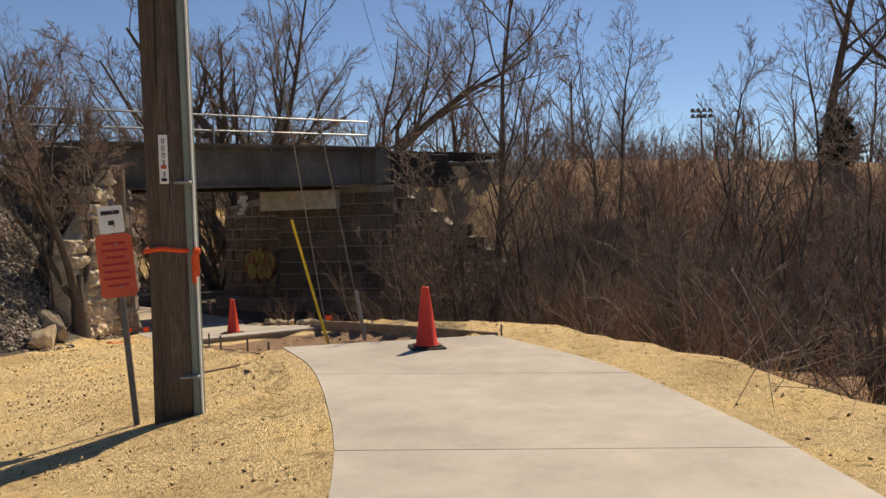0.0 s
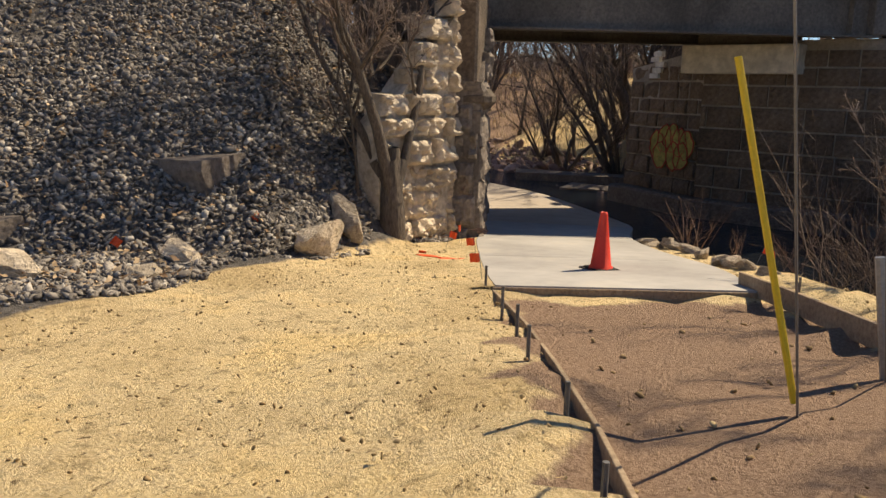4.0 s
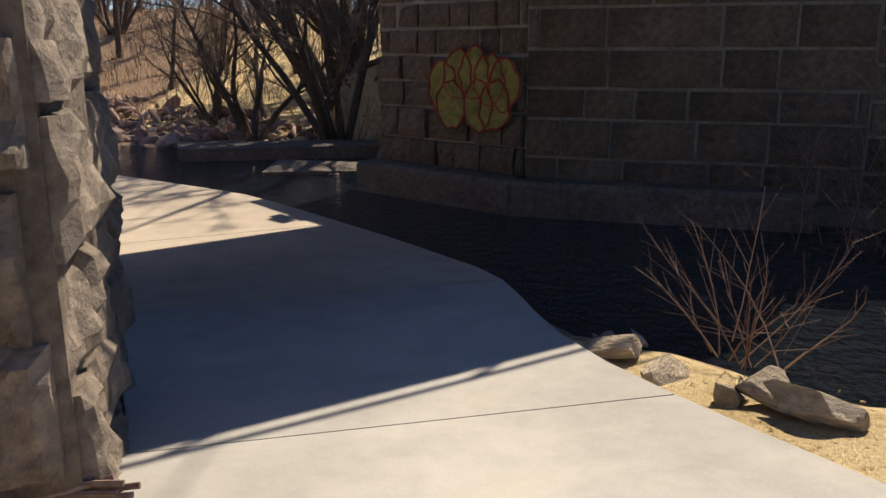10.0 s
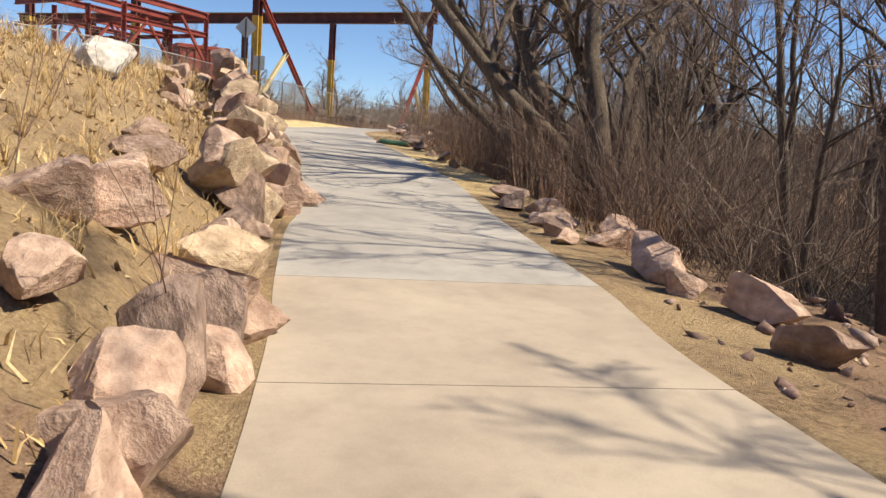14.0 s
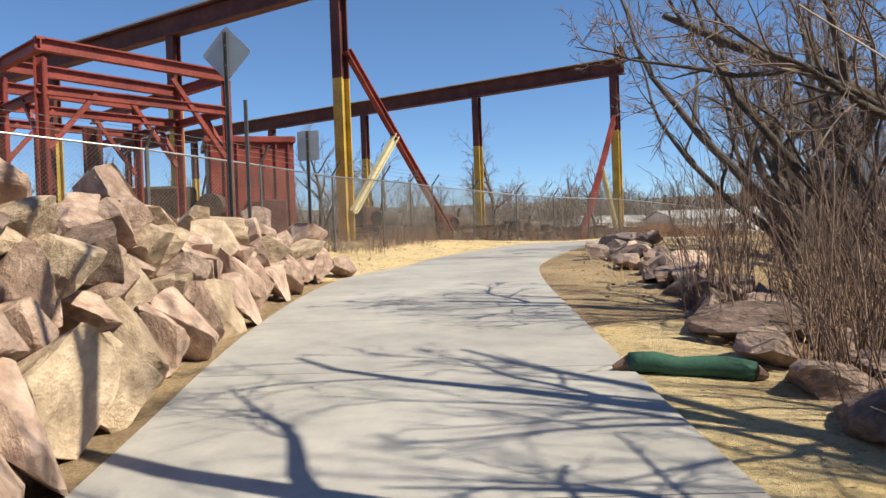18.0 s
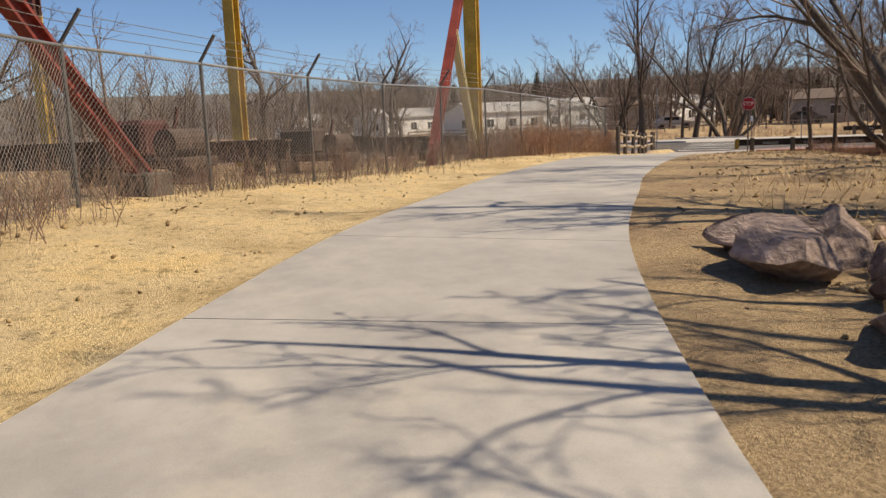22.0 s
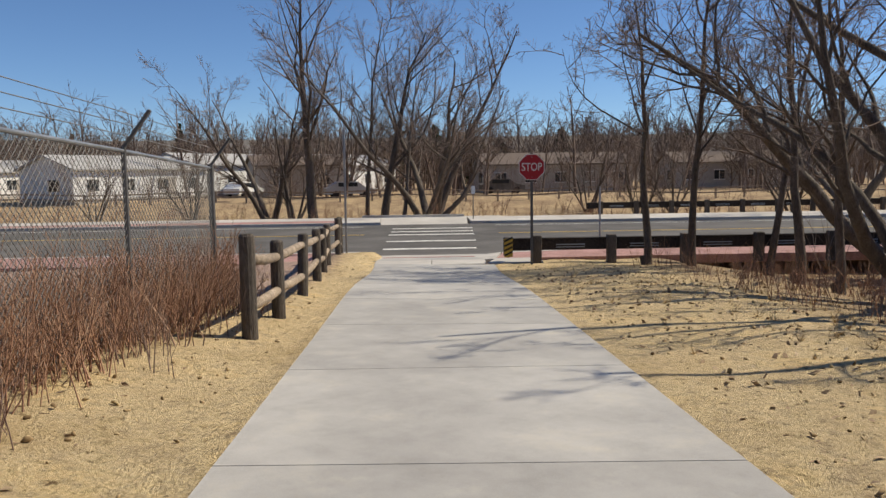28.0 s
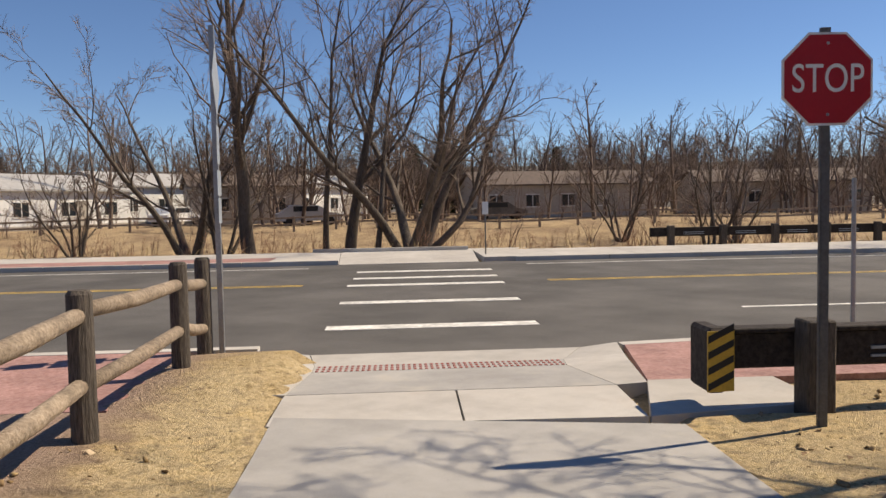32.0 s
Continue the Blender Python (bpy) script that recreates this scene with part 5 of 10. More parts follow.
def masonry(owner, p, q, z0, tops, course, length, depth, rough, mat, seed, name="stone_block", batter=0.0, grid=(5, 4)):
    """Courses of blocks on the plan line p-q, facing its right; tops: height as a function of the way along (0 to 1)."""
    p, q = np.array(p, float), np.array(q, float)
    run = np.linalg.norm(q - p)
    d = (q - p) / run
    out = np.array([d[1], -d[0]])
    r = np.random.default_rng(seed)
    pool = {}
    z = z0
    while True:
        h = course * r.uniform(0.85, 1.2)
        if z + h * 0.6 > max(tops(0), tops(1), tops(0.5)):
            break
        s = -r.uniform(0, length * 0.6)
        while s < run - 0.03:
            w = length * r.choice([0.6, 0.8, 1.0, 1.3])
            a, b = max(s, 0), min(s + w, run)
            s += w
            if b - a < 0.12 or z + h * 0.55 > tops((a + b) / 2 / run):
                continue
            key = (round((b - a) / 0.1), round(h / 0.06), r.integers(0, 3))
            if key not in pool:
                me_ = stone_block_mesh(seed * 100 + len(pool), key[0] * 0.1 - 0.025, key[1] * 0.06 - 0.02, depth, rough, grid)
                me_.materials.append(mat)
                pool[key] = me_
            c = p + d * (a + b) / 2 - out * (depth / 2 - 0.02 - r.uniform(0, rough * 0.6) + (z - z0) * batter)
            ob = new(name, pool[key])
            ob.parent = owner
            ob.matrix_basis = Matrix.Translation((c[0], c[1], z + h / 2)) @ Matrix.Rotation(math.atan2(d[1], d[0]) + r.normal(0, rough * 0.25), 4, "Z") @ Matrix.Rotation(r.normal(0, rough * 0.3), 4, "X") @ Matrix.Diagonal(((b - a - 0.045) / (key[0] * 0.1 - 0.025), 1, (h - 0.045) / (key[1] * 0.06 - 0.02), 1))
        z += h


def wall_core(owner, pts, z0, z1s, depth, mat, name="mortar_core", inset=0.0):
    """A solid behind the blocks, with its face at the mortar's depth; z1s: its top at each plan point."""
    b = Build()
    pts = np.array(pts, float)
    for k in range(len(pts) - 1):
        p, q = pts[k], pts[k + 1]
        d = (q - p) / np.linalg.norm(q - p)
        out = np.array([d[1], -d[0]])
        f0, f1, g0, g1 = p - out * inset, q - out * inset, p - out * depth, q - out * depth
        za, zb = z1s[k], z1s[k + 1]
        vs = [(*f0, z0), (*f1, z0), (*g1, z0), (*g0, z0), (*f0, za), (*f1, zb), (*g1, zb), (*g0, za)]
        b.add(vs, [(0, 1, 5, 4), (1, 2, 6, 5), (2, 3, 7, 6), (3, 0, 4, 7), (4, 5, 6, 7), (3, 2, 1, 0)])
    part(name, b, mat, owner, "pale mortar and wall core")


# left abutment: a wing wall in the sun, then the passage face in shade-darkened stone
ab1 = thing("wall_left_abutment", "rough tan sandstone bridge abutment with deep mortar joints", "abutment", kind="structure")
L_PTS = [(-8.15, 17.2), (-7.9, 19.05), (-8.0, 19.1), (-7.5, 19.22), (-8.4, 21.2), (-11.2, 24.0), (-13.4, 25.3)]
wall_core(ab1, L_PTS[:2], -2.4, [0.2, 2.0], 0.4, M_SAND, inset=-0.06)
wall_core(ab1, L_PTS[3:], -2.4, [0.42, 2.0, 2.2, 1.5], 1.3, M_SHADED_STONE, inset=-0.035)
masonry(ab1, L_PTS[0], L_PTS[1], -1.95, lambda u: 0.35 + 2.0 * u, 0.38, 0.62, 0.3, 0.19, M_SAND, 11, grid=(16, 11))
masonry(ab1, L_PTS[2], L_PTS[3], -2.1, lambda u: 0.5, 0.5, 0.62, 0.9, 0.1, M_SHADED_STONE, 17, grid=(9, 8))
masonry(ab1, L_PTS[3], L_PTS[4], -2.1, lambda u: 0.5 + 1.5 * u, 0.5, 0.8, 0.5, 0.11, M_SHADED_STONE, 12, grid=(10, 7))
masonry(ab1, L_PTS[4], L_PTS[5], -2.1, lambda u: 2.25, 0.5, 0.85, 0.5, 0.11, M_SHADED_STONE, 13, grid=(10, 7))
masonry(ab1, L_PTS[5], L_PTS[6], -2.1, lambda u: 2.2 - 0.8 * u, 0.45, 0.8, 0.5, 0.1, M_SAND, 14, grid=(9, 6))
masonry(ab1, L_PTS[6], (-15.2, 25.0), -1.6, lambda u: 1.3 - 0.9 * u, 0.42, 0.7, 0.5, 0.12, M_SAND, 15)
wall_core(ab1, [L_PTS[6], (-15.2, 25.0)], -2.4, [1.3, 0.2], 0.8, M_MORTAR)
part("coping_stone", Build().box((-7.85, 19.6, 0.62), (0.8, 0.95, 0.34), rot(0.35), 0.12), M_PIER, ab1, "rounded dark coping stone")
part("seat_pillar", Build().box((-8.25, 20.2, 1.5), (0.5, 1.3, 1.9), rot(0.35), 0.05), M_PIER, ab1)

# right abutment: the battered face with the paint, and the long dark wing
ab2 = thing("wall_right_abutment", "dark coursed stone bridge abutment with pale joints", "abutment", kind="structure")
C0, C1, C2, C3 = np.array([-8.05, 29.55]), np.array([-5.75, 27.84]), np.array([-1.6, 26.95]), np.array([2.4, 26.1])
wall_core(ab2, [(-6.4, 33.5), C0], -2.6, [1.3, 1.3], 1.2, M_MORTAR, inset=0.05)
wall_core(ab2, [C0, C1], -2.6, [1.45, 1.9], 1.4, M_MORTAR, inset=0.05)
wall_core(ab2, [C1, C2], -2.6, [2.05, 2.05], 1.4, M_MORTAR, inset=0.02)
wall_core(ab2, [C2, C3], -2.6, [2.0, -0.9], 1.2, M_MORTAR)
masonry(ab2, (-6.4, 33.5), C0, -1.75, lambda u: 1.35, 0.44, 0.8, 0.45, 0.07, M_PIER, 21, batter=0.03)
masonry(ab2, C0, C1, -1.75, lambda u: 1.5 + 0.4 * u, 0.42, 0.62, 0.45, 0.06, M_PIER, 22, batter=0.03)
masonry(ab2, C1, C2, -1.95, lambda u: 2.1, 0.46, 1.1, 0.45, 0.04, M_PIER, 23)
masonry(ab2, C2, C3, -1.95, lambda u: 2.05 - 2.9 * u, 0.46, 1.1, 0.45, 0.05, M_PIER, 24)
bf = Build()
for p_, q_ in ((C0, C1), ((C1 + (0, 0)), C1 + (C2 - C1) * 0.85)):
    d_ = (q_ - p_) / np.linalg.norm(q_ - p_)
    o_ = np.array([d_[1], -d_[0]])
    m_ = (p_ + q_) / 2 + o_ * 0.12
    bf.box((*m_, -2.12), (np.linalg.norm(q_ - p_) + 0.25, 0.75, 0.78), rot(math.atan2(d_[1], d_[0])), 0.06)
part("footing", bf, M_CUT, ab2, "worn concrete footing at the waterline")
dw = (C1 - C0) / np.linalg.norm(C1 - C0)
ow = np.array([dw[1], -dw[0]])


def on_face(u, z, lift):
    """A point of the painted face: u metres from its far corner."""
    p = C0 + dw * u + ow * (0.12 + lift - (z + 1.75) * 0.03)
    return (p[0], p[1], z)


def blob(us, zs, lift, n=18):
    b = Build()
    r = np.random.default_rng(int(us * 100))
    ring = [on_face(us + 0.27 * math.cos(k * 2 * math.pi / n) * r.uniform(0.85, 1.1), zs + 0.36 * math.sin(k * 2 * math.pi / n) * r.uniform(0.85, 1.1), lift) for k in range(n)]
    back = [tuple(np.array(p) - np.array((*ow, 0)) * 0.05) for p in ring]
    b.add(ring + back, [tuple(range(n))] + [(k, n + k, n + (k + 1) % n, (k + 1) % n) for k in range(n)])
    return b, ring


graf = thing("graffiti", "yellow-green balloon shapes outlined in red spray paint", "graffiti", kind="structure")
for k, (u_, z_) in enumerate([(1.42, -0.52), (1.72, -0.36), (2.02, -0.34), (2.3, -0.42), (2.56, -0.5), (1.6, -0.78), (2.12, -0.8), (2.42, -0.78)]):
    bb, ring = blob(u_, z_, 0.02 + 0.003 * k)
    part("paint_fill", bb, M_GRAF_Y, graf)
    part("paint_outline", Build().tube(ring + ring[:1], 0.018, 5, False), M_GRAF_R, graf, "red outline")
bwh = Build()
for k in range(5):
    bwh.box(on_face(1.05 + 0.1 * (k % 3), 1.25 + 0.14 * k, 0.0), (0.34, 0.10, 0.13), rot(math.atan2(dw[1], dw[0])))
part("white_scrawl", bwh, M_GRAF_W, graf, "white scrawl")

# bridge deck: two plate girders, floor, ties, rails, walkway with pipe rails
bridge = thing("bridge", "dark steel plate girder railway bridge on stone abutments", "bridge", kind="structure")


def on_track(a, b, z):
    p = TRACK_AT + TRACK_U * a + TRACK_N * b
    return np.array([p[0], p[1], z])


YAW_T = math.atan2(TRACK_U[1], TRACK_U[0])
FALL = 0.016  # the track falls a little towards the left bank


def span(a0, a1, b, z, w, h, ch=0.0):
    """A bar along the track."""
    return Build().bar(on_track(a0, b, z + FALL * a0), on_track(a1, b, z + FALL * a1), w, h, ch)


for b0, nm in ((0.12, "near"), (4.1, "far")):
    for z0_, w_, h_ in ((2.64, 0.03, 1.10), (3.21, 0.42, 0.045), (2.07, 0.42, 0.045)):
        part("girder", span(-9.4, 0.35, b0, z0_, w_, h_), M_DARK_STEEL, bridge, "dark riveted plate girder")
    for k in range(2):
        part("stiffener", Build().box(on_track(-0.35 + 0.55 * k, b0 + (-0.1 if nm == "near" else 0.1), 2.64), (0.03, 0.16, 1.08), rot(YAW_T)), M_DARK_STEEL, bridge)
part("end_stiffener", Build().box(on_track(0.42, 0.05, 2.66), (0.62, 0.34, 1.12), rot(YAW_T), 0.02), M_DARK_STEEL, bridge)
part("kerb_angle", span(-9.6, 0.9, -0.12, 3.27, 0.12, 0.07), M_DARK_STEEL, bridge)
part("deck", span(-9.6, 0.7, 2.1, 2.78, 3.7, 0.12), M_TIMBER, bridge)
for k in range(30):
    a_ = -10.0 + k * 0.6
    part("tie", Build().box(on_track(a_, 2.1, 3.17 + FALL * a_), (0.22, 2.6, 0.2), rot(YAW_T), 0.01), M_TIMBER, bridge)
for b0 in (1.38, 2.82):
    part("rail", span(-60, 0, b0, 3.33, 0.07, 0.16, 0.02), M_DARK_STEEL, bridge, "worn steel rail")
    part("rail", span(0, 60, b0, 3.33 - FALL * 30, 0.07, 0.16, 0.02), M_DARK_STEEL, bridge, "worn steel rail")
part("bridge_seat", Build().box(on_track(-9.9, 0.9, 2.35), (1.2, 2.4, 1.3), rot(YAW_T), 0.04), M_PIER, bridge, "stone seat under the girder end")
for k in range(5):
    part("ballast_wall", Build().box(on_track(2.2 + 0.02 * (k % 2), 0.35, 2.1 + 0.24 * k), (2.9, 0.3, 0.22), rot(YAW_T), 0.02), M_TIMBER, bridge, "dark timber holding back the ballast")
for zz_ in (3.68, 4.12):
    part("handrail", span(-11.0, -0.1, -0.05, zz_, 0.05, 0.05, 0.012), M_GALV, bridge, "pale pipe handrail")
for k in range(7):
    a_ = -11.0 + k * 1.815
    part("rail_post", Build().tube([on_track(a_, -0.05, 3.15 + FALL * a_), on_track(a_, -0.05, 4.14 + FALL * a_)], 0.025, 8), M_GALV, bridge)
d2 = (C2 - C1) / np.linalg.norm(C2 - C1)
o2 = np.array([d2[1], -d2[0]])
bc = C1 + d2 * 0.98 + o2 * 0.2
solid("bearing_block", Build().box((*bc, 1.62), (2.75, 0.55, 0.66), rot(math.atan2(d2[1], d2[0])), 0.02), M_BEAM, "pale painted concrete bearing block on the dark abutment", "bearing block", kind="structure")
part("bearing_stem", Build().box((*(bc - o2 * 0.3), 2.05), (2.2, 0.6, 0.3), rot(math.atan2(d2[1], d2[0]))), M_DARK_STEEL, bridge)

# far ledge and weir in the creek
solid("creek_ledge", Build().sheet([(-12.6, 32.2), (-7.8, 33.4), (-7.3, 34.5), (-13.2, 33.5)], -2.7, -1.95), M_CUT, "low worn concrete ledge beside the creek", "ledge", kind="structure")
solid("creek_sill", Build().sheet([(-10.4, 30.6), (-8.6, 30.9), (-8.3, 31.9), (-10.6, 32.3)], -2.7, -2.14), M_CUT, "submerged pale concrete sill in the creek", "sill", kind="structure")
wd = math.atan2(29.75 - 28.95, -14.4 + 12.85)
solid("weir_block", Build().box((-14.5, 30.2, -2.22), (1.05, 0.6, 0.5), rot(wd), 0.08), M_CUT, "dark wet concrete block at the path's edge", "block")
apron_top = [(-13.75, 26.19, -1.872), (-15.38, 27.06, -1.8), (-16.6, 27.51, -1.77), (-16.95, 26.4, -1.66), (-15.1, 25.45, -1.73)]
ba_ = Build()
ba_.add(apron_top + [(x_, y_, z_ - 0.2) for x_, y_, z_ in apron_top], [(4, 3, 2, 1, 0), (5, 6, 7, 8, 9)] + [(k, (k + 1) % 5, 5 + (k + 1) % 5, 5 + k) for k in range(5)])
solid("side_panel", ba_, M_CONC_TAN, "tan concrete apron sloping up beside the path", "apron", kind="structure")


# ---- plants: bare trees, thickets, grass, loose stone ----
class Mass:
    """Collects four-sided faces in arrays for one large mesh."""

    def __init__(self):
        self.v, self.q, self.n = [], [], 0

    def put(self, v, q):
        self.v.append(v)
        self.q.append(q + self.n)
        self.n += len(v)

    def data(self, name, mat, smooth=True):
        v, q = np.concatenate(self.v), np.concatenate(self.q)
        me = bpy.data.meshes.new(name)
        me.vertices.add(len(v))
        me.vertices.foreach_set("co", v.astype(np.float32).ravel())
        me.loops.add(q.size)
        me.loops.foreach_set("vertex_index", q.astype(np.int32).ravel())
        me.polygons.add(len(q))
        me.polygons.foreach_set("loop_start", np.arange(0, q.size, 4, dtype=np.int32))
        if smooth:
            me.polygons.foreach_set("use_smooth", np.ones(len(q), bool))
        me.materials.append(mat)
        me.update(calc_edges=True)
        return me


def unit(v):
    return v / (np.linalg.norm(v, axis=-1, keepdims=True) + 1e-9)


def shoots(base, way, length, k, bend, up, r):
    """Bending lines from base points: N x (k + 1) x 3."""
    out = [base]
    d = unit(way)
    for _ in range(k):
        d = unit(d + r.normal(size=d.shape) * bend + np.array([0, 0, up]))
        out.append(out[-1] + d * (length / k)[:, None])
    return np.stack(out, 1)


def tubes(mass, pts, r0, r1, sides, r1pow=1.0):
    """Tapered tubes along N lines."""
    n, k1, _ = pts.shape
    t = unit(np.gradient(pts, axis=1))
    ref = np.where(np.abs(t[:, :1, 2:3]) < 0.9, np.array([0, 0, 1.0]), np.array([1.0, 0, 0]))
    a = unit(np.cross(t, np.broadcast_to(ref, t.shape)))
    b = np.cross(t, a)
    w = np.linspace(0, 1, k1)[None, :] ** r1pow
    rad = r0[:, None] * (1 - w) + r1[:, None] * w
    ang = np.arange(sides) * 2 * math.pi / sides
    v = pts[:, :, None] + rad[:, :, None, None] * (np.cos(ang)[:, None] * a[:, :, None] + np.sin(ang)[:, None] * b[:, :, None])
    i = np.arange(k1 - 1)[:, None] * sides
    j = np.arange(sides)[None, :]
    j2 = (j + 1) % sides
    one = np.stack([i + j, i + j2, i + sides + j2, i + sides + j], -1).reshape(-1, 4)
    mass.put(v.reshape(-1, 3), (one[None] + (np.arange(n) * k1 * sides)[:, None, None]).reshape(-1, 4))


def side_shoots(pts, rad0, rad1, length, per, ratio, angle, start, k, bend, up, r, flat=0.0):
    """Branches that leave parent lines; gives lines, their first radius and their length."""
    n, k1, _ = pts.shape
    par = np.repeat(np.arange(n), per)
    u = start + (1 - start) * (np.tile(np.arange(per), n) + r.uniform(0, 1, n * per)) / per
    f = np.clip(u, 0, 0.999) * (k1 - 1)
    i = f.astype(int)
    w = (f - i)[:, None]
    base = pts[par, i] * (1 - w) + pts[par, i + 1] * w
    t = unit(pts[par, i + 1] - pts[par, i])
    p = r.normal(size=t.shape)
    p = unit(p - (p * t).sum(1, keepdims=True) * t)
    ang = np.radians(angle) * r.uniform(0.65, 1.3, n * per)
    d = np.cos(ang)[:, None] * t + np.sin(ang)[:, None] * p
    ln = length[par] * ratio * (1.15 - 0.65 * u) * r.uniform(0.6, 1.25, n * per)
    rad = (rad0[par] * (1 - u) + rad1[par] * u) * r.uniform(0.36, 0.6, n * per)
    return shoots(base, d, ln, k, bend, up, r), rad, ln


def tree_meshes(seed, height, r0, stems=1, spread=12, limbs=9, boughs=6, twigs=5, fine=4, limb_len=0.5, angle=42, start=0.28, lean=(0, 0), up=0.06, wander=0.09, bole=None):
    r = np.random.default_rng(seed)
    wood, crown = Mass(), Mass()
    az = r.uniform(0, 6.28) + np.arange(stems) * 6.28 / stems
    tilt = np.radians(spread) * r.uniform(0.6, 1.3, stems) if stems > 1 else np.radians(spread) * np.ones(1) * 0.3
    way = np.stack([np.sin(tilt) * np.cos(az) + lean[0], np.sin(tilt) * np.sin(az) + lean[1], np.cos(tilt)], 1)
    ln = height * r.uniform(0.8, 1.05, stems)
    base = np.stack([np.cos(az), np.sin(az), 0 * az], 1) * (r0 * 0.7 if stems > 1 else 0) + np.array([0, 0, -0.25])
    if bole:
        tubes(wood, np.array([[(0, 0, -0.3), (0.02, 0, 0.1), (-0.02, 0.02, bole[0] * 0.6), (0, 0, bole[0])]]), np.array([bole[1] * 1.25]), np.array([bole[1] * 0.62]), 12)
        base = base * 0.8 + np.array([0, 0, bole[0] * 0.55])
    p0 = shoots(base, way, ln, 10, wander, up * 0.6, r)
    q0, q1 = np.full(stems, r0) * r.uniform(0.75, 1.1, stems), np.full(stems, r0 * 0.12)
    tubes(wood, p0, q0, q1, 9, 0.8)
    flare = np.stack([base + (0, 0, -0.1), base + (0, 0, 0.2), base + unit(way) * 0.55], 1)
    tubes(wood, flare, q0 * 1.5, q0 * 0.9, 9)
    p1, a1, l1 = side_shoots(p0, q0, q1, ln, limbs, limb_len, angle, start, 7, wander * 1.3, up, r)
    tubes(wood, p1, a1, a1 * 0.16, 6)
    p2, a2, l2 = side_shoots(p1, a1, a1 * 0.3, l1, boughs, 0.5, angle, 0.2, 5, wander * 1.6, up * 1.2, r)
    a2 = np.maximum(a2, 0.012)
    tubes(crown, p2, a2, a2 * 0.4, 4)
    p3, a3, l3 = side_shoots(p2, a2, a2 * 0.4, l2, twigs, 0.55, angle, 0.15, 3, wander * 1.8, up * 1.2, r)
    a3 = np.maximum(a3, 0.007)
    tubes(crown, p3, a3, a3 * 0.5, 3)
    if fine:
        p4, a4, l4 = side_shoots(p3, a3, a3 * 0.5, l3, fine, 0.62, angle, 0.1, 1, wander * 2, up, r)
        a4 = np.maximum(a4, 0.005)
        tubes(crown, p4, a4, a4 * 0.5, 3)
    return wood.data("trunk", M_BARK), crown.data("crown", M_TWIG)


TREE_KINDS = {
    "slim": dict(seed=1, height=9.0, r0=0.12, limbs=15, boughs=6, twigs=5, fine=5, limb_len=0.42, angle=38, start=0.3, up=0.09),
    "tall": dict(seed=2, height=14.0, r0=0.30, limbs=14, boughs=7, twigs=5, fine=5, limb_len=0.5, angle=43, start=0.25, up=0.08),
    "spreading": dict(seed=3, height=9.0, r0=0.20, stems=4, spread=30, limbs=8, boughs=6, twigs=5, fine=6, limb_len=0.45, angle=38, start=0.25, up=0.04),
    "big": dict(seed=4, height=11.0, r0=0.34, stems=2, spread=18, limbs=11, boughs=7, twigs=5, fine=6, limb_len=0.42, angle=44, start=0.33, up=0.045, wander=0.13),
    "clump": dict(seed=5, height=6.5, r0=0.11, stems=6, spread=24, limbs=7, boughs=5, twigs=4, fine=6, limb_len=0.40, angle=33, start=0.22, up=0.07),
    "leaning": dict(seed=6, height=9.0, r0=0.14, limbs=11, boughs=6, twigs=5, fine=6, limb_len=0.45, angle=45, start=0.35, lean=(0.28, 0.0), up=0.05),
    "arching": dict(seed=7, height=10.5, r0=0.24, stems=2, spread=20, limbs=10, boughs=6, twigs=5, fine=6, limb_len=0.5, angle=45, start=0.3, lean=(0.75, 0.0), up=0.03, wander=0.12),
    "reaching": dict(seed=33, height=11.5, r0=0.25, stems=4, spread=22, bole=(1.3, 0.44), limbs=6, boughs=5, twigs=5, fine=5, limb_len=0.4, angle=42, start=0.2, lean=(-0.62, -0.02), up=0.04, wander=0.15),
    "sapling": dict(seed=8, height=5.5, r0=0.05, limbs=12, boughs=4, twigs=4, fine=5, limb_len=0.36, angle=34, start=0.15, up=0.08),
    "gnarled": dict(seed=9, height=5.2, r0=0.105, stems=4, spread=15, bole=(1.15, 0.19), limbs=10, boughs=6, twigs=6, fine=6, limb_len=0.4, angle=42, start=0.25, lean=(-0.14, 0.02), up=0.06, wander=0.1),
}
TREE_LABELS = {
    "slim": "slender bare tree with upright grey-brown limbs", "tall": "tall bare cottonwood tree with rising limbs", "spreading": "bare spreading tree with several stems from one base",
    "big": "large bare tree with thick forked dark trunk", "clump": "bare many-stemmed young tree in a clump", "leaning": "bare leaning tree with thin trunk and loose crown",
    "arching": "bare tree arching far over on a leaning trunk", "reaching": "large bare cottonwood leaning out on thick crooked limbs", "sapling": "bare sapling with thin pale twigs", "gnarled": "bare multi-stemmed tree with twisted shaggy trunk",
}
TREE_MESH = {k: tree_meshes(**v) for k, v in TREE_KINDS.items()}
TREE_MESH.update({k + "_far": tree_meshes(**{**v, "fine": 2, "seed": v["seed"] + 50}) for k, v in TREE_KINDS.items()})


def tree(kind, x, y, size=1.0, turn=0.0, z=None, label="", tall=None, reach=13):
    at = (x, y, (z_at(x, y) - 0.05) if z is None else z)
    ob = thing("tree", label or TREE_LABELS[kind], "tree", at, turn, group="bare trees")
    ob.scale = (size, size, size * (tall or 1.0))
    if nearest(MID_C, np.array([[x, y]]))[1][0] > reach:
        kind = kind + "_far"
    part("trunk", TREE_MESH[kind][0], None, ob)
    part("crown", TREE_MESH[kind][1], None, ob)
    return ob


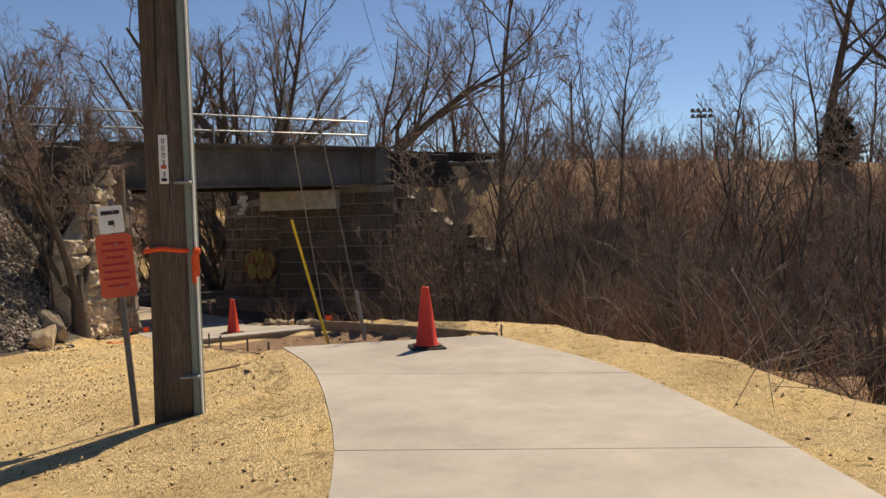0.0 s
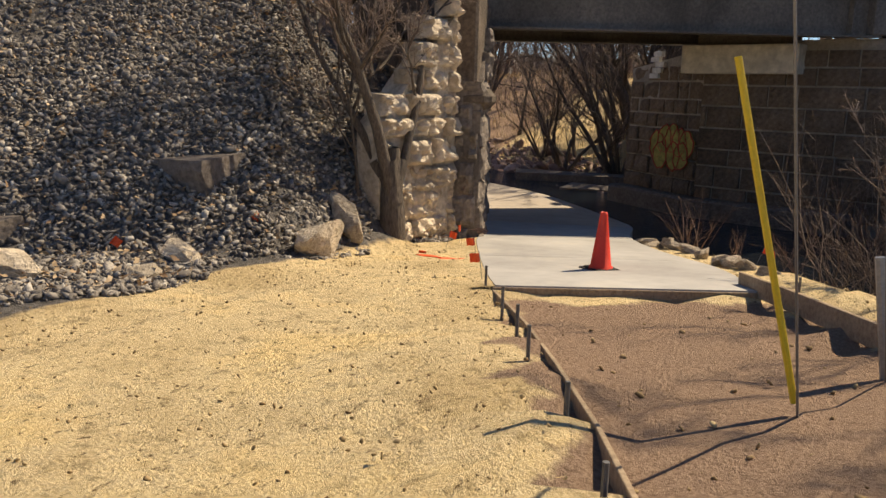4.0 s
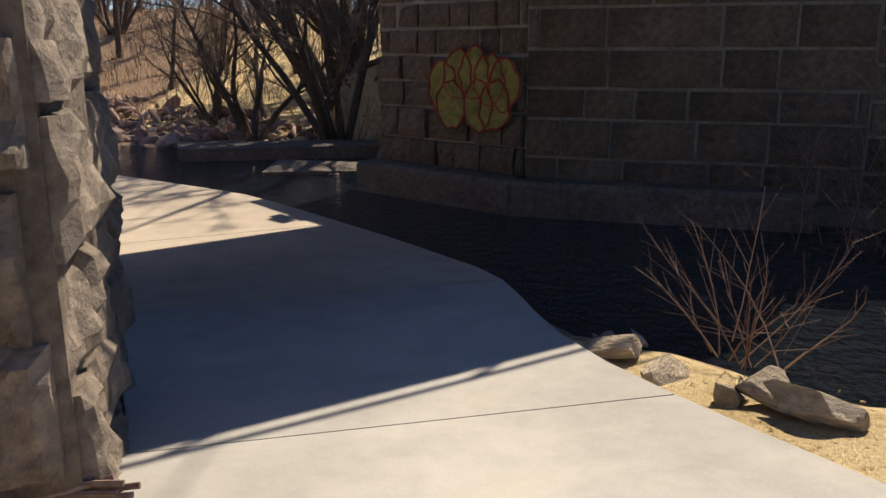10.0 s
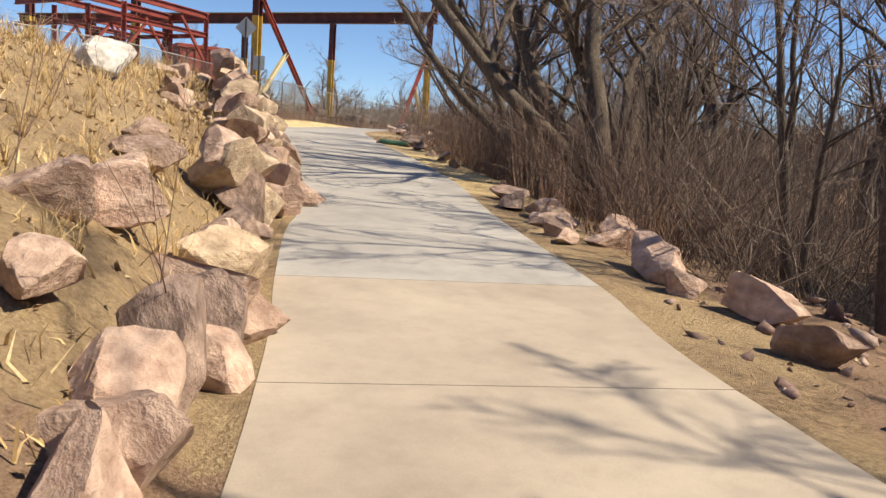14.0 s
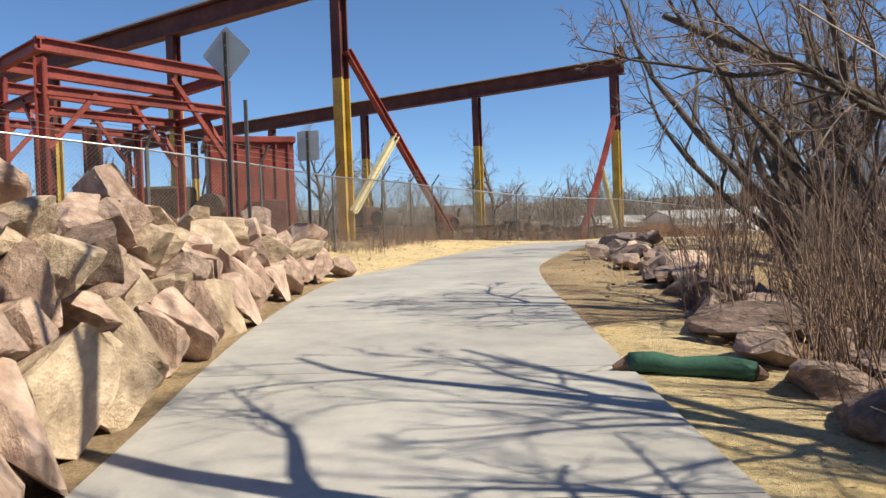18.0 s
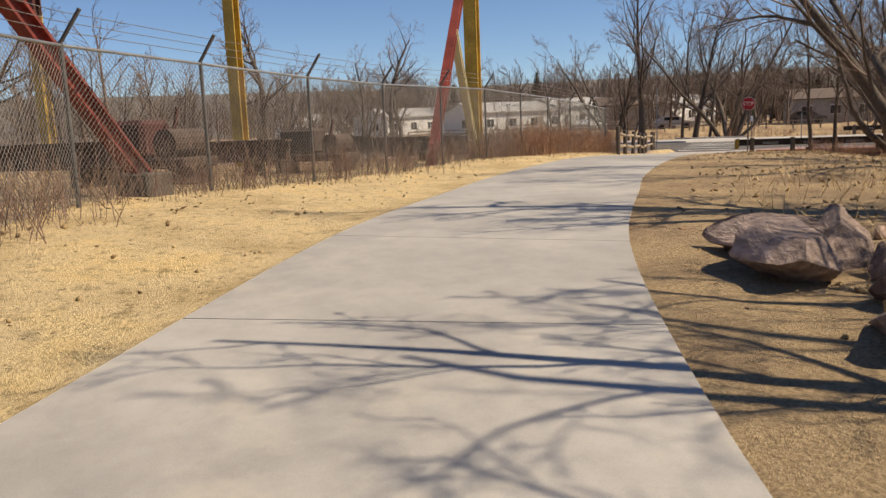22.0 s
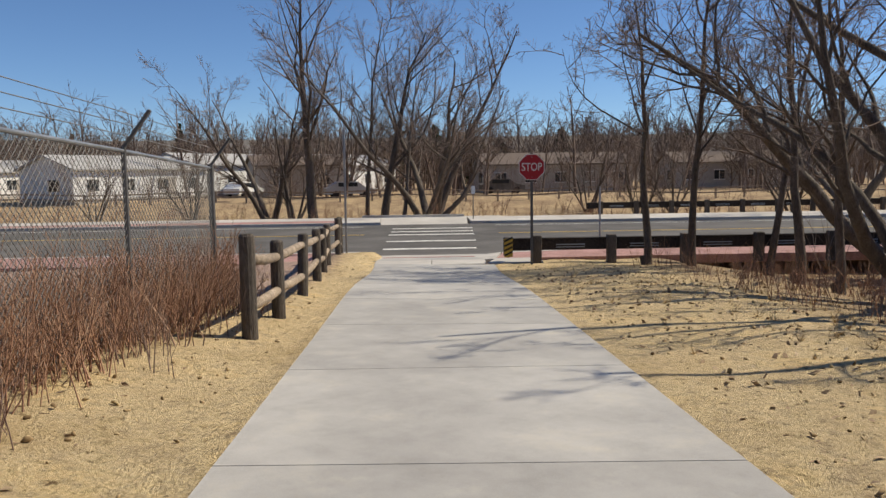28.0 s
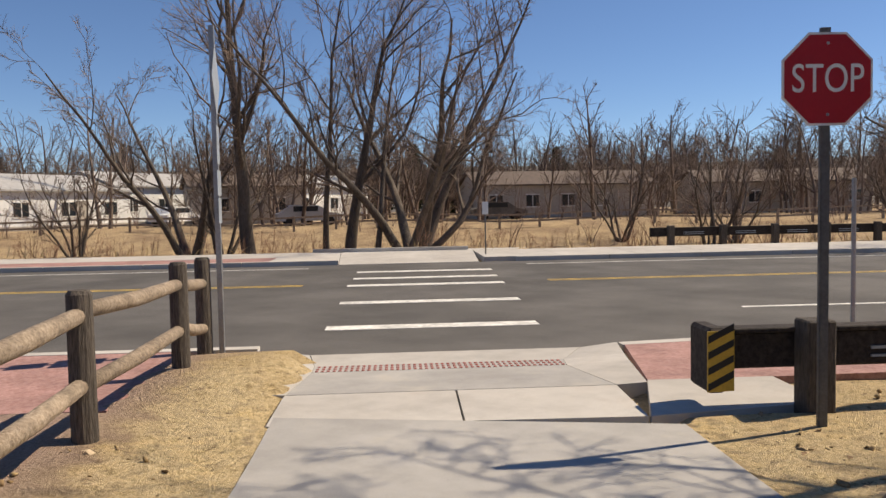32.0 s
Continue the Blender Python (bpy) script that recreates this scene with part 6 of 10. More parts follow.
def scatter(n, xlo, xhi, ylo, yhi, r, keep=None, clear=0.35):
    """Random plan points off the path, with their heights."""
    p = np.stack([r.uniform(xlo, xhi, n), r.uniform(ylo, yhi, n)], 1)
    at, far = nearest(MID_C, p)
    lat = np.abs(((p - MID_C[at]) * MID_N[at]).sum(1))
    ok = (lat > MID_W[at] + clear) | (far > MID_W[at] + 3)
    if keep is not None:
        ok &= keep(p)
    p = p[ok]
    return np.column_stack([p, height(p)])


def lateral(p):
    """Signed distance beyond the path's edge: positive beside the left edge, negative beside the right."""
    at, far = nearest(MID_C, p)
    lat = ((p - MID_C[at]) * MID_N[at]).sum(1)
    return np.sign(lat) * np.maximum(np.abs(lat) - MID_W[at], 0)


def thicket(name, label, pts, tall, rad, mat, seed, per=3, side=4, lean=0.25, ratio=0.45, k=4, clump=0.12, bend=0.10):
    """Bare shrubs: several stems from each base point, with side twigs."""
    r = np.random.default_rng(seed)
    base = np.repeat(pts, per, 0) + np.column_stack([r.normal(0, clump, (len(pts) * per, 2)), np.zeros(len(pts) * per)])
    n = len(base)
    size = np.repeat(r.uniform(0.55, 1.25, len(pts)), per) * r.uniform(0.7, 1.15, n) * tall
    way = np.column_stack([r.normal(0, lean, (n, 2)), np.ones(n)])
    m = Mass()
    p0 = shoots(base - (0, 0, 0.05), way, size, k, bend, 0.02, r)
    q0 = np.full(n, rad) * r.uniform(0.6, 1.3, n)
    tubes(m, p0, q0, q0 * 0.35, 3)
    if side:
        p1, a1, l1 = side_shoots(p0, q0, q0 * 0.35, size, side, ratio, 32, 0.25, 1, 0.16, 0.06, r)
        tubes(m, p1, np.maximum(a1, rad * 0.38), np.maximum(a1 * 0.5, rad * 0.2), 3)
    ob = new(name, m.data(name, mat, False))
    return tagged(ob, label, "shrubs", kind="stuff")


def grass(name, label, pts, tall, wide, mat, seed, lean=0.5, category="grass"):
    """Dry blades: tapered bent strips."""
    r = np.random.default_rng(seed)
    n = len(pts)
    ln = tall * r.uniform(0.4, 1.3, n)
    d0 = unit(np.column_stack([r.normal(0, lean, (n, 2)), np.ones(n)]))
    d1 = unit(d0 + np.column_stack([r.normal(0, lean, (n, 2)), np.full(n, -0.25)]))
    az = r.uniform(0, 6.28, n)
    s = np.stack([np.cos(az), np.sin(az), 0 * az], 1) * (wide * r.uniform(0.6, 1.3, n))[:, None]
    b = pts - (0, 0, 0.02)
    c = b + d0 * (ln * 0.55)[:, None]
    e = c + d1 * (ln * 0.45)[:, None]
    v = np.stack([b - s, b + s, c + s * 0.7, c - s * 0.7, e + s * 0.1, e - s * 0.1], 1).reshape(-1, 3)
    i = (np.arange(n) * 6)[:, None]
    q = np.concatenate([i + np.array([[0, 1, 2, 3]]), i + np.array([[3, 2, 4, 5]])])
    m = Mass()
    m.put(v, q)
    return tagged(new(name, m.data(name, mat, False)), label, category, kind="stuff")


def lump_shapes(detail, count, seed0):
    out = []
    for k in range(count):
        rm = rock_mesh(seed0 + k, (1, 1, 1), detail=detail, rough=0.6, cuts=13)
        v = np.array([p.co[:] for p in rm.vertices])
        f = np.array([list(p.vertices) for p in rm.polygons])
        bpy.data.meshes.remove(rm)
        out.append((v, f))
    return out


def rubble(name, label, pts, lo, hi, mat, seed, detail=1, flat=0.65, category="stones", sink=0.15, power=2.0):
    """Many loose stones in one mesh."""
    shapes = lump_shapes(detail, 6, seed * 10)
    r = np.random.default_rng(seed)
    n = len(pts)
    size = lo + (hi - lo) * r.uniform(0, 1, n) ** power
    vs, fs, off = [], [], 0
    pick = r.integers(0, 6, n)
    for k, (v, f) in enumerate(shapes):
        sel = np.where(pick == k)[0]
        if not len(sel):
            continue
        q = r.normal(size=(len(sel), 4)) * (0.35, 0.35, 1, 1)
        q /= np.linalg.norm(q, axis=1)[:, None]
        x, y, z, w = q.T
        m = np.stack([np.stack([1 - 2 * (y * y + z * z), 2 * (x * y - z * w), 2 * (x * z + y * w)], -1), np.stack([2 * (x * y + z * w), 1 - 2 * (x * x + z * z), 2 * (y * z - x * w)], -1), np.stack([2 * (x * z - y * w), 2 * (y * z + x * w), 1 - 2 * (x * x + y * y)], -1)], 1)
        sc = np.stack([r.uniform(0.8, 1.4, len(sel)), r.uniform(0.7, 1.1, len(sel)), r.uniform(0.6, 1.0, len(sel)) * flat], 1)
        w_ = np.einsum("nij,nvj->nvi", m, v[None] * sc[:, None]) * size[sel][:, None, None] + pts[sel][:, None] + np.array([0, 0, 1.0]) * (size[sel] * (0.5 * flat - sink))[:, None, None]
        vs.append(w_.reshape(-1, 3))
        fs.append((f[None] + (np.arange(len(sel)) * len(v))[:, None, None]).reshape(-1, 3) + off)
        off += len(sel) * len(v)
    v, f = np.concatenate(vs), np.concatenate(fs)
    me = bpy.data.meshes.new(name)
    me.vertices.add(len(v))
    me.vertices.foreach_set("co", v.astype(np.float32).ravel())
    me.loops.add(f.size)
    me.loops.foreach_set("vertex_index", f.astype(np.int32).ravel())
    me.polygons.add(len(f))
    me.polygons.foreach_set("loop_start", np.arange(0, f.size, 3, dtype=np.int32))
    me.materials.append(mat)
    me.update(calc_edges=True)
    return tagged(new(name, me), label, category, kind="stuff")


ROCKS = {}


def rock(x, y, size, mat, label, seed, turn=None, z=None, name="boulder", group="", sink=0.2, tilt=(0, 0)):
    """One boulder resting in the ground; size: length, width, height."""
    key = (seed % 9, mat.name)
    if key not in ROCKS:
        ROCKS[key] = rock_mesh(300 + seed % 9, (1, 1, 1), detail=4, rough=0.45, cuts=13)
        ROCKS[key].materials.append(mat)
    ob = new(name, ROCKS[key])
    zz = z_at(x, y) if z is None else z
    ob.matrix_basis = Matrix.Translation((x, y, zz + size[2] * (0.5 - sink))) @ Matrix.Rotation(radians(seed * 137.5 if turn is None else turn), 4, "Z") @ Matrix.Rotation(radians(tilt[0]), 4, "X") @ Matrix.Rotation(radians(tilt[1]), 4, "Y") @ Matrix.Diagonal((*size, 1))
    return tagged(ob, label, "boulder", group)


# ---- start: pole, signs, cones, form boards, flags ----
def up_tube(p, q, r, n=10):
    return Build().tube([p, q], r, n)


pole = thing("utility_pole", "brown wooden utility pole with a metal guard and orange tape", "utility pole", (-2.42, 7.07, -0.86))
zs_ = np.linspace(0, 10.5, 22)
bp = Build().tube([(0.015 * math.sin(z * 0.8), 0.012 * math.cos(z * 1.1), z) for z in zs_], 0.195 - 0.006 * zs_, 20)
part("shaft", bp, M_POLE, pole, smooth=True)
for k in range(14):
    a0_ = k * 2.399
    h0_ = 0.3 + (k * 1.37) % 6.0
    part("crack", Build().bar((0.19 * math.cos(a0_), 0.19 * math.sin(a0_), h0_), (0.186 * math.cos(a0_ + 0.05), 0.186 * math.sin(a0_ + 0.05), h0_ + 1.1), 0.012, 0.012), M_BLACK, pole, "dark drying crack")
M_GUARD = plain("grey_green_guard", (0.23, 0.27, 0.235), 0.5, 0.2, wear=0.12)
gb = Build()
gb.box((0.205, -0.02, 4.2), (0.10, 0.13, 8.2), None, 0.03)
part("cable_guard", gb, M_GUARD, pole, "grey-green metal cable guard")
part("guard_flange", Build().box((0.257, -0.075, 4.2), (0.014, 0.022, 8.2)), M_WHITE, pole, "pale flange edge")
for k in range(5):
    part("guard_strap", Build().box((0.14, -0.08, 0.5 + 1.7 * k), (0.24, 0.16, 0.03), None, 0.01), M_GALV, pole)
bt = Build()
ring = [(0.202 * math.cos(a), 0.202 * math.sin(a), 1.62 + 0.012 * math.sin(3 * a)) for a in np.linspace(0, 2 * math.pi, 22)]
bt.tube([(x * 1.02, y * 1.02, z) for x, y, z in ring], 0.02, 5, False)
part("tape", bt, M_ORANGE, pole, "orange flagging tape")
part("tape_knot", Build().box((0.27, -0.1, 1.60), (0.07, 0.05, 0.07), rot(0.4), 0.02).box((0.27, -0.12, 1.48), (0.05, 0.012, 0.2), rot(0.5)).box((0.245, -0.12, 1.44), (0.035, 0.012, 0.24), rot(-0.4)), M_ORANGE, pole)
tag = part("number_tag", Build().box((0.05, -0.198, 2.40), (0.075, 0.012, 0.42), rot(0.22), 0.004), M_WHITE, pole, "white number strip")


def lettering(text, size, mat, at, turn_x=90.0, turn_z=0.0, name="lettering", parent=None, deep=0.002, spread=1.0):
    """Raised characters of the built-in font, as a mesh."""
    cu = bpy.data.curves.new(name, "FONT")
    cu.body, cu.size, cu.extrude, cu.align_x, cu.align_y = text, size, deep, "CENTER", "CENTER"
    cu.space_character = spread
    tmp = new("tmp_text", cu)
    deps = bpy.context.evaluated_depsgraph_get()
    me_ = bpy.data.meshes.new_from_object(tmp.evaluated_get(deps))
    bpy.data.objects.remove(tmp)
    me_.materials.clear()
    me_.materials.append(mat)
    ob = new(name, me_)
    ob.parent = parent
    ob.matrix_basis = pose(*at, turn_x, 0, turn_z)
    return ob


for k, ch in enumerate("0003"):
    lettering(ch, 0.06, M_BLACK, (0.052, -0.2075, 2.555 - 0.062 * k), 90, 12, "numeral", pole)
part("tag_mark", Build().box((0.052, -0.207, 2.335), (0.045, 0.006, 0.03), rot(0.22)), M_SIGN_O, pole)
lettering("3", 0.06, M_BLACK, (0.052, -0.2075, 2.27), 90, 12, "numeral", pole)
part("tag_mark", Build().box((0.052, -0.207, 2.225), (0.045, 0.006, 0.028), rot(0.22), 0.002), M_BLACK, pole, "black oval mark")
# guy wires to the two anchors
GUY_TOP = (-2.35, 7.2, 9.2)
for k, (foot, tip) in enumerate([((-1.74, 11.93, -1.0), (-2.22, 11.81, 0.98)), ((-1.31, 13.13, -1.15), (-1.45, 13.11, -0.22))]):
    g_ = thing("guy_wire", "thin steel guy wire anchored in the dirt pit", "guy wire", group="guy wires")
    f, t_ = np.array(foot), np.array(tip)
    part("wire", Build().tube([f, np.array(GUY_TOP)], 0.008, 5), M_WIRE, g_)
    if k == 0:
        part("marker", Build().tube([f + (t_ - f) * 0.06, t_], 0.02, 10), M_YELLOW, g_, "yellow plastic guy marker")
    else:
        part("anchor_rod", Build().tube([f, t_], 0.032, 8), M_GALV, g_, "dull grey anchor rod")
ow_ = thing("overhead_wire", "thin dark overhead wires leading off from the pole", "wire")
for k in range(2):
    part("wire", Build().tube([np.array((-2.42 + 0.3 * k, 7.1, 9.3)) + (np.array((-9.0 + 5 * k, 62, 11.0)) - np.array((-2.42, 7.1, 9.3))) * u + np.array((0, 0, -1.6 * u * (1 - u) * 4 * 0.4)) for u in np.linspace(0, 1, 14)], 0.011, 4), M_BLACK, ow_)

sg = thing("warning_sign", "orange warning sign below a small white sign on a leaning post", "sign", (-2.77, 7.07, -0.86))
part("post", Build().bar((0.0, 0, -0.1), (-0.16, 0.02, 2.08), 0.05, 0.03, 0.004), M_POST, sg, "rusty steel channel post")


def plate(w, h, corner, n=5):
    out = []
    for cx_, cz_, a0 in ((w / 2 - corner, h / 2 - corner, 0), (-w / 2 + corner, h / 2 - corner, 90), (-w / 2 + corner, -h / 2 + corner, 180), (w / 2 - corner, -h / 2 + corner, 270)):
        for k in range(n):
            a = math.radians(a0 + 90 * k / (n - 1))
            out.append((cx_ + corner * math.cos(a), cz_ + corner * math.sin(a)))
    return out


def flat_plate(w, h, corner, thick=0.006):
    """A thin upright plate facing -y."""
    b = Build()
    ring_ = plate(w, h, corner)
    n = len(ring_)
    b.add([(x, -thick / 2, z) for x, z in ring_] + [(x, thick / 2, z) for x, z in ring_], [tuple(range(n)), tuple(range(n, 2 * n))[::-1]] + [(i, n + i, n + (i + 1) % n, (i + 1) % n) for i in range(n)])
    return b


sp = part("orange_plate", flat_plate(0.31, 0.56, 0.04), M_SIGN_O, sg, "faded orange plate with dark print bars")
sp.matrix_basis = pose(-0.115, -0.03, 1.49, 0, -4, 6)
for k, w_ in enumerate((0.2, 0.22, 0.16, 0.23, 0.21, 0.24, 0.18)):
    bb_ = part("print_bar", Build().box((0, -0.005, 0.2 - 0.062 * k), (w_, 0.004, 0.022)), M_SIGN_R, sp)
sp = part("white_plate", flat_plate(0.21, 0.24, 0.015), M_WHITE, sg, "white plate with black print bars")
sp.matrix_basis = pose(-0.145, -0.03, 1.9, 0, -4, 6)
part("print_bar", Build().box((0, -0.005, 0.06), (0.16, 0.004, 0.035)), M_BLACK, sp)
part("print_bar", Build().box((0, -0.005, -0.03), (0.05, 0.004, 0.04)), M_BLACK, sp)
for z_ in (1.3, 1.68, 1.84, 1.97):
    part("bolt", Build().box((-0.065 * z_ + 0.005, -0.045, z_), (0.018, 0.014, 0.018), None, 0.004), M_GALV, sg)


def cone(x, y, z, turn, lean=0.0):
    c = thing("traffic_cone", "red-orange plastic traffic cone with a black rubber base", "traffic cone", (x, y, z), turn, group="traffic cones")
    c.matrix_basis = c.matrix_basis @ Matrix.Rotation(radians(lean), 4, "Y")
    b = Build()
    prof = [(0.155, 0.03), (0.15, 0.06), (0.128, 0.075), (0.048, 0.70), (0.044, 0.73), (0.036, 0.74), (0.03, 0.70)]
    n = 28
    b.add([(r_ * math.cos(2 * math.pi * k / n), r_ * math.sin(2 * math.pi * k / n), z_) for r_, z_ in prof for k in range(n)], [(i * n + k, i * n + (k + 1) % n, (i + 1) * n + (k + 1) % n, (i + 1) * n + k) for i in range(len(prof) - 1) for k in range(n)])
    part("shell", b, M_CONE, c, smooth=True)
    bb = Build()
    bb.box((0, 0, 0.02), (0.40, 0.40, 0.034), None, 0.012)
    bb.box((0, 0, 0.045), (0.31, 0.31, 0.02), None, 0.01)
    part("base", bb, M_RUBBER, c, "black rubber base")
    for sx in (-1, 1):
        part("base_foot", Build().box((sx * 0.15, 0, 0.008), (0.06, 0.3, 0.02), None, 0.005), M_RUBBER, c)
    return c


cone(-0.22, 9.37, -0.585, 12)
cone(-4.44, 16.66, -1.385, 50)
cone(-13.2, 12.2, z_at(-13.2, 12.2), 20, 14)


def boards(pts, zs, tall, thick, owner):
    for k in range(len(pts) - 1):
        part("board", Build().bar((*pts[k], zs[k]), (*pts[k + 1], zs[k + 1]), thick, tall, 0.004), M_BOARD, owner)


form = thing("form_boards", "wooden concrete form boards staked round the dirt pit", "form boards")
boards([(-2.06, 9.95), (-2.55, 10.9), (-3.2, 12.0), (-3.9, 13.1), (-4.82, 14.42)], [-0.77, -0.89, -1.01, -1.12, -1.27], 0.12, 0.03, form)
boards([(0.68, 10.4), (-0.55, 12.5), (-1.5, 14.1), (-2.2, 15.35), (-2.75, 16.3)], [-0.67, -0.84, -0.98, -1.1, -1.2], 0.2, 0.045, form)
boards([(-4.86, 14.47), (-2.5, 15.82)], [-1.26, -1.26], 0.13, 0.02, form)
for x_, y_, z_ in [(-2.22, 9.95, -0.7), (-2.72, 10.9, -0.8), (-3.4, 12.0, -0.9), (-3.75, 12.6, -0.95), (-4.2, 13.3, -1.02), (-4.95, 14.5, -1.16), (0.75, 10.55, -0.66), (-0.35, 12.6, -0.84), (-1.3, 14.2, -0.98), (-2.1, 15.6, -1.1)]:
    part("stake", Build().tube([(x_, y_, z_ - 0.35), (x_, y_, z_ + 0.17)], 0.014, 6), M_POST, form, "rusty steel stake")
solid("stake_board", Build().bar((-1.9, 9.6, -0.655), (-3.3, 8.9, -0.79), 0.05, 0.02), M_BOARD, "thin weathered lath lying on the straw", "lath")


def flag(x, y, lean, turn, z=None):
    f = thing("marker_flag", "small orange vinyl flag on a thin wire", "marker flag", (x, y, z_at(x, y) if z is None else z), turn, group="marker flags")
    f.matrix_basis = f.matrix_basis @ Matrix.Rotation(radians(lean), 4, "Y")
    part("wire", Build().tube([(0, 0, -0.1), (0, 0, 0.34)], 0.003, 4), M_WIRE, f)
    b = Build()
    vs = [(0.11 * i / 4, 0.018 * math.sin(i * 1.5), 0.22 + 0.1 * j) for i in range(5) for j in range(2)]
    b.add(vs + [(x_, y_ + 0.003, z_) for x_, y_, z_ in vs], [(2 * i, 2 * i + 2, 2 * i + 3, 2 * i + 1) for i in range(4)] + [(10 + 2 * i, 10 + 2 * i + 1, 10 + 2 * i + 3, 10 + 2 * i + 2) for i in range(4)] + [(0, 1, 11, 10), (8, 18, 19, 9)])
    part("pennant", b, M_ORANGE, f)


for x_, y_, l_, t_ in [(-7.05, 17.4, 12, 20), (-6.2, 16.75, 8, 200), (-5.25, 15.02, 8, 200), (-8.4, 14.6, 50, 80), (-7.35, 18.4, 14, 120), (-2.75, 19.6, 10, 150), (-3.1, 20.1, 20, 30), (-9.3, 13.2, 40, 60)]:
    flag(x_, y_, l_, t_)
bo = Build()
r_ = np.random.default_rng(41)
for x_, y_, w_ in [(-6.5, 16.62, 0.2), (-6.85, 16.6, 0.17), (-7.2, 17.0, 0.05), (-6.35, 16.75, 0.1)]:
    n = 14
    ring = [(x_ + w_ * (1 + 0.4 * math.sin(5 * k)) * math.cos(2 * math.pi * k / n), y_ + 0.35 * w_ * (1 + 0.4 * math.cos(7 * k)) * math.sin(2 * math.pi * k / n)) for k in range(n)]
    zz = z_at(x_, y_) + 0.004
    bo.sheet(ring, zz - 0.03, zz + 0.008)
solid("paint_mark", bo, M_ORANGE, "orange survey paint sprayed on the straw", "paint mark", kind="structure")

# rubble slope, cut blocks, boulders, straw clods
r_ = np.random.default_rng(51)


def slope_only(p):
    a, b = along_cut(p)
    return (p[:, 0] < -7.75 + 0.35 * np.sin(p[:, 1] * 2.1)) & (b < 1.2) & (a < -9.6)


rubble("rubble", "loose grey rubble covering the railway bank", scatter(32000, -20, -7.6, 8, 24, r_, slope_only), 0.04, 0.145, M_RUBBLE, 52, detail=0)
rubble("rubble", "small dark broken stones at the foot of the railway bank", scatter(20000, -12.5, -7.6, 10, 18.5, r_, slope_only), 0.03, 0.12, M_RUBBLE, 59, detail=0)
rubble("rubble", "larger grey stones lying in the rubble", scatter(60, -17, -7.7, 10, 22, r_, slope_only), 0.14, 0.27, M_RUBBLE, 53)
grass("leaf_litter", "curled dead leaves lying among the rubble", scatter(5000, -16, -7.6, 9, 22, r_, slope_only) + (0, 0, 0.1), 0.10, 0.03, M_LEAF, 54, 1.8, "leaves")
for k, (x_, y_, s_, t_) in enumerate([(-9.85, 14.95, (1.7, 0.8, 0.52), 2), (-11.9, 14.6, (1.6, 0.8, 0.6), -6), (-10.9, 12.6, (1.2, 0.7, 0.5), 10)]):
    b = stone_block_mesh(400 + k, s_[0], s_[2], s_[1], 0.08)
    b.materials.append(M_CUT)
    ob = new("stone_block", b)
    ob.matrix_basis = pose(x_, y_, min(z_at(x_, y_) - 0.25, -0.45 + 0.3 * k), 4, -2, t_)
    tagged(ob, "large squared old stone block sunk in rubble", "stone block", "old stone blocks")
for k, (x_, y_, s_) in enumerate([(-7.85, 15.4, (0.85, 0.65, 0.7)), (-8.1, 16.35, (0.7, 0.5, 0.7)), (-8.35, 13.6, (0.6, 0.5, 0.4)), (-9.2, 12.2, (0.8, 0.6, 0.5)), (-8.1, 12.9, (0.45, 0.35, 0.3))]):
    rock(x_, y_, s_, M_SAND, "pale tan boulder at the foot of the rubble slope", k + 3, group="boulders at the rubble foot", z=min(z_at(x_, y_), -1.2) if k < 2 else None, sink=0.28)
tree("gnarled", -7.98, 17.35, 1.0, 0, z=-1.25)
tree("sapling", -8.35, 17.1, 0.8, 90, z=-1.0)


def straw_only(p):
    return (lateral(p) > 0.05) & (p[:, 0] > -8.2) & (p[:, 1] < 19.5)


rubble("straw_clod", "small clods of soil and mulch on the straw", scatter(9000, -9, -0.2, 1.0, 19.5, r_, straw_only, 0.05), 0.006, 0.04, M_CLOD, 55, detail=0, power=3.0, category="clods")
rubble("straw_clod", "crumbs of mulch on the straw verge", scatter(4000, -6.5, 5, 1.0, 21, r_, lambda p: (lateral(p) < -0.05) & (lateral(p) > -1.4), 0.05), 0.006, 0.045, M_CLOD, 56, detail=0, power=3.0, category="clods")
grass("straw", "loose straw blades strewn beside the path", scatter(9000, -9, 4, 1.5, 20, r_, lambda p: ((lateral(p) > 0) & (p[:, 0] > -8.0)) | ((lateral(p) < 0) & (lateral(p) > -1.5)), 0.02), 0.07, 0.006, M_BLADE, 57, 2.2, "straw")
rubble("pit_clod", "clods and pebbles in the bare dirt pit", scatter(420, -5, 0.6, 10, 15.2, r_, lambda p: (np.abs(lateral(p)) < 0.01), -9), 0.012, 0.06, M_CLOD, 58, detail=1, power=3.0, category="clods")

# rocks along the creek side of the second slab, twig bush, bundle of sticks
for k, (x_, y_) in enumerate([(-2.6, 17.55), (-2.95, 18.1), (-3.35, 18.65), (-3.75, 19.25), (-4.05, 19.9), (-4.4, 20.35), (-4.75, 20.8), (-4.95, 21.3), (-5.25, 21.75), (-3.2, 18.4), (-4.6, 20.6)]):
    rock(x_, y_, (0.35 + 0.13 * (k % 3), 0.27, 0.2 + 0.04 * (k % 2)), M_SAND, "flat tan rock edging the path above the creek", k, group="rocks edging the path")
thicket("twig_bush", "bare twig bush at the creek's edge", np.array([[-4.35, 21.6, -1.85], [-4.5, 21.75, -1.9], [-3.6, 21.2, -1.9], [-2.6, 20.4, -1.9]]), 0.95, 0.007, M_STEM, 61, per=8, side=6, lean=0.5)
bs = Build()
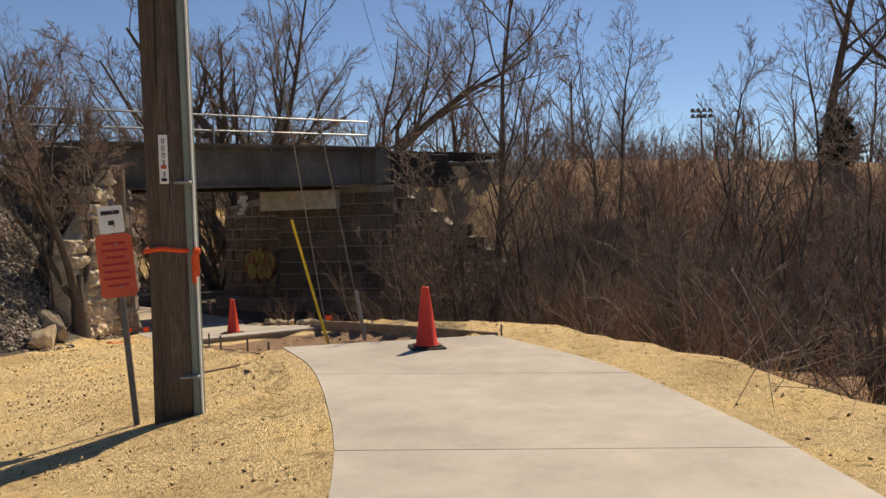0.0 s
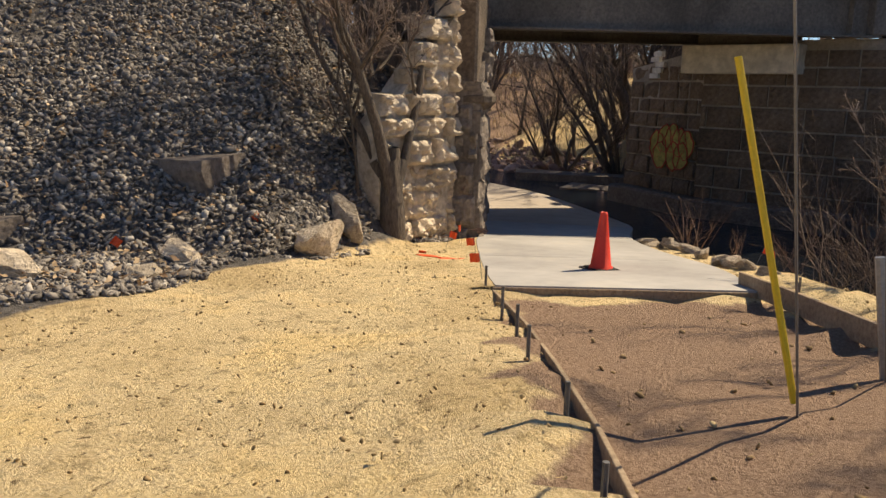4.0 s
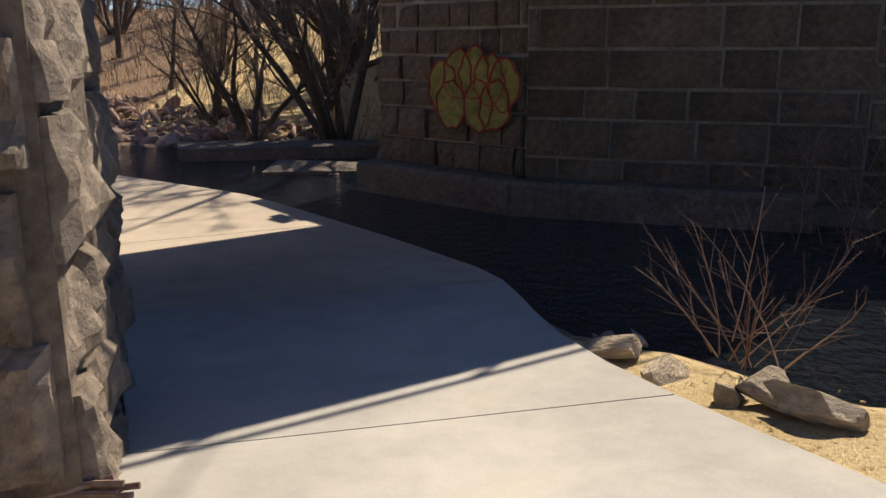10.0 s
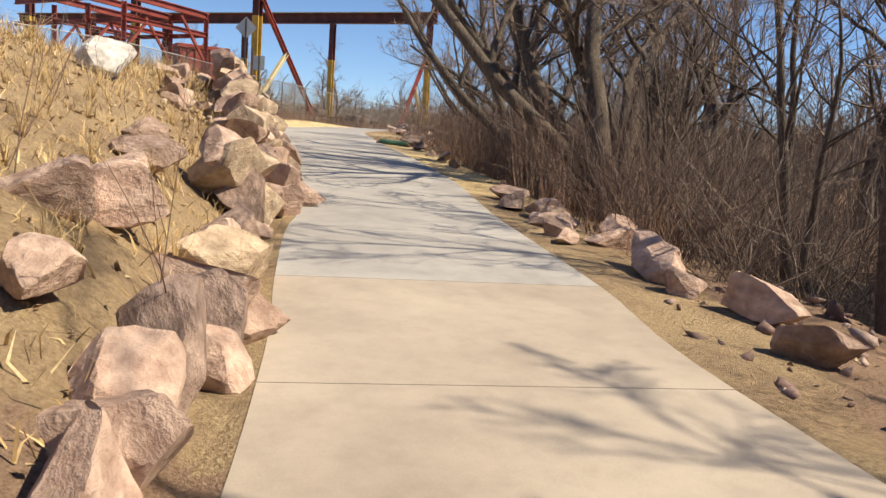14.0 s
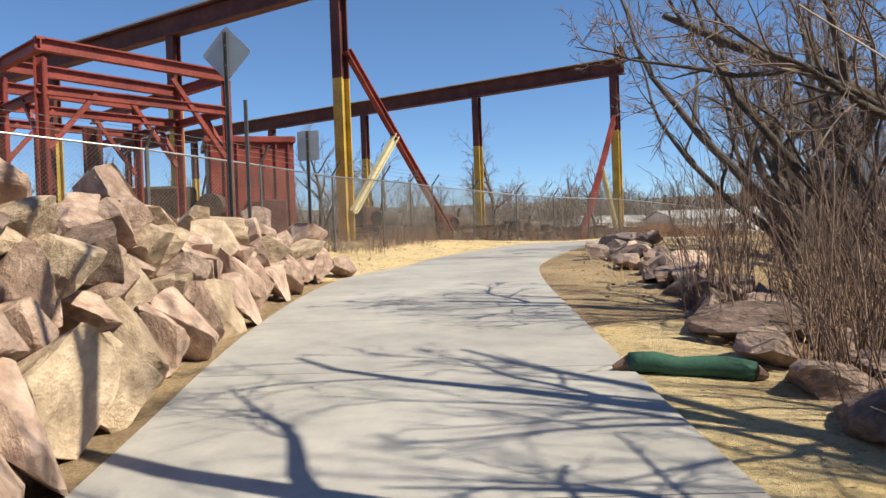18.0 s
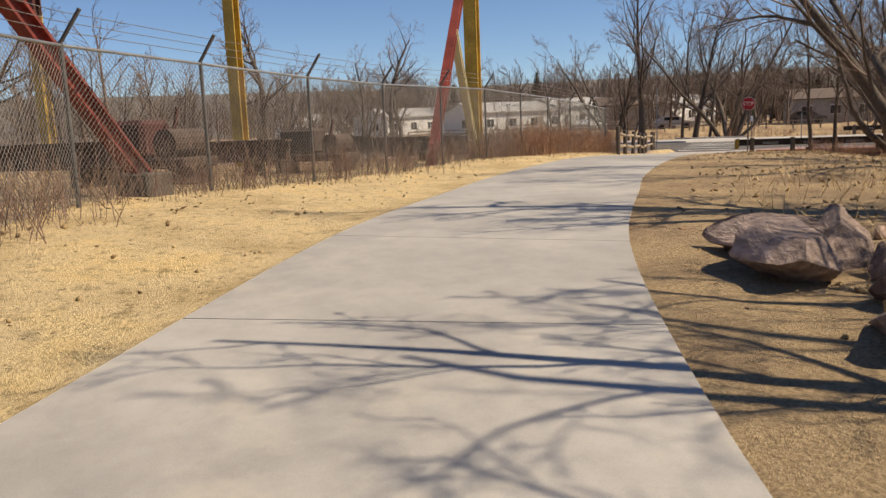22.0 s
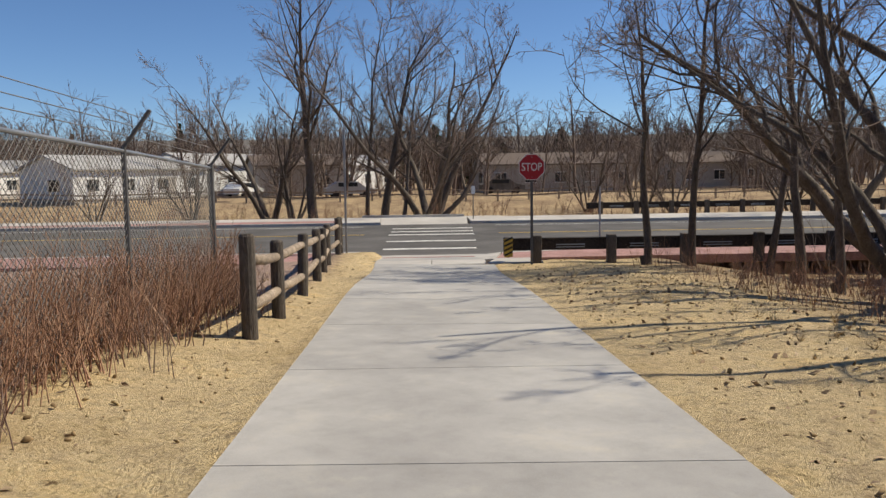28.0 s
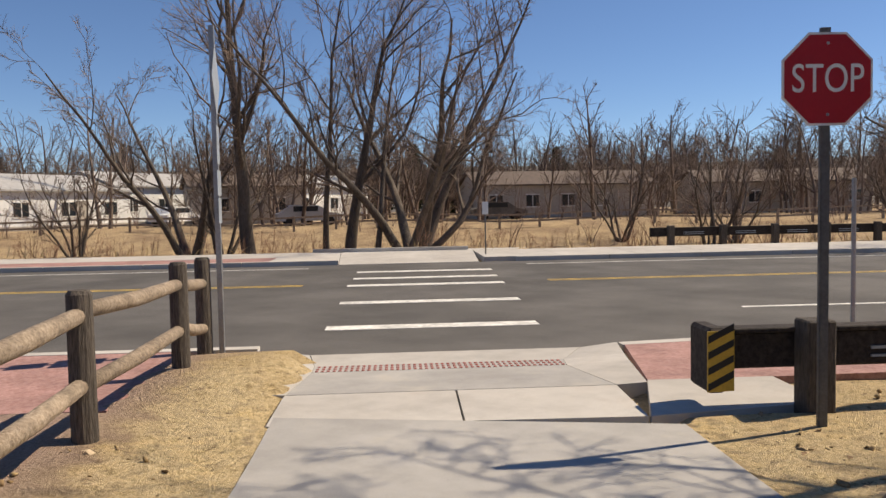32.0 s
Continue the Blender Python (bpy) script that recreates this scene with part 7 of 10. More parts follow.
for k in range(14):
    bs.tube([(-7.95 + 0.03 * k, 19.0 + 0.02 * k, -1.62 + 0.03 * (k % 4)), (-7.55 + 0.02 * k, 19.25 + 0.02 * (k % 5), -1.6 + 0.03 * (k % 3))], 0.014, 5)
solid("stick_bundle", bs, M_STEM, "bundle of grey sticks at the wall's foot", "sticks", kind="stuff")

# thickets and trees on the creek side and the bank
r_ = np.random.default_rng(71)


def creek_side(p):
    return (lateral(p) < -1.6) & (p[:, 1] > 5) & (nearest(CREEK, p)[1] > 2.3)


thicket("thicket", "dense bare grey-brown brush on the creek slope", scatter(900, 1.5, 30, 4, 27, r_, creek_side), 2.2, 0.011, M_STEM_DARK, 72, per=4, side=8, lean=0.5, bend=0.24, k=5, ratio=0.5)
thicket("thicket", "bare brown brush on the railway bank", scatter(900, -2, 34, 22, 36, r_, lambda p: along_cut(p)[1] < -0.9), 1.8, 0.010, M_STEM, 73, per=4, side=7, lean=0.45, bend=0.2, k=5)
thicket("thicket", "dense dark brush in front of the stone abutment", scatter(420, -2.5, 9, 17.5, 26, r_, lambda p: (lateral(p) < -2.2) & (nearest(CREEK, p)[1] > 1.5) & (along_cut(p)[1] < -1.2)), 2.4, 0.010, M_STEM_DARK, 79, per=4, side=8, lean=0.45, bend=0.22, k=5)
thicket("weeds", "rusty dry weeds on the creek slope", scatter(800, 2.5, 30, 6, 30, r_, creek_side), 1.15, 0.008, M_STEM_RED, 74, per=4, side=5, ratio=0.3)
thicket("weeds", "rust-coloured dry bushes on the bank", np.concatenate([scatter(420, 6.5, 15, 18, 27, r_), scatter(200, 2.5, 6, 14, 18, r_)]), 1.7, 0.008, M_STEM_RED, 75, per=5, side=6, ratio=0.3)
thicket("weeds", "rust-brown dry weeds covering the bank below the track", scatter(1300, 4, 26, 20, 38, r_, lambda p: along_track(p)[1] < -1.0), 0.85, 0.009, M_STEM_RED, 77, per=4, side=5, ratio=0.35, lean=0.4)
grass("dry_grass", "pale dry grass on the creek slope", scatter(7000, 1.5, 26, 3, 30, r_, creek_side), 0.4, 0.008, M_BLADE, 76)
for k, (kind, x_, y_, s_, t_) in enumerate([("slim", 1.33, 19.6, 1.08, 0), ("sapling", 0.1, 19.0, 0.9, 30), ("sapling", 5.3, 27, 1.15, 60), ("sapling", 2.8, 17.0, 0.8, 80), ("slim", 5.9, 26.5, 0.7, 130), ("clump", 0.5, 18.3, 0.6, 10), ("sapling", -0.3, 18.6, 0.9, 40), ("clump", 2.2, 17.6, 0.65, 100), ("sapling", 3.3, 18.4, 1.0, 160), ("clump", 4.5, 17.0, 0.6, 30), ("sapling", -1.2, 19.4, 0.8, 220), ("clump", 1.5, 24.6, 0.7, 200), ("clump", 4.0, 24.0, 0.75, 90), ("sapling", -0.5, 25.2, 0.9, 300), ("clump", 6.5, 23.5, 0.8, 20), ("sapling", 2.4, 20.0, 0.95, 75), ("clump", -0.6, 21.5, 0.55, 20), ("sapling", 4.2, 15.5, 0.75, 200), ("clump", 4.6, 13.6, 0.5, 240), ("sapling", 6.8, 16.5, 0.95, 10),
                                            ("clump", 8.5, 18.5, 0.7, 77), ("slim", 9.2, 21, 0.62, 50), ("sapling", 3.4, 11.8, 0.6, 111), ("clump", 9.8, 26, 0.7, 120), ("slim", 13, 27, 0.8, 300), ("clump", 6.2, 11.0, 0.6, 140), ("sapling", 5.0, 9.0, 0.6, 15), ("slim", 7.3, 13.2, 0.65, 15),
                                            ("spreading", -10.0, 40.5, 1.6, 30), ("spreading", -6.5, 42, 1.45, 200), ("slim", -2.3, 45, 1.3, 70), ("tall", 1.0, 46, 1.0, 170), ("slim", 4.5, 47, 1.3, 20), ("sapling", -3.6, 41, 1.1, 10), ("slim", 9.6, 44, 0.8, 33),
                                            ("tall", 19.2, 40, 1.05, 20), ("tall", 22.5, 39, 1.1, 140), ("big", 25.5, 42, 1.1, 60), ("slim", 16.5, 46, 1.0, 90), ("tall", 29, 45, 1.1, 250), ("slim", 27, 50, 1.2, 40),
                                            ("clump", -11.4, 20.2, 0.62, 75), ("clump", -15.5, 14.5, 0.8, 100), ("clump", -13.0, 17.5, 0.6, 300), ("sapling", -10.6, 18.8, 0.8, 30), ("slim", -14.5, 18.2, 0.7, 30), ("slim", -18.5, 15.5, 0.8, 200), ("clump", -19.5, 12.0, 0.8, 210), ("tall", -27, 52, 0.9, 10), ("tall", -31, 58, 1.0, 60), ("slim", -21, 47, 1.1, 30)]):
    tree(kind, x_, y_, s_, t_, reach=34)


def evergreen(x, y, h, w, seed, label="dark evergreen tree with dense drooping boughs"):
    t = thing("evergreen_tree", label, "tree", (x, y, z_at(x, y) - 0.1), seed * 40.0, group="evergreen trees")
    part("trunk", Build().tube([(0, 0, 0), (0, 0, h * 0.95)], [w * 0.06, w * 0.01], 7), M_BARK, t)
    r = np.random.default_rng(seed)
    n = int(260)
    u = r.uniform(0.08, 1, n) ** 0.8
    a = r.uniform(0, 6.28, n)
    base = np.stack([0 * u, 0 * u, u * h], 1)
    ln = w / 2 * (1.08 - u) * r.uniform(0.6, 1.15, n) + 0.1
    way = np.stack([np.cos(a), np.sin(a), r.uniform(-0.25, 0.25, n)], 1)
    p = shoots(base, way, ln, 3, 0.12, -0.03, r)
    m = Mass()
    q, rr, l2 = side_shoots(p, np.full(n, 0.02), np.full(n, 0.01), ln, 9, 0.42, 50, 0.15, 1, 0.1, 0.02, r)
    tubes(m, q, np.full(len(q), 0.05 * w / 2), np.full(len(q), 0.012), 3)
    part("crown", m.data("crown", M_PINE, False), M_PINE, t)


for k, (x_, y_, h_, w_) in enumerate([(3.1, 41, 3.2, 2.6), (6.0, 43, 2.6, 2.4), (18.5, 37, 3, 2.6)]):
    evergreen(x_, y_, h_, w_, k + 1)
for k, (x_, y_) in enumerate([(36, 110), (17, 130)]):
    f = thing("floodlight_pole", "distant sports floodlight pole with two rows of lamps", "floodlight pole", (x_, y_, -1), group="floodlight poles")
    part("pole", Build().tube([(0, 0, 0), (0, 0, 15.0)], [0.2, 0.12], 8), M_POST, f)
    for zz in (14.2, 15.0):
        part("crossarm", Build().box((0, 0, zz), (3.0, 0.15, 0.12)), M_POST, f)
        for i in range(4):
            part("lamp", Build().box((-1.2 + 0.8 * i, -0.1, zz + 0.2), (0.5, 0.3, 0.42), None, 0.08), M_DARK_STEEL, f)


# ---- creek banks beyond the bridge ----
r_ = np.random.default_rng(81)


def far_bank(p):
    cd = nearest(CREEK, p)[1]
    return (lateral(p) < -2.0) & (cd > 1.0) & (cd < 5.5)


def beyond(lo, hi):
    def keep(p):
        ci, cd = nearest(CREEK, p)
        q = p - CREEK[ci]
        t = CREEK[np.clip(ci + 1, 0, len(CREEK) - 1)] - CREEK[np.clip(ci - 1, 0, len(CREEK) - 1)]
        side = t[:, 0] * q[:, 1] - t[:, 1] * q[:, 0]
        return (side < 0) & (cd > lo) & (cd < hi)

    return keep


rubble("riprap", "broken pinkish-grey rocks lining the far creek bank", scatter(2600, -24, -6, 30, 42, r_, beyond(1.3, 6.2)), 0.16, 0.72, M_RIPRAP, 82, detail=2, flat=0.45, sink=0.16)
rubble("cobbles", "wet cobbles and gravel along the creek", scatter(3200, -27, 0, 22, 42, r_, lambda p: (nearest(CREEK, p)[1] > 1.1) & (nearest(CREEK, p)[1] < 3.8) & (lateral(p) < -0.3)), 0.06, 0.26, M_RIPRAP, 83, flat=0.45)
for k, (x_, y_, s_) in enumerate([(-21.4, 33.0, 0.7), (-22.4, 32.9, 0.5), (-20.3, 32.7, 0.55), (-18.9, 32.4, 0.6), (-23.3, 33.1, 0.8), (-25.5, 34.0, 0.75), (-25.6, 33.1, 0.5), (-26.4, 33.4, 0.6), (-27.3, 33.6, 0.55), (-28.2, 33.5, 0.6), (-25.0, 33.5, 0.55), (-24.3, 33.7, 0.45), (-29.2, 33.8, 0.5), (-30.3, 34.1, 0.45), (-22.0, 33.6, 0.4), (-19.6, 33.1, 0.45), (-17.9, 31.8, 0.5), (-17.1, 31.6, 0.35), (-24.9, 32.75, 0.35), (-18.4, 33.1, 0.7), (-17.3, 33.9, 0.6)]):
    rock(x_, y_, (s_ * 1.5, s_ * 0.95, s_ * 0.8), M_PINK, "pinkish rock lying along the path's creek edge", k, group="rocks along the creek edge", sink=0.25)
rubble("riverbed_stones", "stones breaking the shallow creek water", scatter(330, -24, -14.8, 31, 38, r_, lambda p: (nearest(CREEK, p)[1] < 1.9) & (lateral(p) < -0.4)), 0.1, 0.42, M_RIPRAP, 81, detail=1, flat=0.5, sink=0.05, power=1.3)
# left bank: boulders in golden grass
for k, (x_, y_, s_) in enumerate([(-18.4, 27.4, (0.9, 0.6, 0.55)), (-19.2, 27.5, (0.8, 0.6, 0.7)), (-20.0, 27.9, (0.7, 0.5, 0.5)), (-20.9, 27.9, (1.2, 0.8, 0.75)), (-21.7, 27.3, (0.8, 0.7, 0.65)), (-22.5, 28.1, (1.15, 0.75, 0.8)), (-21.2, 26.9, (0.8, 0.55, 0.5)), (-22.7, 27.2, (0.6, 0.5, 0.4)), (-23.9, 27.4, (0.8, 0.55, 0.5)), (-24.6, 28.4, (0.8, 0.55, 0.45)), (-25.6, 28.2, (0.7, 0.5, 0.45)), (-26.6, 28.9, (0.9, 0.6, 0.6)), (-27.6, 28.3, (0.7, 0.6, 0.45)), (-19.8, 27.0, (0.7, 0.5, 0.4)), (-25.2, 27.3, (0.6, 0.4, 0.4)), (-27.4, 29.3, (0.9, 0.55, 0.8)), (-28.5, 29.4, (1.0, 0.6, 0.9))]):
    rock(x_, y_ + 0.28, s_, M_PINK, "pale pink granite boulder set in the grassy bank", k + 4, group="boulders in the grassy bank", sink=0.28)
rock(-29.0, 26.9, (1.5, 0.9, 0.8), M_WHITE_ROCK, "large whitish boulder high on the grassy bank", 5)


def left_bank(p):
    return (lateral(p) > 0.5) & (lateral(p) < 14)


rubble("clod", "clods and small stones on the grassy bank", scatter(1600, -31, -13, 14, 30, r_, lambda p: (lateral(p) > 0.1) & (lateral(p) < 7)), 0.03, 0.14, M_CLOD, 84, power=3.0, category="clods")
grass("dry_grass", "golden dry grass on the bank above the path", scatter(12000, -33, -15.5, 17, 30.5, r_, left_bank), 0.24, 0.008, M_BLADE, 85, 0.6)
grass("dry_grass", "tufts of tall dry grass among the boulders", np.repeat(scatter(170, -29, -17, 24, 29.8, r_, left_bank), 26, 0), 0.34, 0.004, M_BLADE, 86, 0.35)
grass("leaf_litter", "dead leaves on the bank", scatter(2600, -31, -13, 20, 30, r_, left_bank) + (0, 0, 0.02), 0.09, 0.03, M_LEAF, 87, 2.0, "leaves")
thicket("weeds", "thin dry weed stalks on the bank", scatter(60, -30, -17, 22, 28.5, r_, left_bank), 1.1, 0.006, M_STEM, 88, per=2, side=3)
# heap of silt washed up against the wall's end
heap, ns_, nt_ = [], 30, 14
for i_ in range(ns_ + 1):
    u_ = i_ / ns_
    row_ = LINE_B[int(np.abs(LINE_B[:, 0] - (-10.5 - 2.9 * u_)).argmin())]
    edge_ = np.array([np.interp(-10.5 - 2.9 * u_, LINE_B[::-1, 0], LINE_B[::-1, k]) for k in (0, 1)])
    out_ = unit(row_[:2] - row_[2:4])
    hump = math.sin(math.pi * u_) ** 0.7
    far_ = (0.04 + 0.22 * hump) * (1 + 0.25 * math.sin(u_ * 19) + 0.15 * math.sin(u_ * 43))
    top_ = 0.05 + 0.36 * hump * (1 + 0.15 * math.sin(u_ * 23))
    for j_ in range(nt_ + 1):
        v_ = j_ / nt_
        q_ = edge_ + out_ * (0.55 - (0.55 + far_) * v_)
        lump = 0.05 * noise.noise(Vector((q_[0] * 2.4, q_[1] * 2.4, 1.0))) + 0.03 * noise.noise(Vector((q_[0] * 7, q_[1] * 7, 4.0)))
        heap.append((q_[0], q_[1], row_[4] + top_ * (0.45 * (1 - v_) ** 0.7 + 0.33 * smooth01(0.72, 0.6, v_) + 0.22 * smooth01(0.97, 0.84, v_ + 0.05 * math.sin(u_ * 27))) + lump * (0.25 + 0.75 * hump) * (1 - v_**3) + 0.012 - 0.03 * (j_ == nt_)))
bh_ = Build()
bh_.add(heap, [(i_ * (nt_ + 1) + j_, i_ * (nt_ + 1) + j_ + 1, (i_ + 1) * (nt_ + 1) + j_ + 1, (i_ + 1) * (nt_ + 1) + j_) for i_ in range(ns_) for j_ in range(nt_)])
solid("silt_heap", bh_, M_SILT, "dried tan silt washed up against the wall", "silt", kind="structure", smooth=True)
rubble("clod", "crumbs of dried silt at the heap's edge", scatter(700, -15.6, -10.2, 23.6, 27.2, r_, lambda p: (lateral(p) < 0.5) & (np.abs(((p - MID_C[nearest(MID_C, p)[0]]) * MID_N[nearest(MID_C, p)[0]]).sum(1) - MID_W[nearest(MID_C, p)[0]]) < 0.5), -9), 0.015, 0.07, M_CLOD, 187, power=3.0, category="clods")
# sloping concrete apron between the wall's end and the grassy bank
ap_ = thing("concrete_apron", "tan concrete apron sloping up beside the path", "concrete apron", kind="structure")
for x0_, x1_ in ((-12.3, -14.4), (-14.42, -16.35)):
    ba_ = Build()
    vs_, ks_ = [], np.linspace(x0_, x1_, 6)
    for x_ in ks_:
        k_ = int(np.abs(LINE_B[:, 0] - x_).argmin())
        e_ = np.array([np.interp(x_, LINE_B[::-1, 0], LINE_B[::-1, k]) for k in (0, 1)])
        o_ = unit(LINE_B[k_, :2] - LINE_B[k_, 2:4])
        for d_, z_ in ((0.012, -0.002), (0.7, 0.17), (1.9, 0.56)):
            vs_.append((*(e_ + o_ * d_), LINE_B[k_, 4] + z_))
    n_ = len(vs_)
    vs_ += [(x, y, z - 0.16) for x, y, z in vs_]
    fa_ = [(3 * i + j, 3 * i + j + 1, 3 * i + j + 4, 3 * i + j + 3) for i in range(5) for j in range(2)]
    rim_ = [3 * i for i in range(6)] + [16, 17] + [3 * i + 2 for i in range(4, -1, -1)] + [1]
    fa_ = [f[::-1] for f in fa_] + [(rim_[i], rim_[(i + 1) % len(rim_)], n_ + rim_[(i + 1) % len(rim_)], n_ + rim_[i]) for i in range(len(rim_))]
    ba_.add(vs_, fa_)
    part("slab", ba_, M_CONC_TAN, ap_)
pl_ = thing("timber_plank", "weathered dark timber plank lying in soil", "plank", (-16.75, 27.0, z_at(-16.75, 27.0) + 0.05), 48)
part("board", Build().box((0, 0, 0.03), (1.25, 0.17, 0.09), None, 0.012), M_POSTWOOD, pl_)
rubble("clod", "dark clods of soil spilled over the apron's end", scatter(420, -17.8, -15.9, 26.0, 28.2, r_, lambda p: lateral(p) > 0.02, 0.0) + (0, 0, 0.03), 0.02, 0.12, M_CLOD, 188, power=2.5, category="clods")
# golden field and woods across the creek
grass("dry_grass", "golden dry grass field across the creek", scatter(22000, -42, 2, 35, 62, r_, beyond(3.8, 26)), 0.42, 0.012, M_BLADE, 89, 0.5)
thicket("thicket", "bare grey brush beyond the creek", scatter(230, -36, 4, 40, 66, r_, beyond(9, 28)), 2.2, 0.014, M_STEM, 90, per=4, side=5)
thicket("thicket", "bare brown brush crowding the far creek bank", scatter(110, -28, -3, 33, 44, r_, beyond(3.4, 8)), 1.7, 0.011, M_STEM_DARK, 91, per=4, side=5)
for kind, x_, y_, s_, t_ in [("slim", -22.4, 35.6, 0.8, 0), ("leaning", -20.4, 39.6, 0.8, 20), ("leaning", -19.8, 39.9, 0.72, 60), ("slim", -20.6, 44, 1.1, 70), ("slim", -17.1, 42.4, 0.72, 120), ("clump", -16.4, 45.3, 0.8, 10), ("clump", -14.2, 38.5, 0.62, 240), ("arching", -12.5, 37.5, 0.48, 170), ("tall", -24.3, 44.8, 0.85, 0), ("big", -31.8, 45, 0.9, 30),
                             ("slim", -13.2, 43.5, 0.8, 200), ("slim", -10.4, 46.5, 1.0, 260), ("slim", -27.5, 49, 1.1, 100), ("clump", -22.5, 50, 1.1, 40), ("tall", -16, 54, 0.9, 80), ("slim", -20, 58, 1.2, 25), ("clump", -30, 56, 1.2, 25), ("clump", -11.5, 41.5, 0.9, 140), ("slim", -8.0, 52, 1.1, 190),
                             ("big", -6.9, 36.8, 1.35, 200), ("spreading", -10.6, 38.4, 1.2, 10), ("clump", -9.9, 34.9, 1.2, 310), ("spreading", -9.2, 36.2, 1.2, 30), ("tall", -8.4, 37.6, 0.8, 130), ("big", -10.9, 40.6, 0.72, 110), ("clump", -7.6, 38.9, 0.9, 70), ("spreading", -12.2, 35.6, 0.55, 250), ("leaning", -26.4, 37.7, 0.9, 200), ("slim", -24.8, 36.4, 0.85, 310), ("leaning", -24.2, 36.0, 0.6, 330), ("clump", -30.5, 37.6, 0.8, 15), ("slim", -32.5, 39.5, 1.0, 60)]:
    tree(kind, x_, y_, s_, t_)


# ---- thicket beside the path ----
def right_of_path(lo, hi):
    return lambda p: (lateral(p) < -lo) & (lateral(p) > -hi)


thicket("thicket", "dense reddish-brown upright shrubs beside the path", scatter(1250, -46, -25.5, 31, 44, r_, right_of_path(1.35, 7)), 1.9, 0.0085, M_STEM, 92, per=6, side=4, lean=0.16, ratio=0.35)
thicket("thicket", "tangled dark brush with crooked branches beside the path", scatter(430, -40, -23, 33, 42, r_, right_of_path(2.0, 8)), 2.7, 0.011, M_STEM_DARK, 97, per=3, side=8, lean=0.5, bend=0.26, k=5, ratio=0.5)
thicket("thicket", "dark bare brush along the creek", scatter(520, -50, -26, 33, 54, r_, right_of_path(4.5, 16)), 2.6, 0.013, M_STEM_DARK, 93, per=4, side=5)
thicket("weeds", "rusty low weeds at the thicket's foot", scatter(300, -46, -24, 32, 40, r_, right_of_path(1.3, 3.2)), 0.7, 0.007, M_STEM_RED, 94, per=4, side=4)
grass("dry_grass", "dry grass tufts between rocks and shrubs", scatter(7000, -66, -24, 32, 52, r_, right_of_path(1.2, 9)), 0.36, 0.007, M_BLADE, 95, 0.5)
grass("leaf_litter", "brown dead leaves under the shrubs", scatter(4500, -50, -20, 31, 46, r_, right_of_path(0.9, 6)) + (0, 0, 0.02), 0.1, 0.032, M_LEAF, 96, 2.0, "leaves")
for kind, x_, y_, s_, t_ in [("reaching", -30.2, 36.6, 1.0, 0), ("reaching", -32.4, 37.9, 0.95, 12), ("reaching", -36.4, 37.7, 0.88, -8), ("big", -33.9, 40.6, 1.1, 140), ("tall", -37.2, 42.3, 0.8, 10), ("big", -41.5, 43.0, 0.95, 80), ("slim", -39.5, 41.2, 0.95, 200), ("leaning", -43.5, 41.5, 0.9, 190), ("clump", -38.5, 44.5, 0.9, 130), ("tall", -46.5, 46.5, 0.8, 60), ("slim", -44.5, 47.5, 1.0, 60), ("clump", -49.5, 48.5, 0.9, 10)]:
    tree(kind, x_, y_, s_, t_)


# ---- the boulder wall, fences, crane runway ----
def edge_left(x):
    """Plan point of the path's left edge at x, and its height."""
    k = int(np.abs(LINE_B[:, 0] - x).argmin())
    return LINE_B[k, :2], LINE_B[k, 4]


r_ = np.random.default_rng(101)
wall_b = thing("boulder_wall", "dry-stacked retaining wall of pale pink granite boulders", "retaining wall", kind="structure")
POOL = []
for k in range(18):
    me_ = rock_mesh(500 + k, (1, 1, 1), detail=4, rough=0.4, cuts=14)
    me_.materials.append((M_PINK, M_PINK, M_TAN_ROCK, M_PINK, M_BROWN_ROCK, M_TAN_ROCK)[k % 6])
    POOL.append(me_)


def wall_height(x):
    return float(np.interp(x, [-51.5, -49, -45, -38, -33, -29, -24, -18], [0.95, 1.1, 1.4, 1.9, 1.9, 1.45, 0.95, 0.6]))


# upright slabs along the path's edge, then courses of smaller broken stones leaning back
for level in range(7):
    xw = -18.3 - 0.3 * (level % 2)
    while xw > -51.3:
        step = r_.uniform(0.6, 1.0) if level == 0 else r_.uniform(0.42, 0.85)
        xx = xw - step / 2
        h = r_.uniform(0.55, 1.0) * min(1, wall_height(xx) / 1.2) if level == 0 else r_.uniform(0.3, 0.58)
        zb = 0 if level == 0 else 0.18 + 0.31 * level + r_.uniform(-0.07, 0.07)
        xw -= step * 0.93
        if zb > 0 and zb + 0.25 > wall_height(xx) + r_.uniform(-0.15, 0.2):
            continue
        if xx > -27.5 and r_.uniform() < (0.2 if level == 0 else 0.4):
            continue
        e_, ez = edge_left(xx)
        deep = r_.uniform(0.5, 0.7) if level == 0 else r_.uniform(0.55, 0.9)
        back = (deep * 0.5 + 0.06 if level == 0 else 0.32 + 0.62 * zb) + r_.uniform(-0.05, 0.1)
        ob = new("boulder", POOL[r_.integers(0, len(POOL))])
        ob.parent = wall_b
        lean_ = r_.normal(0.3, 0.12) if level == 0 else r_.normal(0.1, 0.3)
        ob.matrix_basis = Matrix.Translation((xx, e_[1] - back, ez + zb + h * 0.42)) @ Matrix.Rotation(r_.normal(0, 0.3), 4, "Z") @ Matrix.Rotation(lean_, 4, "X") @ Matrix.Rotation(r_.normal(0, 0.22), 4, "Y") @ Matrix.Diagonal((step * r_.uniform(1.05, 1.3), deep, h * 1.2, 1))
# small stones wedged between and on top
def wall_zone(p):
    la = lateral(p)
    return (la > 0.05) & (la < 2.3)


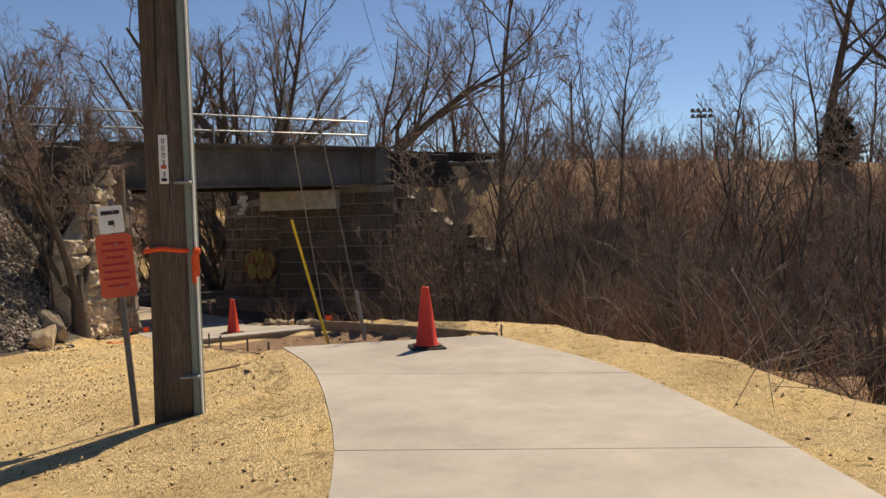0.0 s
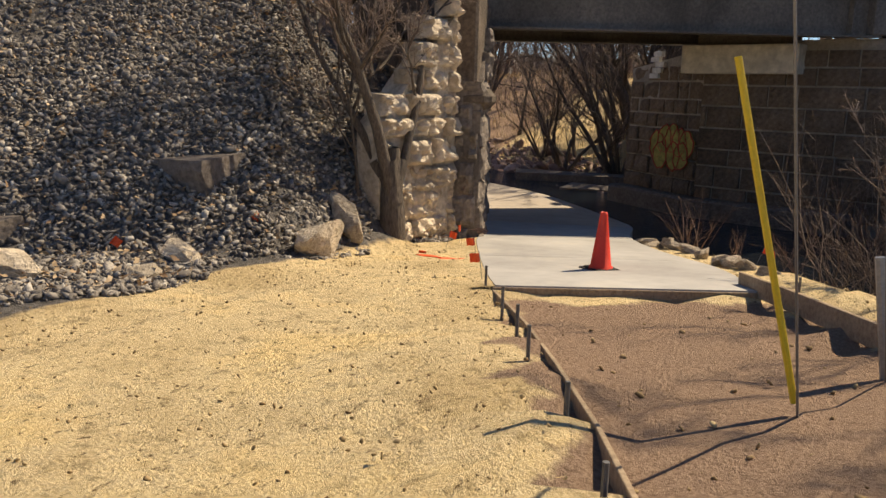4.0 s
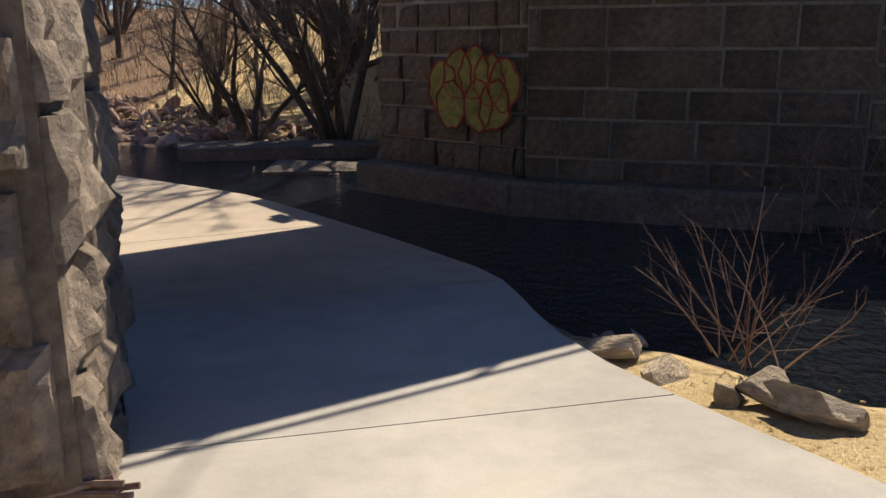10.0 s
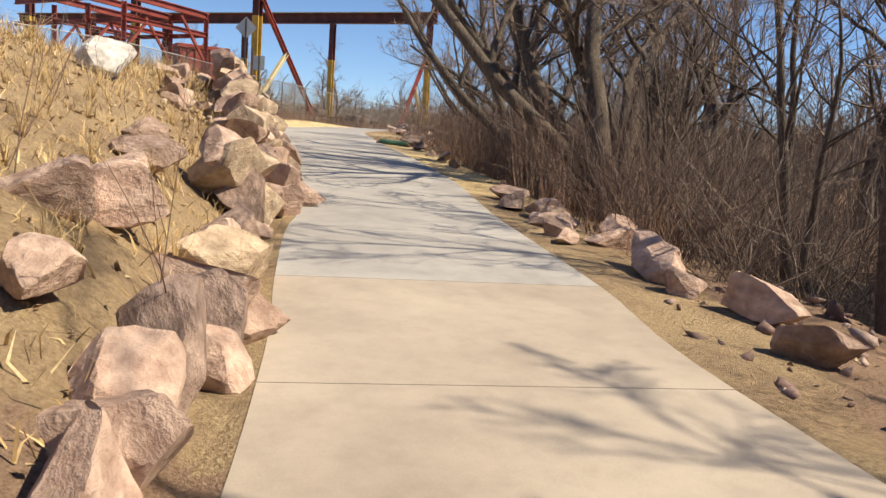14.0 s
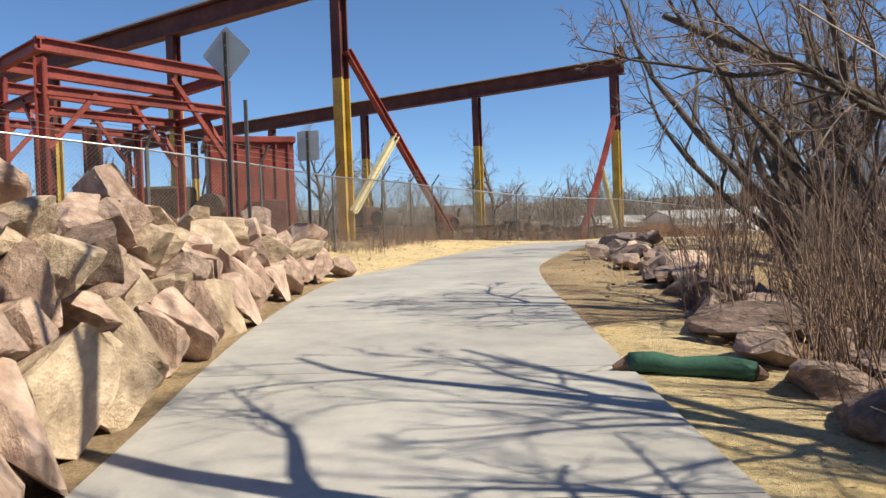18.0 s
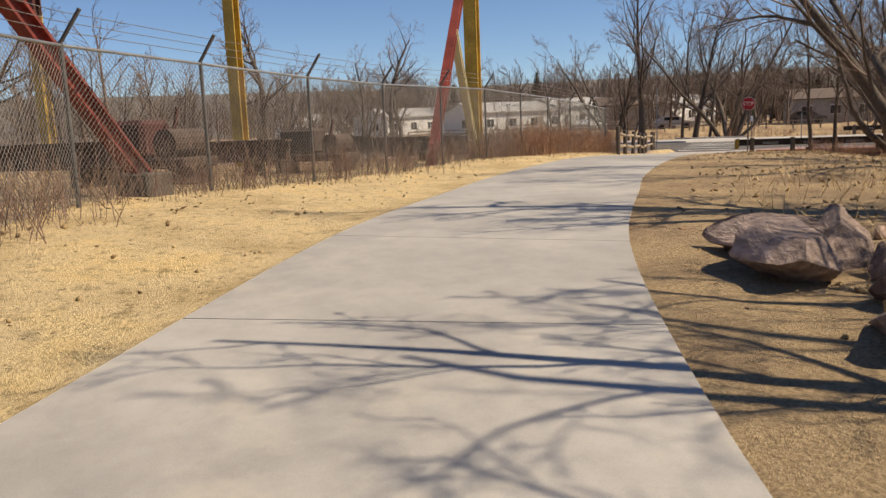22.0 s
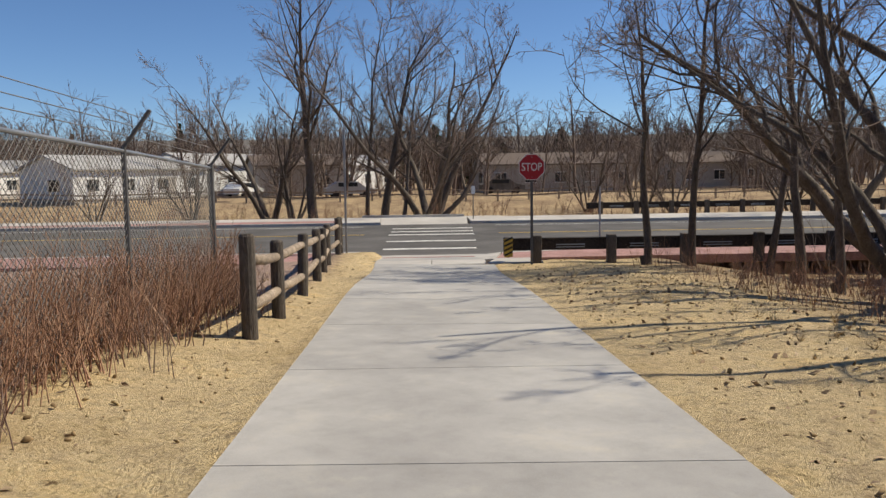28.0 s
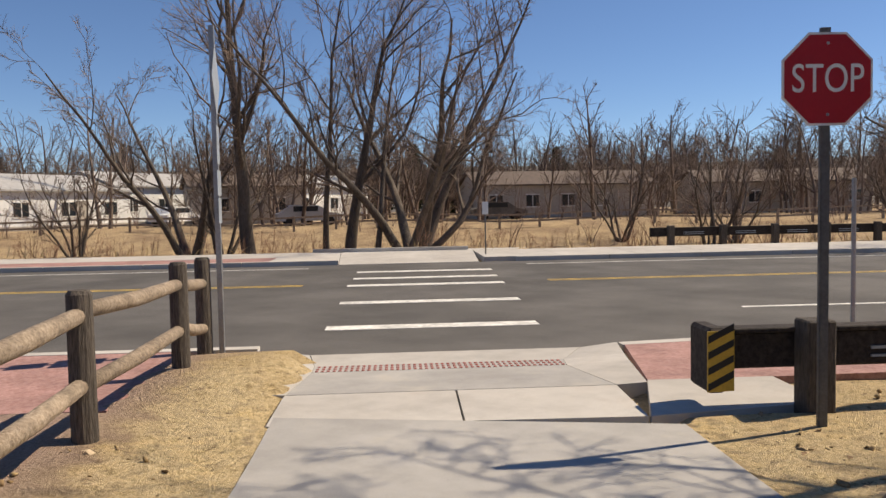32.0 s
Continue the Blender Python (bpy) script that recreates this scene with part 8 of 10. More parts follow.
rubble("wall_chinking", "broken pink stones and soil wedged between the boulders", scatter(900, -51.5, -28.5, 27, 33, r_, wall_zone), 0.08, 0.34, M_PEBBLE, 102, detail=1)
for k in range(46):
    x_ = r_.uniform(-51, -29)
    e_, ez = edge_left(x_)
    d_ = r_.uniform(1.1, 2.6)
    s_ = r_.uniform(0.25, 0.6)
    rock(x_, e_[1] - d_, (s_ * 1.4, s_, s_ * 0.8), M_PINK, "pink granite rock lying on top of the wall", k, group="rocks on the wall top")
grass("dry_grass", "dry grass tufts on top of the boulder wall", np.repeat(scatter(420, -52, -29, 22, 31, r_, lambda p: (lateral(p) > 0.7) & (lateral(p) < 8)), 24, 0), 0.5, 0.006, M_BLADE, 103, 0.4)
grass("dry_grass", "short golden grass above the boulder wall", scatter(9000, -56, -29, 18, 31, r_, lambda p: (lateral(p) > 1.4)), 0.22, 0.007, M_BLADE, 104, 0.7)
# rocks along the right verge
for k, (x_, y_, s_) in enumerate([(-40.2, 35.3, 0.5), (-41.2, 35.6, 0.6), (-42.1, 35.7, 0.55), (-43.0, 36.0, 0.65), (-43.8, 36.0, 0.6), (-44.8, 36.5, 0.7), (-45.6, 36.6, 0.6), (-46.5, 36.9, 0.75), (-47.4, 37.0, 0.6), (-48.3, 37.3, 0.7), (-49.2, 37.5, 0.55), (-50.1, 37.4, 0.6), (-51.0, 37.7, 0.7), (-51.9, 37.9, 0.6), (-52.8, 38.1, 0.65), (-53.8, 38.0, 0.75), (-54.4, 38.5, 0.95), (-55.2, 38.9, 0.85), (-56.1, 39.2, 0.9), (-57.0, 39.7, 0.6), (-58.5, 40.3, 0.8), (-59.2, 40.7, 0.6), (-58.9, 41.2, 0.7), (-58.0, 40.9, 0.65), (-57.6, 40.3, 0.5), (-59.6, 41.4, 0.5), (-53.2, 38.6, 0.6), (-52.0, 38.6, 0.55), (-55.6, 39.7, 0.6), (-49.6, 38.2, 0.5), (-47.0, 37.7, 0.5), (-37.6, 34.9, 0.4), (-36.2, 34.8, 0.45), (-34.6, 34.5, 0.4)]):
    rock(x_, y_, (s_ * 1.75, s_ * 0.95, s_ * 0.72), M_GREY_ROCK if x_ < -53 else M_BROWN_ROCK, "dark reddish rock on the dirt verge" if x_ < -53 else "grey-brown slab of rock lining the verge below the path", k, turn=float(np.random.default_rng(k).normal(172, 22)), group="rocks on the verge", sink=0.2, tilt=(-14, 4))
for k in range(30):
    u_ = r_.uniform()
    x_ = -41.0 - 13.5 * u_
    y_ = float(np.interp(x_, [-54.5, -47.4, -41.2], [38.7, 37.3, 35.9])) + r_.uniform(-0.1, 0.7)
    s_ = r_.uniform(0.4, 0.75)
    rock(x_, y_, (s_ * 1.6, s_, s_ * 0.7), M_BROWN_ROCK if k % 3 else M_PINK, "broken slab in the row of rocks along the verge", k + 2, turn=r_.normal(170, 25), group="rocks on the verge", sink=0.22, tilt=(r_.normal(-10, 8), r_.normal(0, 8)))
rubble("verge_stones", "small broken stones on the dirt verge", scatter(520, -60, -33, 33, 43, r_, right_of_path(1.2, 3.4)), 0.05, 0.22, M_PEBBLE, 105)
rubble("clod", "clods of soil on the verge", scatter(14000, -94, -44, 33, 72, r_, right_of_path(0.1, 6)), 0.012, 0.09, M_CLOD, 106, detail=0, power=3.0, category="clods")
rubble("clod", "clods of soil and mulch on the straw", scatter(13000, -92, -50, 28, 66, r_, lambda p: (lateral(p) > 0.1) & (lateral(p) < 5)), 0.01, 0.075, M_CLOD, 107, detail=0, power=3.0, category="clods")
grass("straw", "loose straw blades on the verge", scatter(9000, -92, -50, 29, 66, r_, lambda p: (lateral(p) > 0.05) & (lateral(p) < 4.5)), 0.09, 0.006, M_BLADE, 108, 2.2, "straw")
grass("leaf_litter", "dead leaves blown along the fence", scatter(3500, -92, -56, 30, 66, r_, lambda p: (lateral(p) > 2.2) & (lateral(p) < 5.5)) + (0, 0, 0.02), 0.1, 0.032, M_LEAF, 109, 2.0, "leaves")
# green wattle
wp = [(-41.97 + 0.075 * k, 34.43 + 0.17 * k, 0) for k in range(6)]
wp = [(x, y, z_at(x, y) + 0.07 + 0.01 * math.sin(k * 2.1)) for k, (x, y, _) in enumerate(wp)]
wat = thing("erosion_wattle", "green netting straw wattle lying beside the path", "wattle")
part("roll", Build().tube(catmull(wp, 0.12), 0.085, 12), M_GREEN, wat, smooth=True)
for k in (0, -1):
    part("tie", Build().tube([np.array(wp[k]), np.array(wp[k]) + (0, -0.13 if k == 0 else 0.1, -0.03)], [0.07, 0.025], 8), M_STEM, wat, "bunched straw end")


def sign_back(x, y, z0, z1, kind, w, turn, label, two=False):
    s = thing("road_sign", label, "road sign", (x, y, z0), turn, group="road signs seen from behind")
    b = Build()
    b.box((0, 0, (z1 - z0) / 2), (0.055, 0.012, z1 - z0))
    for sx in (-1, 1):
        b.box((sx * 0.03, -0.014, (z1 - z0) / 2), (0.012, 0.03, z1 - z0))
    part("post", b, M_POST, s, "grey steel channel post")
    if two:
        part("post", Build().box((0.28, 0.05, (z1 - z0) * 0.36), (0.055, 0.03, (z1 - z0) * 0.72)), M_POST, s)
    if kind == "diamond":
        pl = part("plate", flat_plate(w, w, 0.05), M_ALU, s, "bare metal diamond plate")
        pl.matrix_basis = Matrix.Translation((0, 0.02, z1 - z0 - w * 0.55)) @ Matrix.Rotation(radians(45), 4, "Y")
    else:
        pl = part("plate", flat_plate(w, w * 1.25, 0.04), M_ALU, s, "bare metal plate")
        pl.matrix_basis = Matrix.Translation((0, 0.02, z1 - z0 - w * 0.62))
    for zz in (0.25, 0.75):
        part("bolt", Build().box((0, -0.01, z1 - z0 - w * (0.1 + zz)), (0.03, 0.03, 0.03), None, 0.006), M_GALV, s)
    return s


sign_back(-48.81, 30.43, z_at(-48.81, 30.43), 4.16, "diamond", 0.62, 68, "grey diamond road sign seen from behind on steel posts", True)
sign_back(-53.6, 31.42, z_at(-53.6, 31.42), 3.24, "rect", 0.52, 68, "grey rectangular road sign seen from behind on a post")

# the steel frame and the red bin behind it
fr = thing("steel_frame", "red painted steel platform frame with braces", "steel frame")


def fp(u, v, z):
    """u from the corner by the signs, v back from the path."""
    p = np.array([-57.3, 29.18]) + np.array([0.634, -0.773]) * u + np.array([-0.773, -0.634]) * v
    return np.array([p[0], p[1], z])


for u in (0.0, 4.6):
    for v in (0.0, 2.6, 5.2):
        part("column", Build().ibeam(fp(u, v, -0.3), fp(u, v, 5.1), 0.22, 0.22, 0.035), M_RED, fr)
for u in (1.7, 3.0):
    part("dark_column", Build().ibeam(fp(u, 4.4, -0.3), fp(u, 4.4, 4.3), 0.42, 0.42, 0.05), M_RUST, fr, "thick dark red column")
for v in (0.0, 2.6, 5.2):
    part("top_beam", Build().ibeam(fp(-0.1, v, 5.22), fp(4.7, v, 5.4), 0.2, 0.3, 0.035), M_RED, fr)
    part("lower_beam", Build().ibeam(fp(-0.1, v, 4.32), fp(4.7, v, 4.4), 0.16, 0.22, 0.03), M_RED, fr)
for u in (0.0, 4.6):
    part("cross_beam", Build().ibeam(fp(u, -0.1, 5.2 + 0.04 * u), fp(u, 8.5, 5.2 + 0.04 * u), 0.18, 0.28, 0.035), M_RED, fr)
    part("cross_beam", Build().ibeam(fp(u, 0, 4.3), fp(u, 8.5, 4.3), 0.16, 0.2, 0.03), M_RED, fr)
    for v in (0.0, 2.6):
        part("brace", Build().bar(fp(u, v + 0.1, 3.2), fp(u, v + 1.1, 4.3), 0.1, 0.1), M_RED, fr)
for v in (0.0, 2.6, 5.2):
    part("brace", Build().bar(fp(0.1, v, 3.1), fp(1.5, v, 5.0), 0.11, 0.11), M_RED, fr)
    part("brace", Build().bar(fp(4.5, v, 3.1), fp(3.4, v, 4.4), 0.11, 0.11), M_RED, fr)
sb = thing("storage_bin", "large dark red steel hopper with ribs and lid rim", "hopper", (-63.3, 28.9, 0.2), 12)
part("body", Build().box((0, 0, 1.95), (3.0, 2.6, 3.9), None, 0.03), M_RED, sb)
for k in range(7):
    part("rib", Build().box((-1.4 + 0.46 * k, 1.34, 1.95), (0.07, 0.07, 3.8)), M_RED, sb)
    part("rib", Build().box((1.54, -1.2 + 0.4 * k, 1.95), (0.07, 0.07, 3.8)), M_RED, sb)
part("rim", Build().box((0, 0, 3.96), (3.25, 2.85, 0.2), None, 0.02), M_RED, sb)
part("chute", Build().box((1.9, 0.4, 1.2), (0.8, 1.2, 1.6), None, 0.05), M_RUST, sb)
for k in range(9):
    part("spike", Build().tube([(-0.8 + 0.2 * k, 0.9, 4.05), (-0.8 + 0.2 * k, 0.9, 4.3)], 0.012, 5), M_POST, sb)

# overhead crane runways
RUN = np.array([-0.66, -0.75])
cr = thing("crane_runway", "red and yellow steel crane runway with overhead beams", "crane runway")


def column(p, base, top):
    split = 6.4
    part("column", Build().ibeam((p[0], p[1], base), (p[0], p[1], split), 0.42, 0.42, 0.05, 0.85), M_YEL, cr, "yellow lower column")
    part("column_head", Build().ibeam((p[0], p[1], split), (p[0], p[1], top), 0.42, 0.42, 0.05, 0.85), M_RUST, cr, "dark red upper column")
    part("base_plate", Build().box((p[0], p[1], base + 0.02), (0.7, 0.7, 0.06), rot(0.85)), M_RUST, cr)


def runway(p0, count, over):
    p0 = np.array(p0)
    q = p0 + RUN * (9.0 * count + 1)
    s = p0 - RUN * over
    part("runway_beam", Build().ibeam((*s, 9.85), (*q, 9.85), 0.5, 0.85, 0.07), M_RUST, cr, "dark red runway beam")
    part("crane_rail", Build().bar((*s, 10.33), (*q, 10.33), 0.1, 0.1), M_DARK_STEEL, cr, "dark crane rail")
    part("trim_strip", Build().bar((s[0] + 0.25, s[1] - 0.2, 10.29), (q[0] + 0.25, q[1] - 0.2, 10.29), 0.03, 0.05), M_CREAM, cr)
    part("end_stop", Build().box((*(s + RUN * 0.25), 10.6), (0.5, 0.4, 0.7), rot(0.85), 0.04), M_RUST, cr)
    for k in range(count + 1):
        p = p0 + RUN * 9.0 * k
        column(p, z_at(*p) - 0.3, 9.4)


runway((-63.5, 32.15), 4, 0.6)
runway((-78.5, 47.0), 5, 0.6)
for top, foot, joint, back in (((-63.5, 32.4, 7.35), (-66.9, 36.2, 0.95), (-64.96, 34.05, 4.6), (-63.4, 32.4, 1.8)), ((-78.5, 47.0, 7.3), (-73.6, 43.4, 0.35), (-76.3, 45.4, 4.2), (-78.3, 46.9, 0.4))):
    part("brace", Build().ibeam(top, foot, 0.24, 0.24, 0.04), M_RED, cr, "red diagonal brace")
    part("strut", Build().ibeam(joint, back, 0.22, 0.22, 0.04), M_CREAM, cr, "cream diagonal strut")
    part("footing", Build().box((foot[0], foot[1], foot[2] - 0.35), (0.6, 0.6, 0.9), rot(0.85), 0.03), M_CUT, cr, "concrete footing")


# chain-link fence
FENCE = [(-44.5, 19.5), (-47.5, 22.5), (-51.0, 26.5), (-53.6, 29.6), (-56.1, 31.2), (-58.8, 32.9), (-62.2, 34.2), (-66.0, 35.6), (-71.7, 41.7), (-77.6, 48.3), (-85.6, 56.85)]
fence = thing("chain_link_fence", "galvanized chain-link fence with angled barbed wire arms", "fence", group="")
arc = np.r_[0, np.cumsum(np.linalg.norm(np.diff(np.array(FENCE), axis=0), axis=1))]
bays = int(round(arc[-1] / 3.0))
ss = np.linspace(0, arc[-1], bays + 1)
fx, fy = np.interp(ss, arc, [p[0] for p in FENCE]), np.interp(ss, arc, [p[1] for p in FENCE])
fz = height(np.column_stack([fx, fy]))
for k in range(bays + 1):
    thick = 0.045 if k in (bays, 4) else 0.03
    part("post", Build().tube([(fx[k], fy[k], fz[k] - 0.3), (fx[k], fy[k], fz[k] + 2.05)], thick, 8), M_POST, fence)
    d = np.array([fx[min(k + 1, bays)] - fx[max(k - 1, 0)], fy[min(k + 1, bays)] - fy[max(k - 1, 0)]])
    d /= np.linalg.norm(d)
    o = np.array([d[1], -d[0]])
    tip = np.array([fx[k] + 0.3 * o[0], fy[k] + 0.3 * o[1], fz[k] + 2.42])
    part("barbed_arm", Build().bar((fx[k], fy[k], fz[k] + 2.03), tip, 0.05, 0.03), M_POST, fence)
    if k == bays:
        continue
    p, q = np.array([fx[k], fy[k], fz[k]]), np.array([fx[k + 1], fy[k + 1], fz[k + 1]])
    part("top_rail", Build().tube([p + (0, 0, 2.0), q + (0, 0, 2.0)], 0.021, 8), M_GALV, fence, "pale top rail")
    run = np.linalg.norm((q - p)[:2])
    u = unit(q - p)
    n = int(run / 0.085)
    m = Mass()
    H = 1.95
    k0 = np.arange(-int(H / 0.085), n + 1) * 0.085
    for sgn in (1, -1):
        s0 = np.clip(k0, 0, run)
        s1 = np.clip(k0 + H, 0, run)
        z0, z1 = s0 - k0, s1 - k0
        if sgn < 0:
            z0, z1 = H - z0, H - z1
        off = np.array([u[1], -u[0], 0]) * 0.004 * sgn
        a_ = p + u * s0[:, None] + np.array([0, 0, 1]) * (z0 + 0.04)[:, None] + off
        b_ = p + u * s1[:, None] + np.array([0, 0, 1]) * (z1 + 0.04)[:, None] + off
        ok = (s1 - s0) > 0.03
        lines = np.stack([a_[ok], b_[ok]], 1)
        near = 0.0038
        tubes(m, lines, np.full(len(lines), near), np.full(len(lines), near), 3)
    part("mesh_panel", m.data("mesh_panel", M_WIRE, False), M_WIRE, fence, "woven wire mesh")
for h_ in (0.12, 0.24, 0.36):
    pts = []
    for k in range(bays + 1):
        pts.append((fx[k], fy[k], fz[k] + 2.05 + h_))
    part("barbed_wire", Build().tube(pts, 0.005, 4), M_WIRE, fence)
tq = r_.uniform(0.12, 1, 700) * arc[-1]
wq = np.column_stack([np.interp(tq, arc, [p[0] for p in FENCE]) + r_.normal(0, 0.4, 700), np.interp(tq, arc, [p[1] for p in FENCE]) + r_.normal(0, 0.4, 700)])
thicket("weeds", "tan dry weeds along the foot of the fence", np.column_stack([wq, height(wq)]), 0.75, 0.006, M_STEM, 111, per=4, side=4)
wq = np.column_stack([r_.uniform(-86.5, -77.0, 620), r_.normal(0, 0.6, 620)])
wq[:, 1] += np.interp(wq[:, 0], [-86.5, -84.6, -77.6], [57.4, 55.6, 47.9])
wq = wq[lateral(wq) > 1.3]
thicket("weeds", "red-brown dry weeds crowding the fence end", np.column_stack([wq, height(wq)]), 0.95, 0.008, M_STEM_RED, 112, per=5, side=7, ratio=0.28)
grass("dry_grass", "tan grass in the yard behind the fence", scatter(9000, -100, -54, 10, 56, r_, lambda p: lateral(p) > 4.0), 0.35, 0.012, M_BLADE, 113, 0.6)
thicket("thicket", "bare grey brush behind the yard", scatter(360, -130, -80, 10, 60, r_, lambda p: (lateral(p) > 9) & ((p - ROAD_AT) @ ROAD_N < -8)), 2.0, 0.016, M_STEM_DARK, 114, per=4, side=4)

# rusty scrap behind the fence
r2 = np.random.default_rng(120)


def scrap(x, y, turn, s):
    t = thing("scrap_machine", "rusty dark machinery frame standing behind the fence", "machinery", (x, y, z_at(x, y)), turn, group="rusty machinery")
    part("bed", Build().box((0, 0, 0.45 * s), (2.6 * s, 1.1 * s, 0.22 * s), None, 0.03), M_SCRAP, t)
    for sx in (-1, 1):
        part("skid", Build().box((sx * 1.0 * s, 0, 0.18 * s), (0.2 * s, 1.2 * s, 0.36 * s), None, 0.02), M_SCRAP, t)
    part("housing", Build().box((-0.4 * s, 0, 0.95 * s), (1.2 * s, 0.9 * s, 0.8 * s), None, 0.08), M_RUST if r2.uniform() < 0.5 else M_SCRAP, t)
    part("drum", Build().tube([(0.8 * s, -0.5 * s, 0.85 * s), (0.8 * s, 0.5 * s, 0.85 * s)], 0.3 * s, 14), M_SCRAP, t)
    part("lever", Build().bar((0.3 * s, 0.2, 0.6 * s), (0.5 * s, 0.3, 1.6 * s), 0.05, 0.05), M_RUST, t)


for x_, y_, t_, s_ in [(-63.5, 29.5, 20, 1.2), (-67.5, 33.0, 50, 1.0), (-70.5, 36.5, 45, 0.9), (-62.0, 27.0, 80, 1.4), (-69.0, 29.5, 10, 1.1), (-74, 40.5, 48, 0.8)]:
    scrap(x_, y_, t_, s_)
for k, (x_, y_, l_, t_) in enumerate([(-75.0, 37.2, 6.5, 48), (-78.3, 40.0, 7.0, 49), (-81.5, 46.0, 7.5, 47), (-88.5, 50.5, 7.0, 47), (-71.9, 33.9, 5.5, 47), (-80.5, 43.0, 9, 40)]):
    bm_ = thing("stored_beam", "long dark steel beam stored on blocks", "steel beam", (x_, y_, z_at(x_, y_)), t_, group="stored steel beams")
    part("beam", Build().ibeam((-l_ / 2, 0, 0.6), (l_ / 2, 0, 0.6), 0.3, 0.5, 0.04), M_SCRAP, bm_)
    for sx in (-0.35, 0.35):
        part("block", Build().box((sx * l_, 0, 0.17), (0.3, 0.5, 0.36), None, 0.02), M_TIMBER, bm_)
# trees of the middle stretch
for kind, x_, y_, s_, t_ in [("big", -57.1, 45.4, 0.95, 190), ("reaching", -52.3, 43.3, 0.78, 6), ("reaching", -54.2, 43.0, 0.6, -12), ("reaching", -44.2, 39.8, 0.55, 5), ("clump", -57.6, 45.9, 1.15, 250), ("spreading", -65.6, 51.4, 1.0, 30), ("reaching", -74.6, 68.2, 1.15, 60), ("big", -81.06, 74.85, 1.0, 80), ("slim", -66.0, 57.0, 1.0, 10), ("clump", -60.5, 52.5, 0.9, 80), ("clump", -71.0, 58.0, 0.9, 180), ("slim", -50.5, 50.0, 1.0, 10),
                             ("big", -104, 44, 0.95, 10), ("big", -98, 30, 0.9, 100), ("big", -112, 56, 0.9, 220), ("clump", -106, 36, 1.1, 10), ("clump", -100, 50, 0.9, 70), ("clump", -92, 26, 1.0, 200), ("clump", -118, 48, 1.2, 130), ("slim", -90, 34, 0.8, 15)]:
    tree(kind, x_, y_, s_, t_)
st = thing("tree_stump", "dark broken tree stump leaning on the verge", "stump", (-55.9, 43.6, z_at(-55.9, 43.6) - 0.1), 30)
part("trunk", Build().tube([(0, 0, 0), (0.05, 0.02, 0.4), (-0.12, 0.05, 1.0), (-0.3, 0.08, 1.55)], [0.32, 0.24, 0.2, 0.17], 10), M_BARK, st)
part("stub", Build().tube([(-0.1, 0.05, 0.9), (0.25, 0.1, 1.35)], [0.09, 0.06], 7), M_BARK, st)


# ---- the road, its kerbs, crossing, fences and signs ----
def rp(r, n, z=0.0):
    p = ROAD_AT + ROAD_R * r + ROAD_N * n
    return (p[0], p[1], z)


def strip(b, r0, r1, n0, n1, z0, z1):
    b.sheet([rp(r0, n0)[:2], rp(r1, n0)[:2], rp(r1, n1)[:2], rp(r0, n1)[:2]], z0, z1)
    return b


YAW_R = math.atan2(ROAD_R[1], ROAD_R[0])
ZR = -0.86
bb = Build()
for k in range(12):
    strip(bb, -120 + 20 * k, -100 + 20 * k, 0.42, 15.5, ZR - 0.3, ZR)
solid("road", bb, M_ASPHALT, "worn grey asphalt road with faded markings", "road", kind="structure")
mk = thing("road_markings", "worn white crossing bars and lane lines on the road", "road markings", kind="structure")
for n_, r0, r1 in ((2.6, -1.5, 1.75), (5.7, -1.5, 1.95), (8.93, -1.55, 2.1), (10.67, -1.5, 2.15), (12.6, -1.5, 2.25)):
    part("crossing_bar", strip(Build(), r0, r1, n_ - 0.2, n_ + 0.2, ZR - 0.02, ZR + 0.005), M_PAINT, mk)
for r0, r1 in ((-60, -2.6), (3.2, 60)):
    for dn in (0, 0.22):
        part("yellow_line", strip(Build(), r0, r1, 9.05 + dn, 9.15 + dn, ZR - 0.02, ZR + 0.004), M_PAINT_Y, mk, "faded yellow centre line")
for k in range(10):
    part("white_line", strip(Build(), 5.5 + 6 * k, 8.6 + 6 * k, 3.68, 3.82, ZR - 0.02, ZR + 0.004), M_PAINT, mk)
part("edge_line", strip(Build(), 3.5, 60, 14.2, 14.32, ZR - 0.02, ZR + 0.004), M_PAINT, mk)
part("edge_line", strip(Build(), -60, -3, 14.2, 14.32, ZR - 0.02, ZR + 0.004), M_PAINT, mk)


def slope(b, quad):
    """A thick plate with its own height at each of four corners (r, n, z)."""
    top = [rp(*q) for q in quad]
    b.add(top + [(x, y, z - 0.25) for x, y, z in top], [(0, 1, 2, 3), (7, 6, 5, 4)] + [(i, 4 + i, 4 + (i + 1) % 4, (i + 1) % 4) for i in range(4)])
    return b


KT = ZR + 0.14
kerb = thing("kerb", "pale concrete kerb along the road", "kerb", kind="structure")
for k in range(20):
    z0 = -0.8 if k == 0 else KT
    part("kerb_stone", slope(Build(), [(2.4 + 3 * k, 0.22, z0), (5.38 + 3 * k, 0.22, KT), (5.38 + 3 * k, 0.42, KT), (2.4 + 3 * k, 0.42, z0)]), M_KERB, kerb)
    part("kerb_stone", strip(Build(), -2.1 - 3 * (k + 1), -2.12 - 3 * k, 0.22, 0.42, ZR - 0.2, KT), M_KERB, kerb)
    for r0 in (3.4 + 3 * k, -5.2 - 3 * k):
        part("kerb_stone", strip(Build(), r0, r0 + 2.98, 15.5, 15.7, ZR - 0.2, KT), M_KERB, kerb)
ramp_ = thing("kerb_ramp", "new concrete kerb ramp with red tactile plate", "kerb ramp", kind="structure")
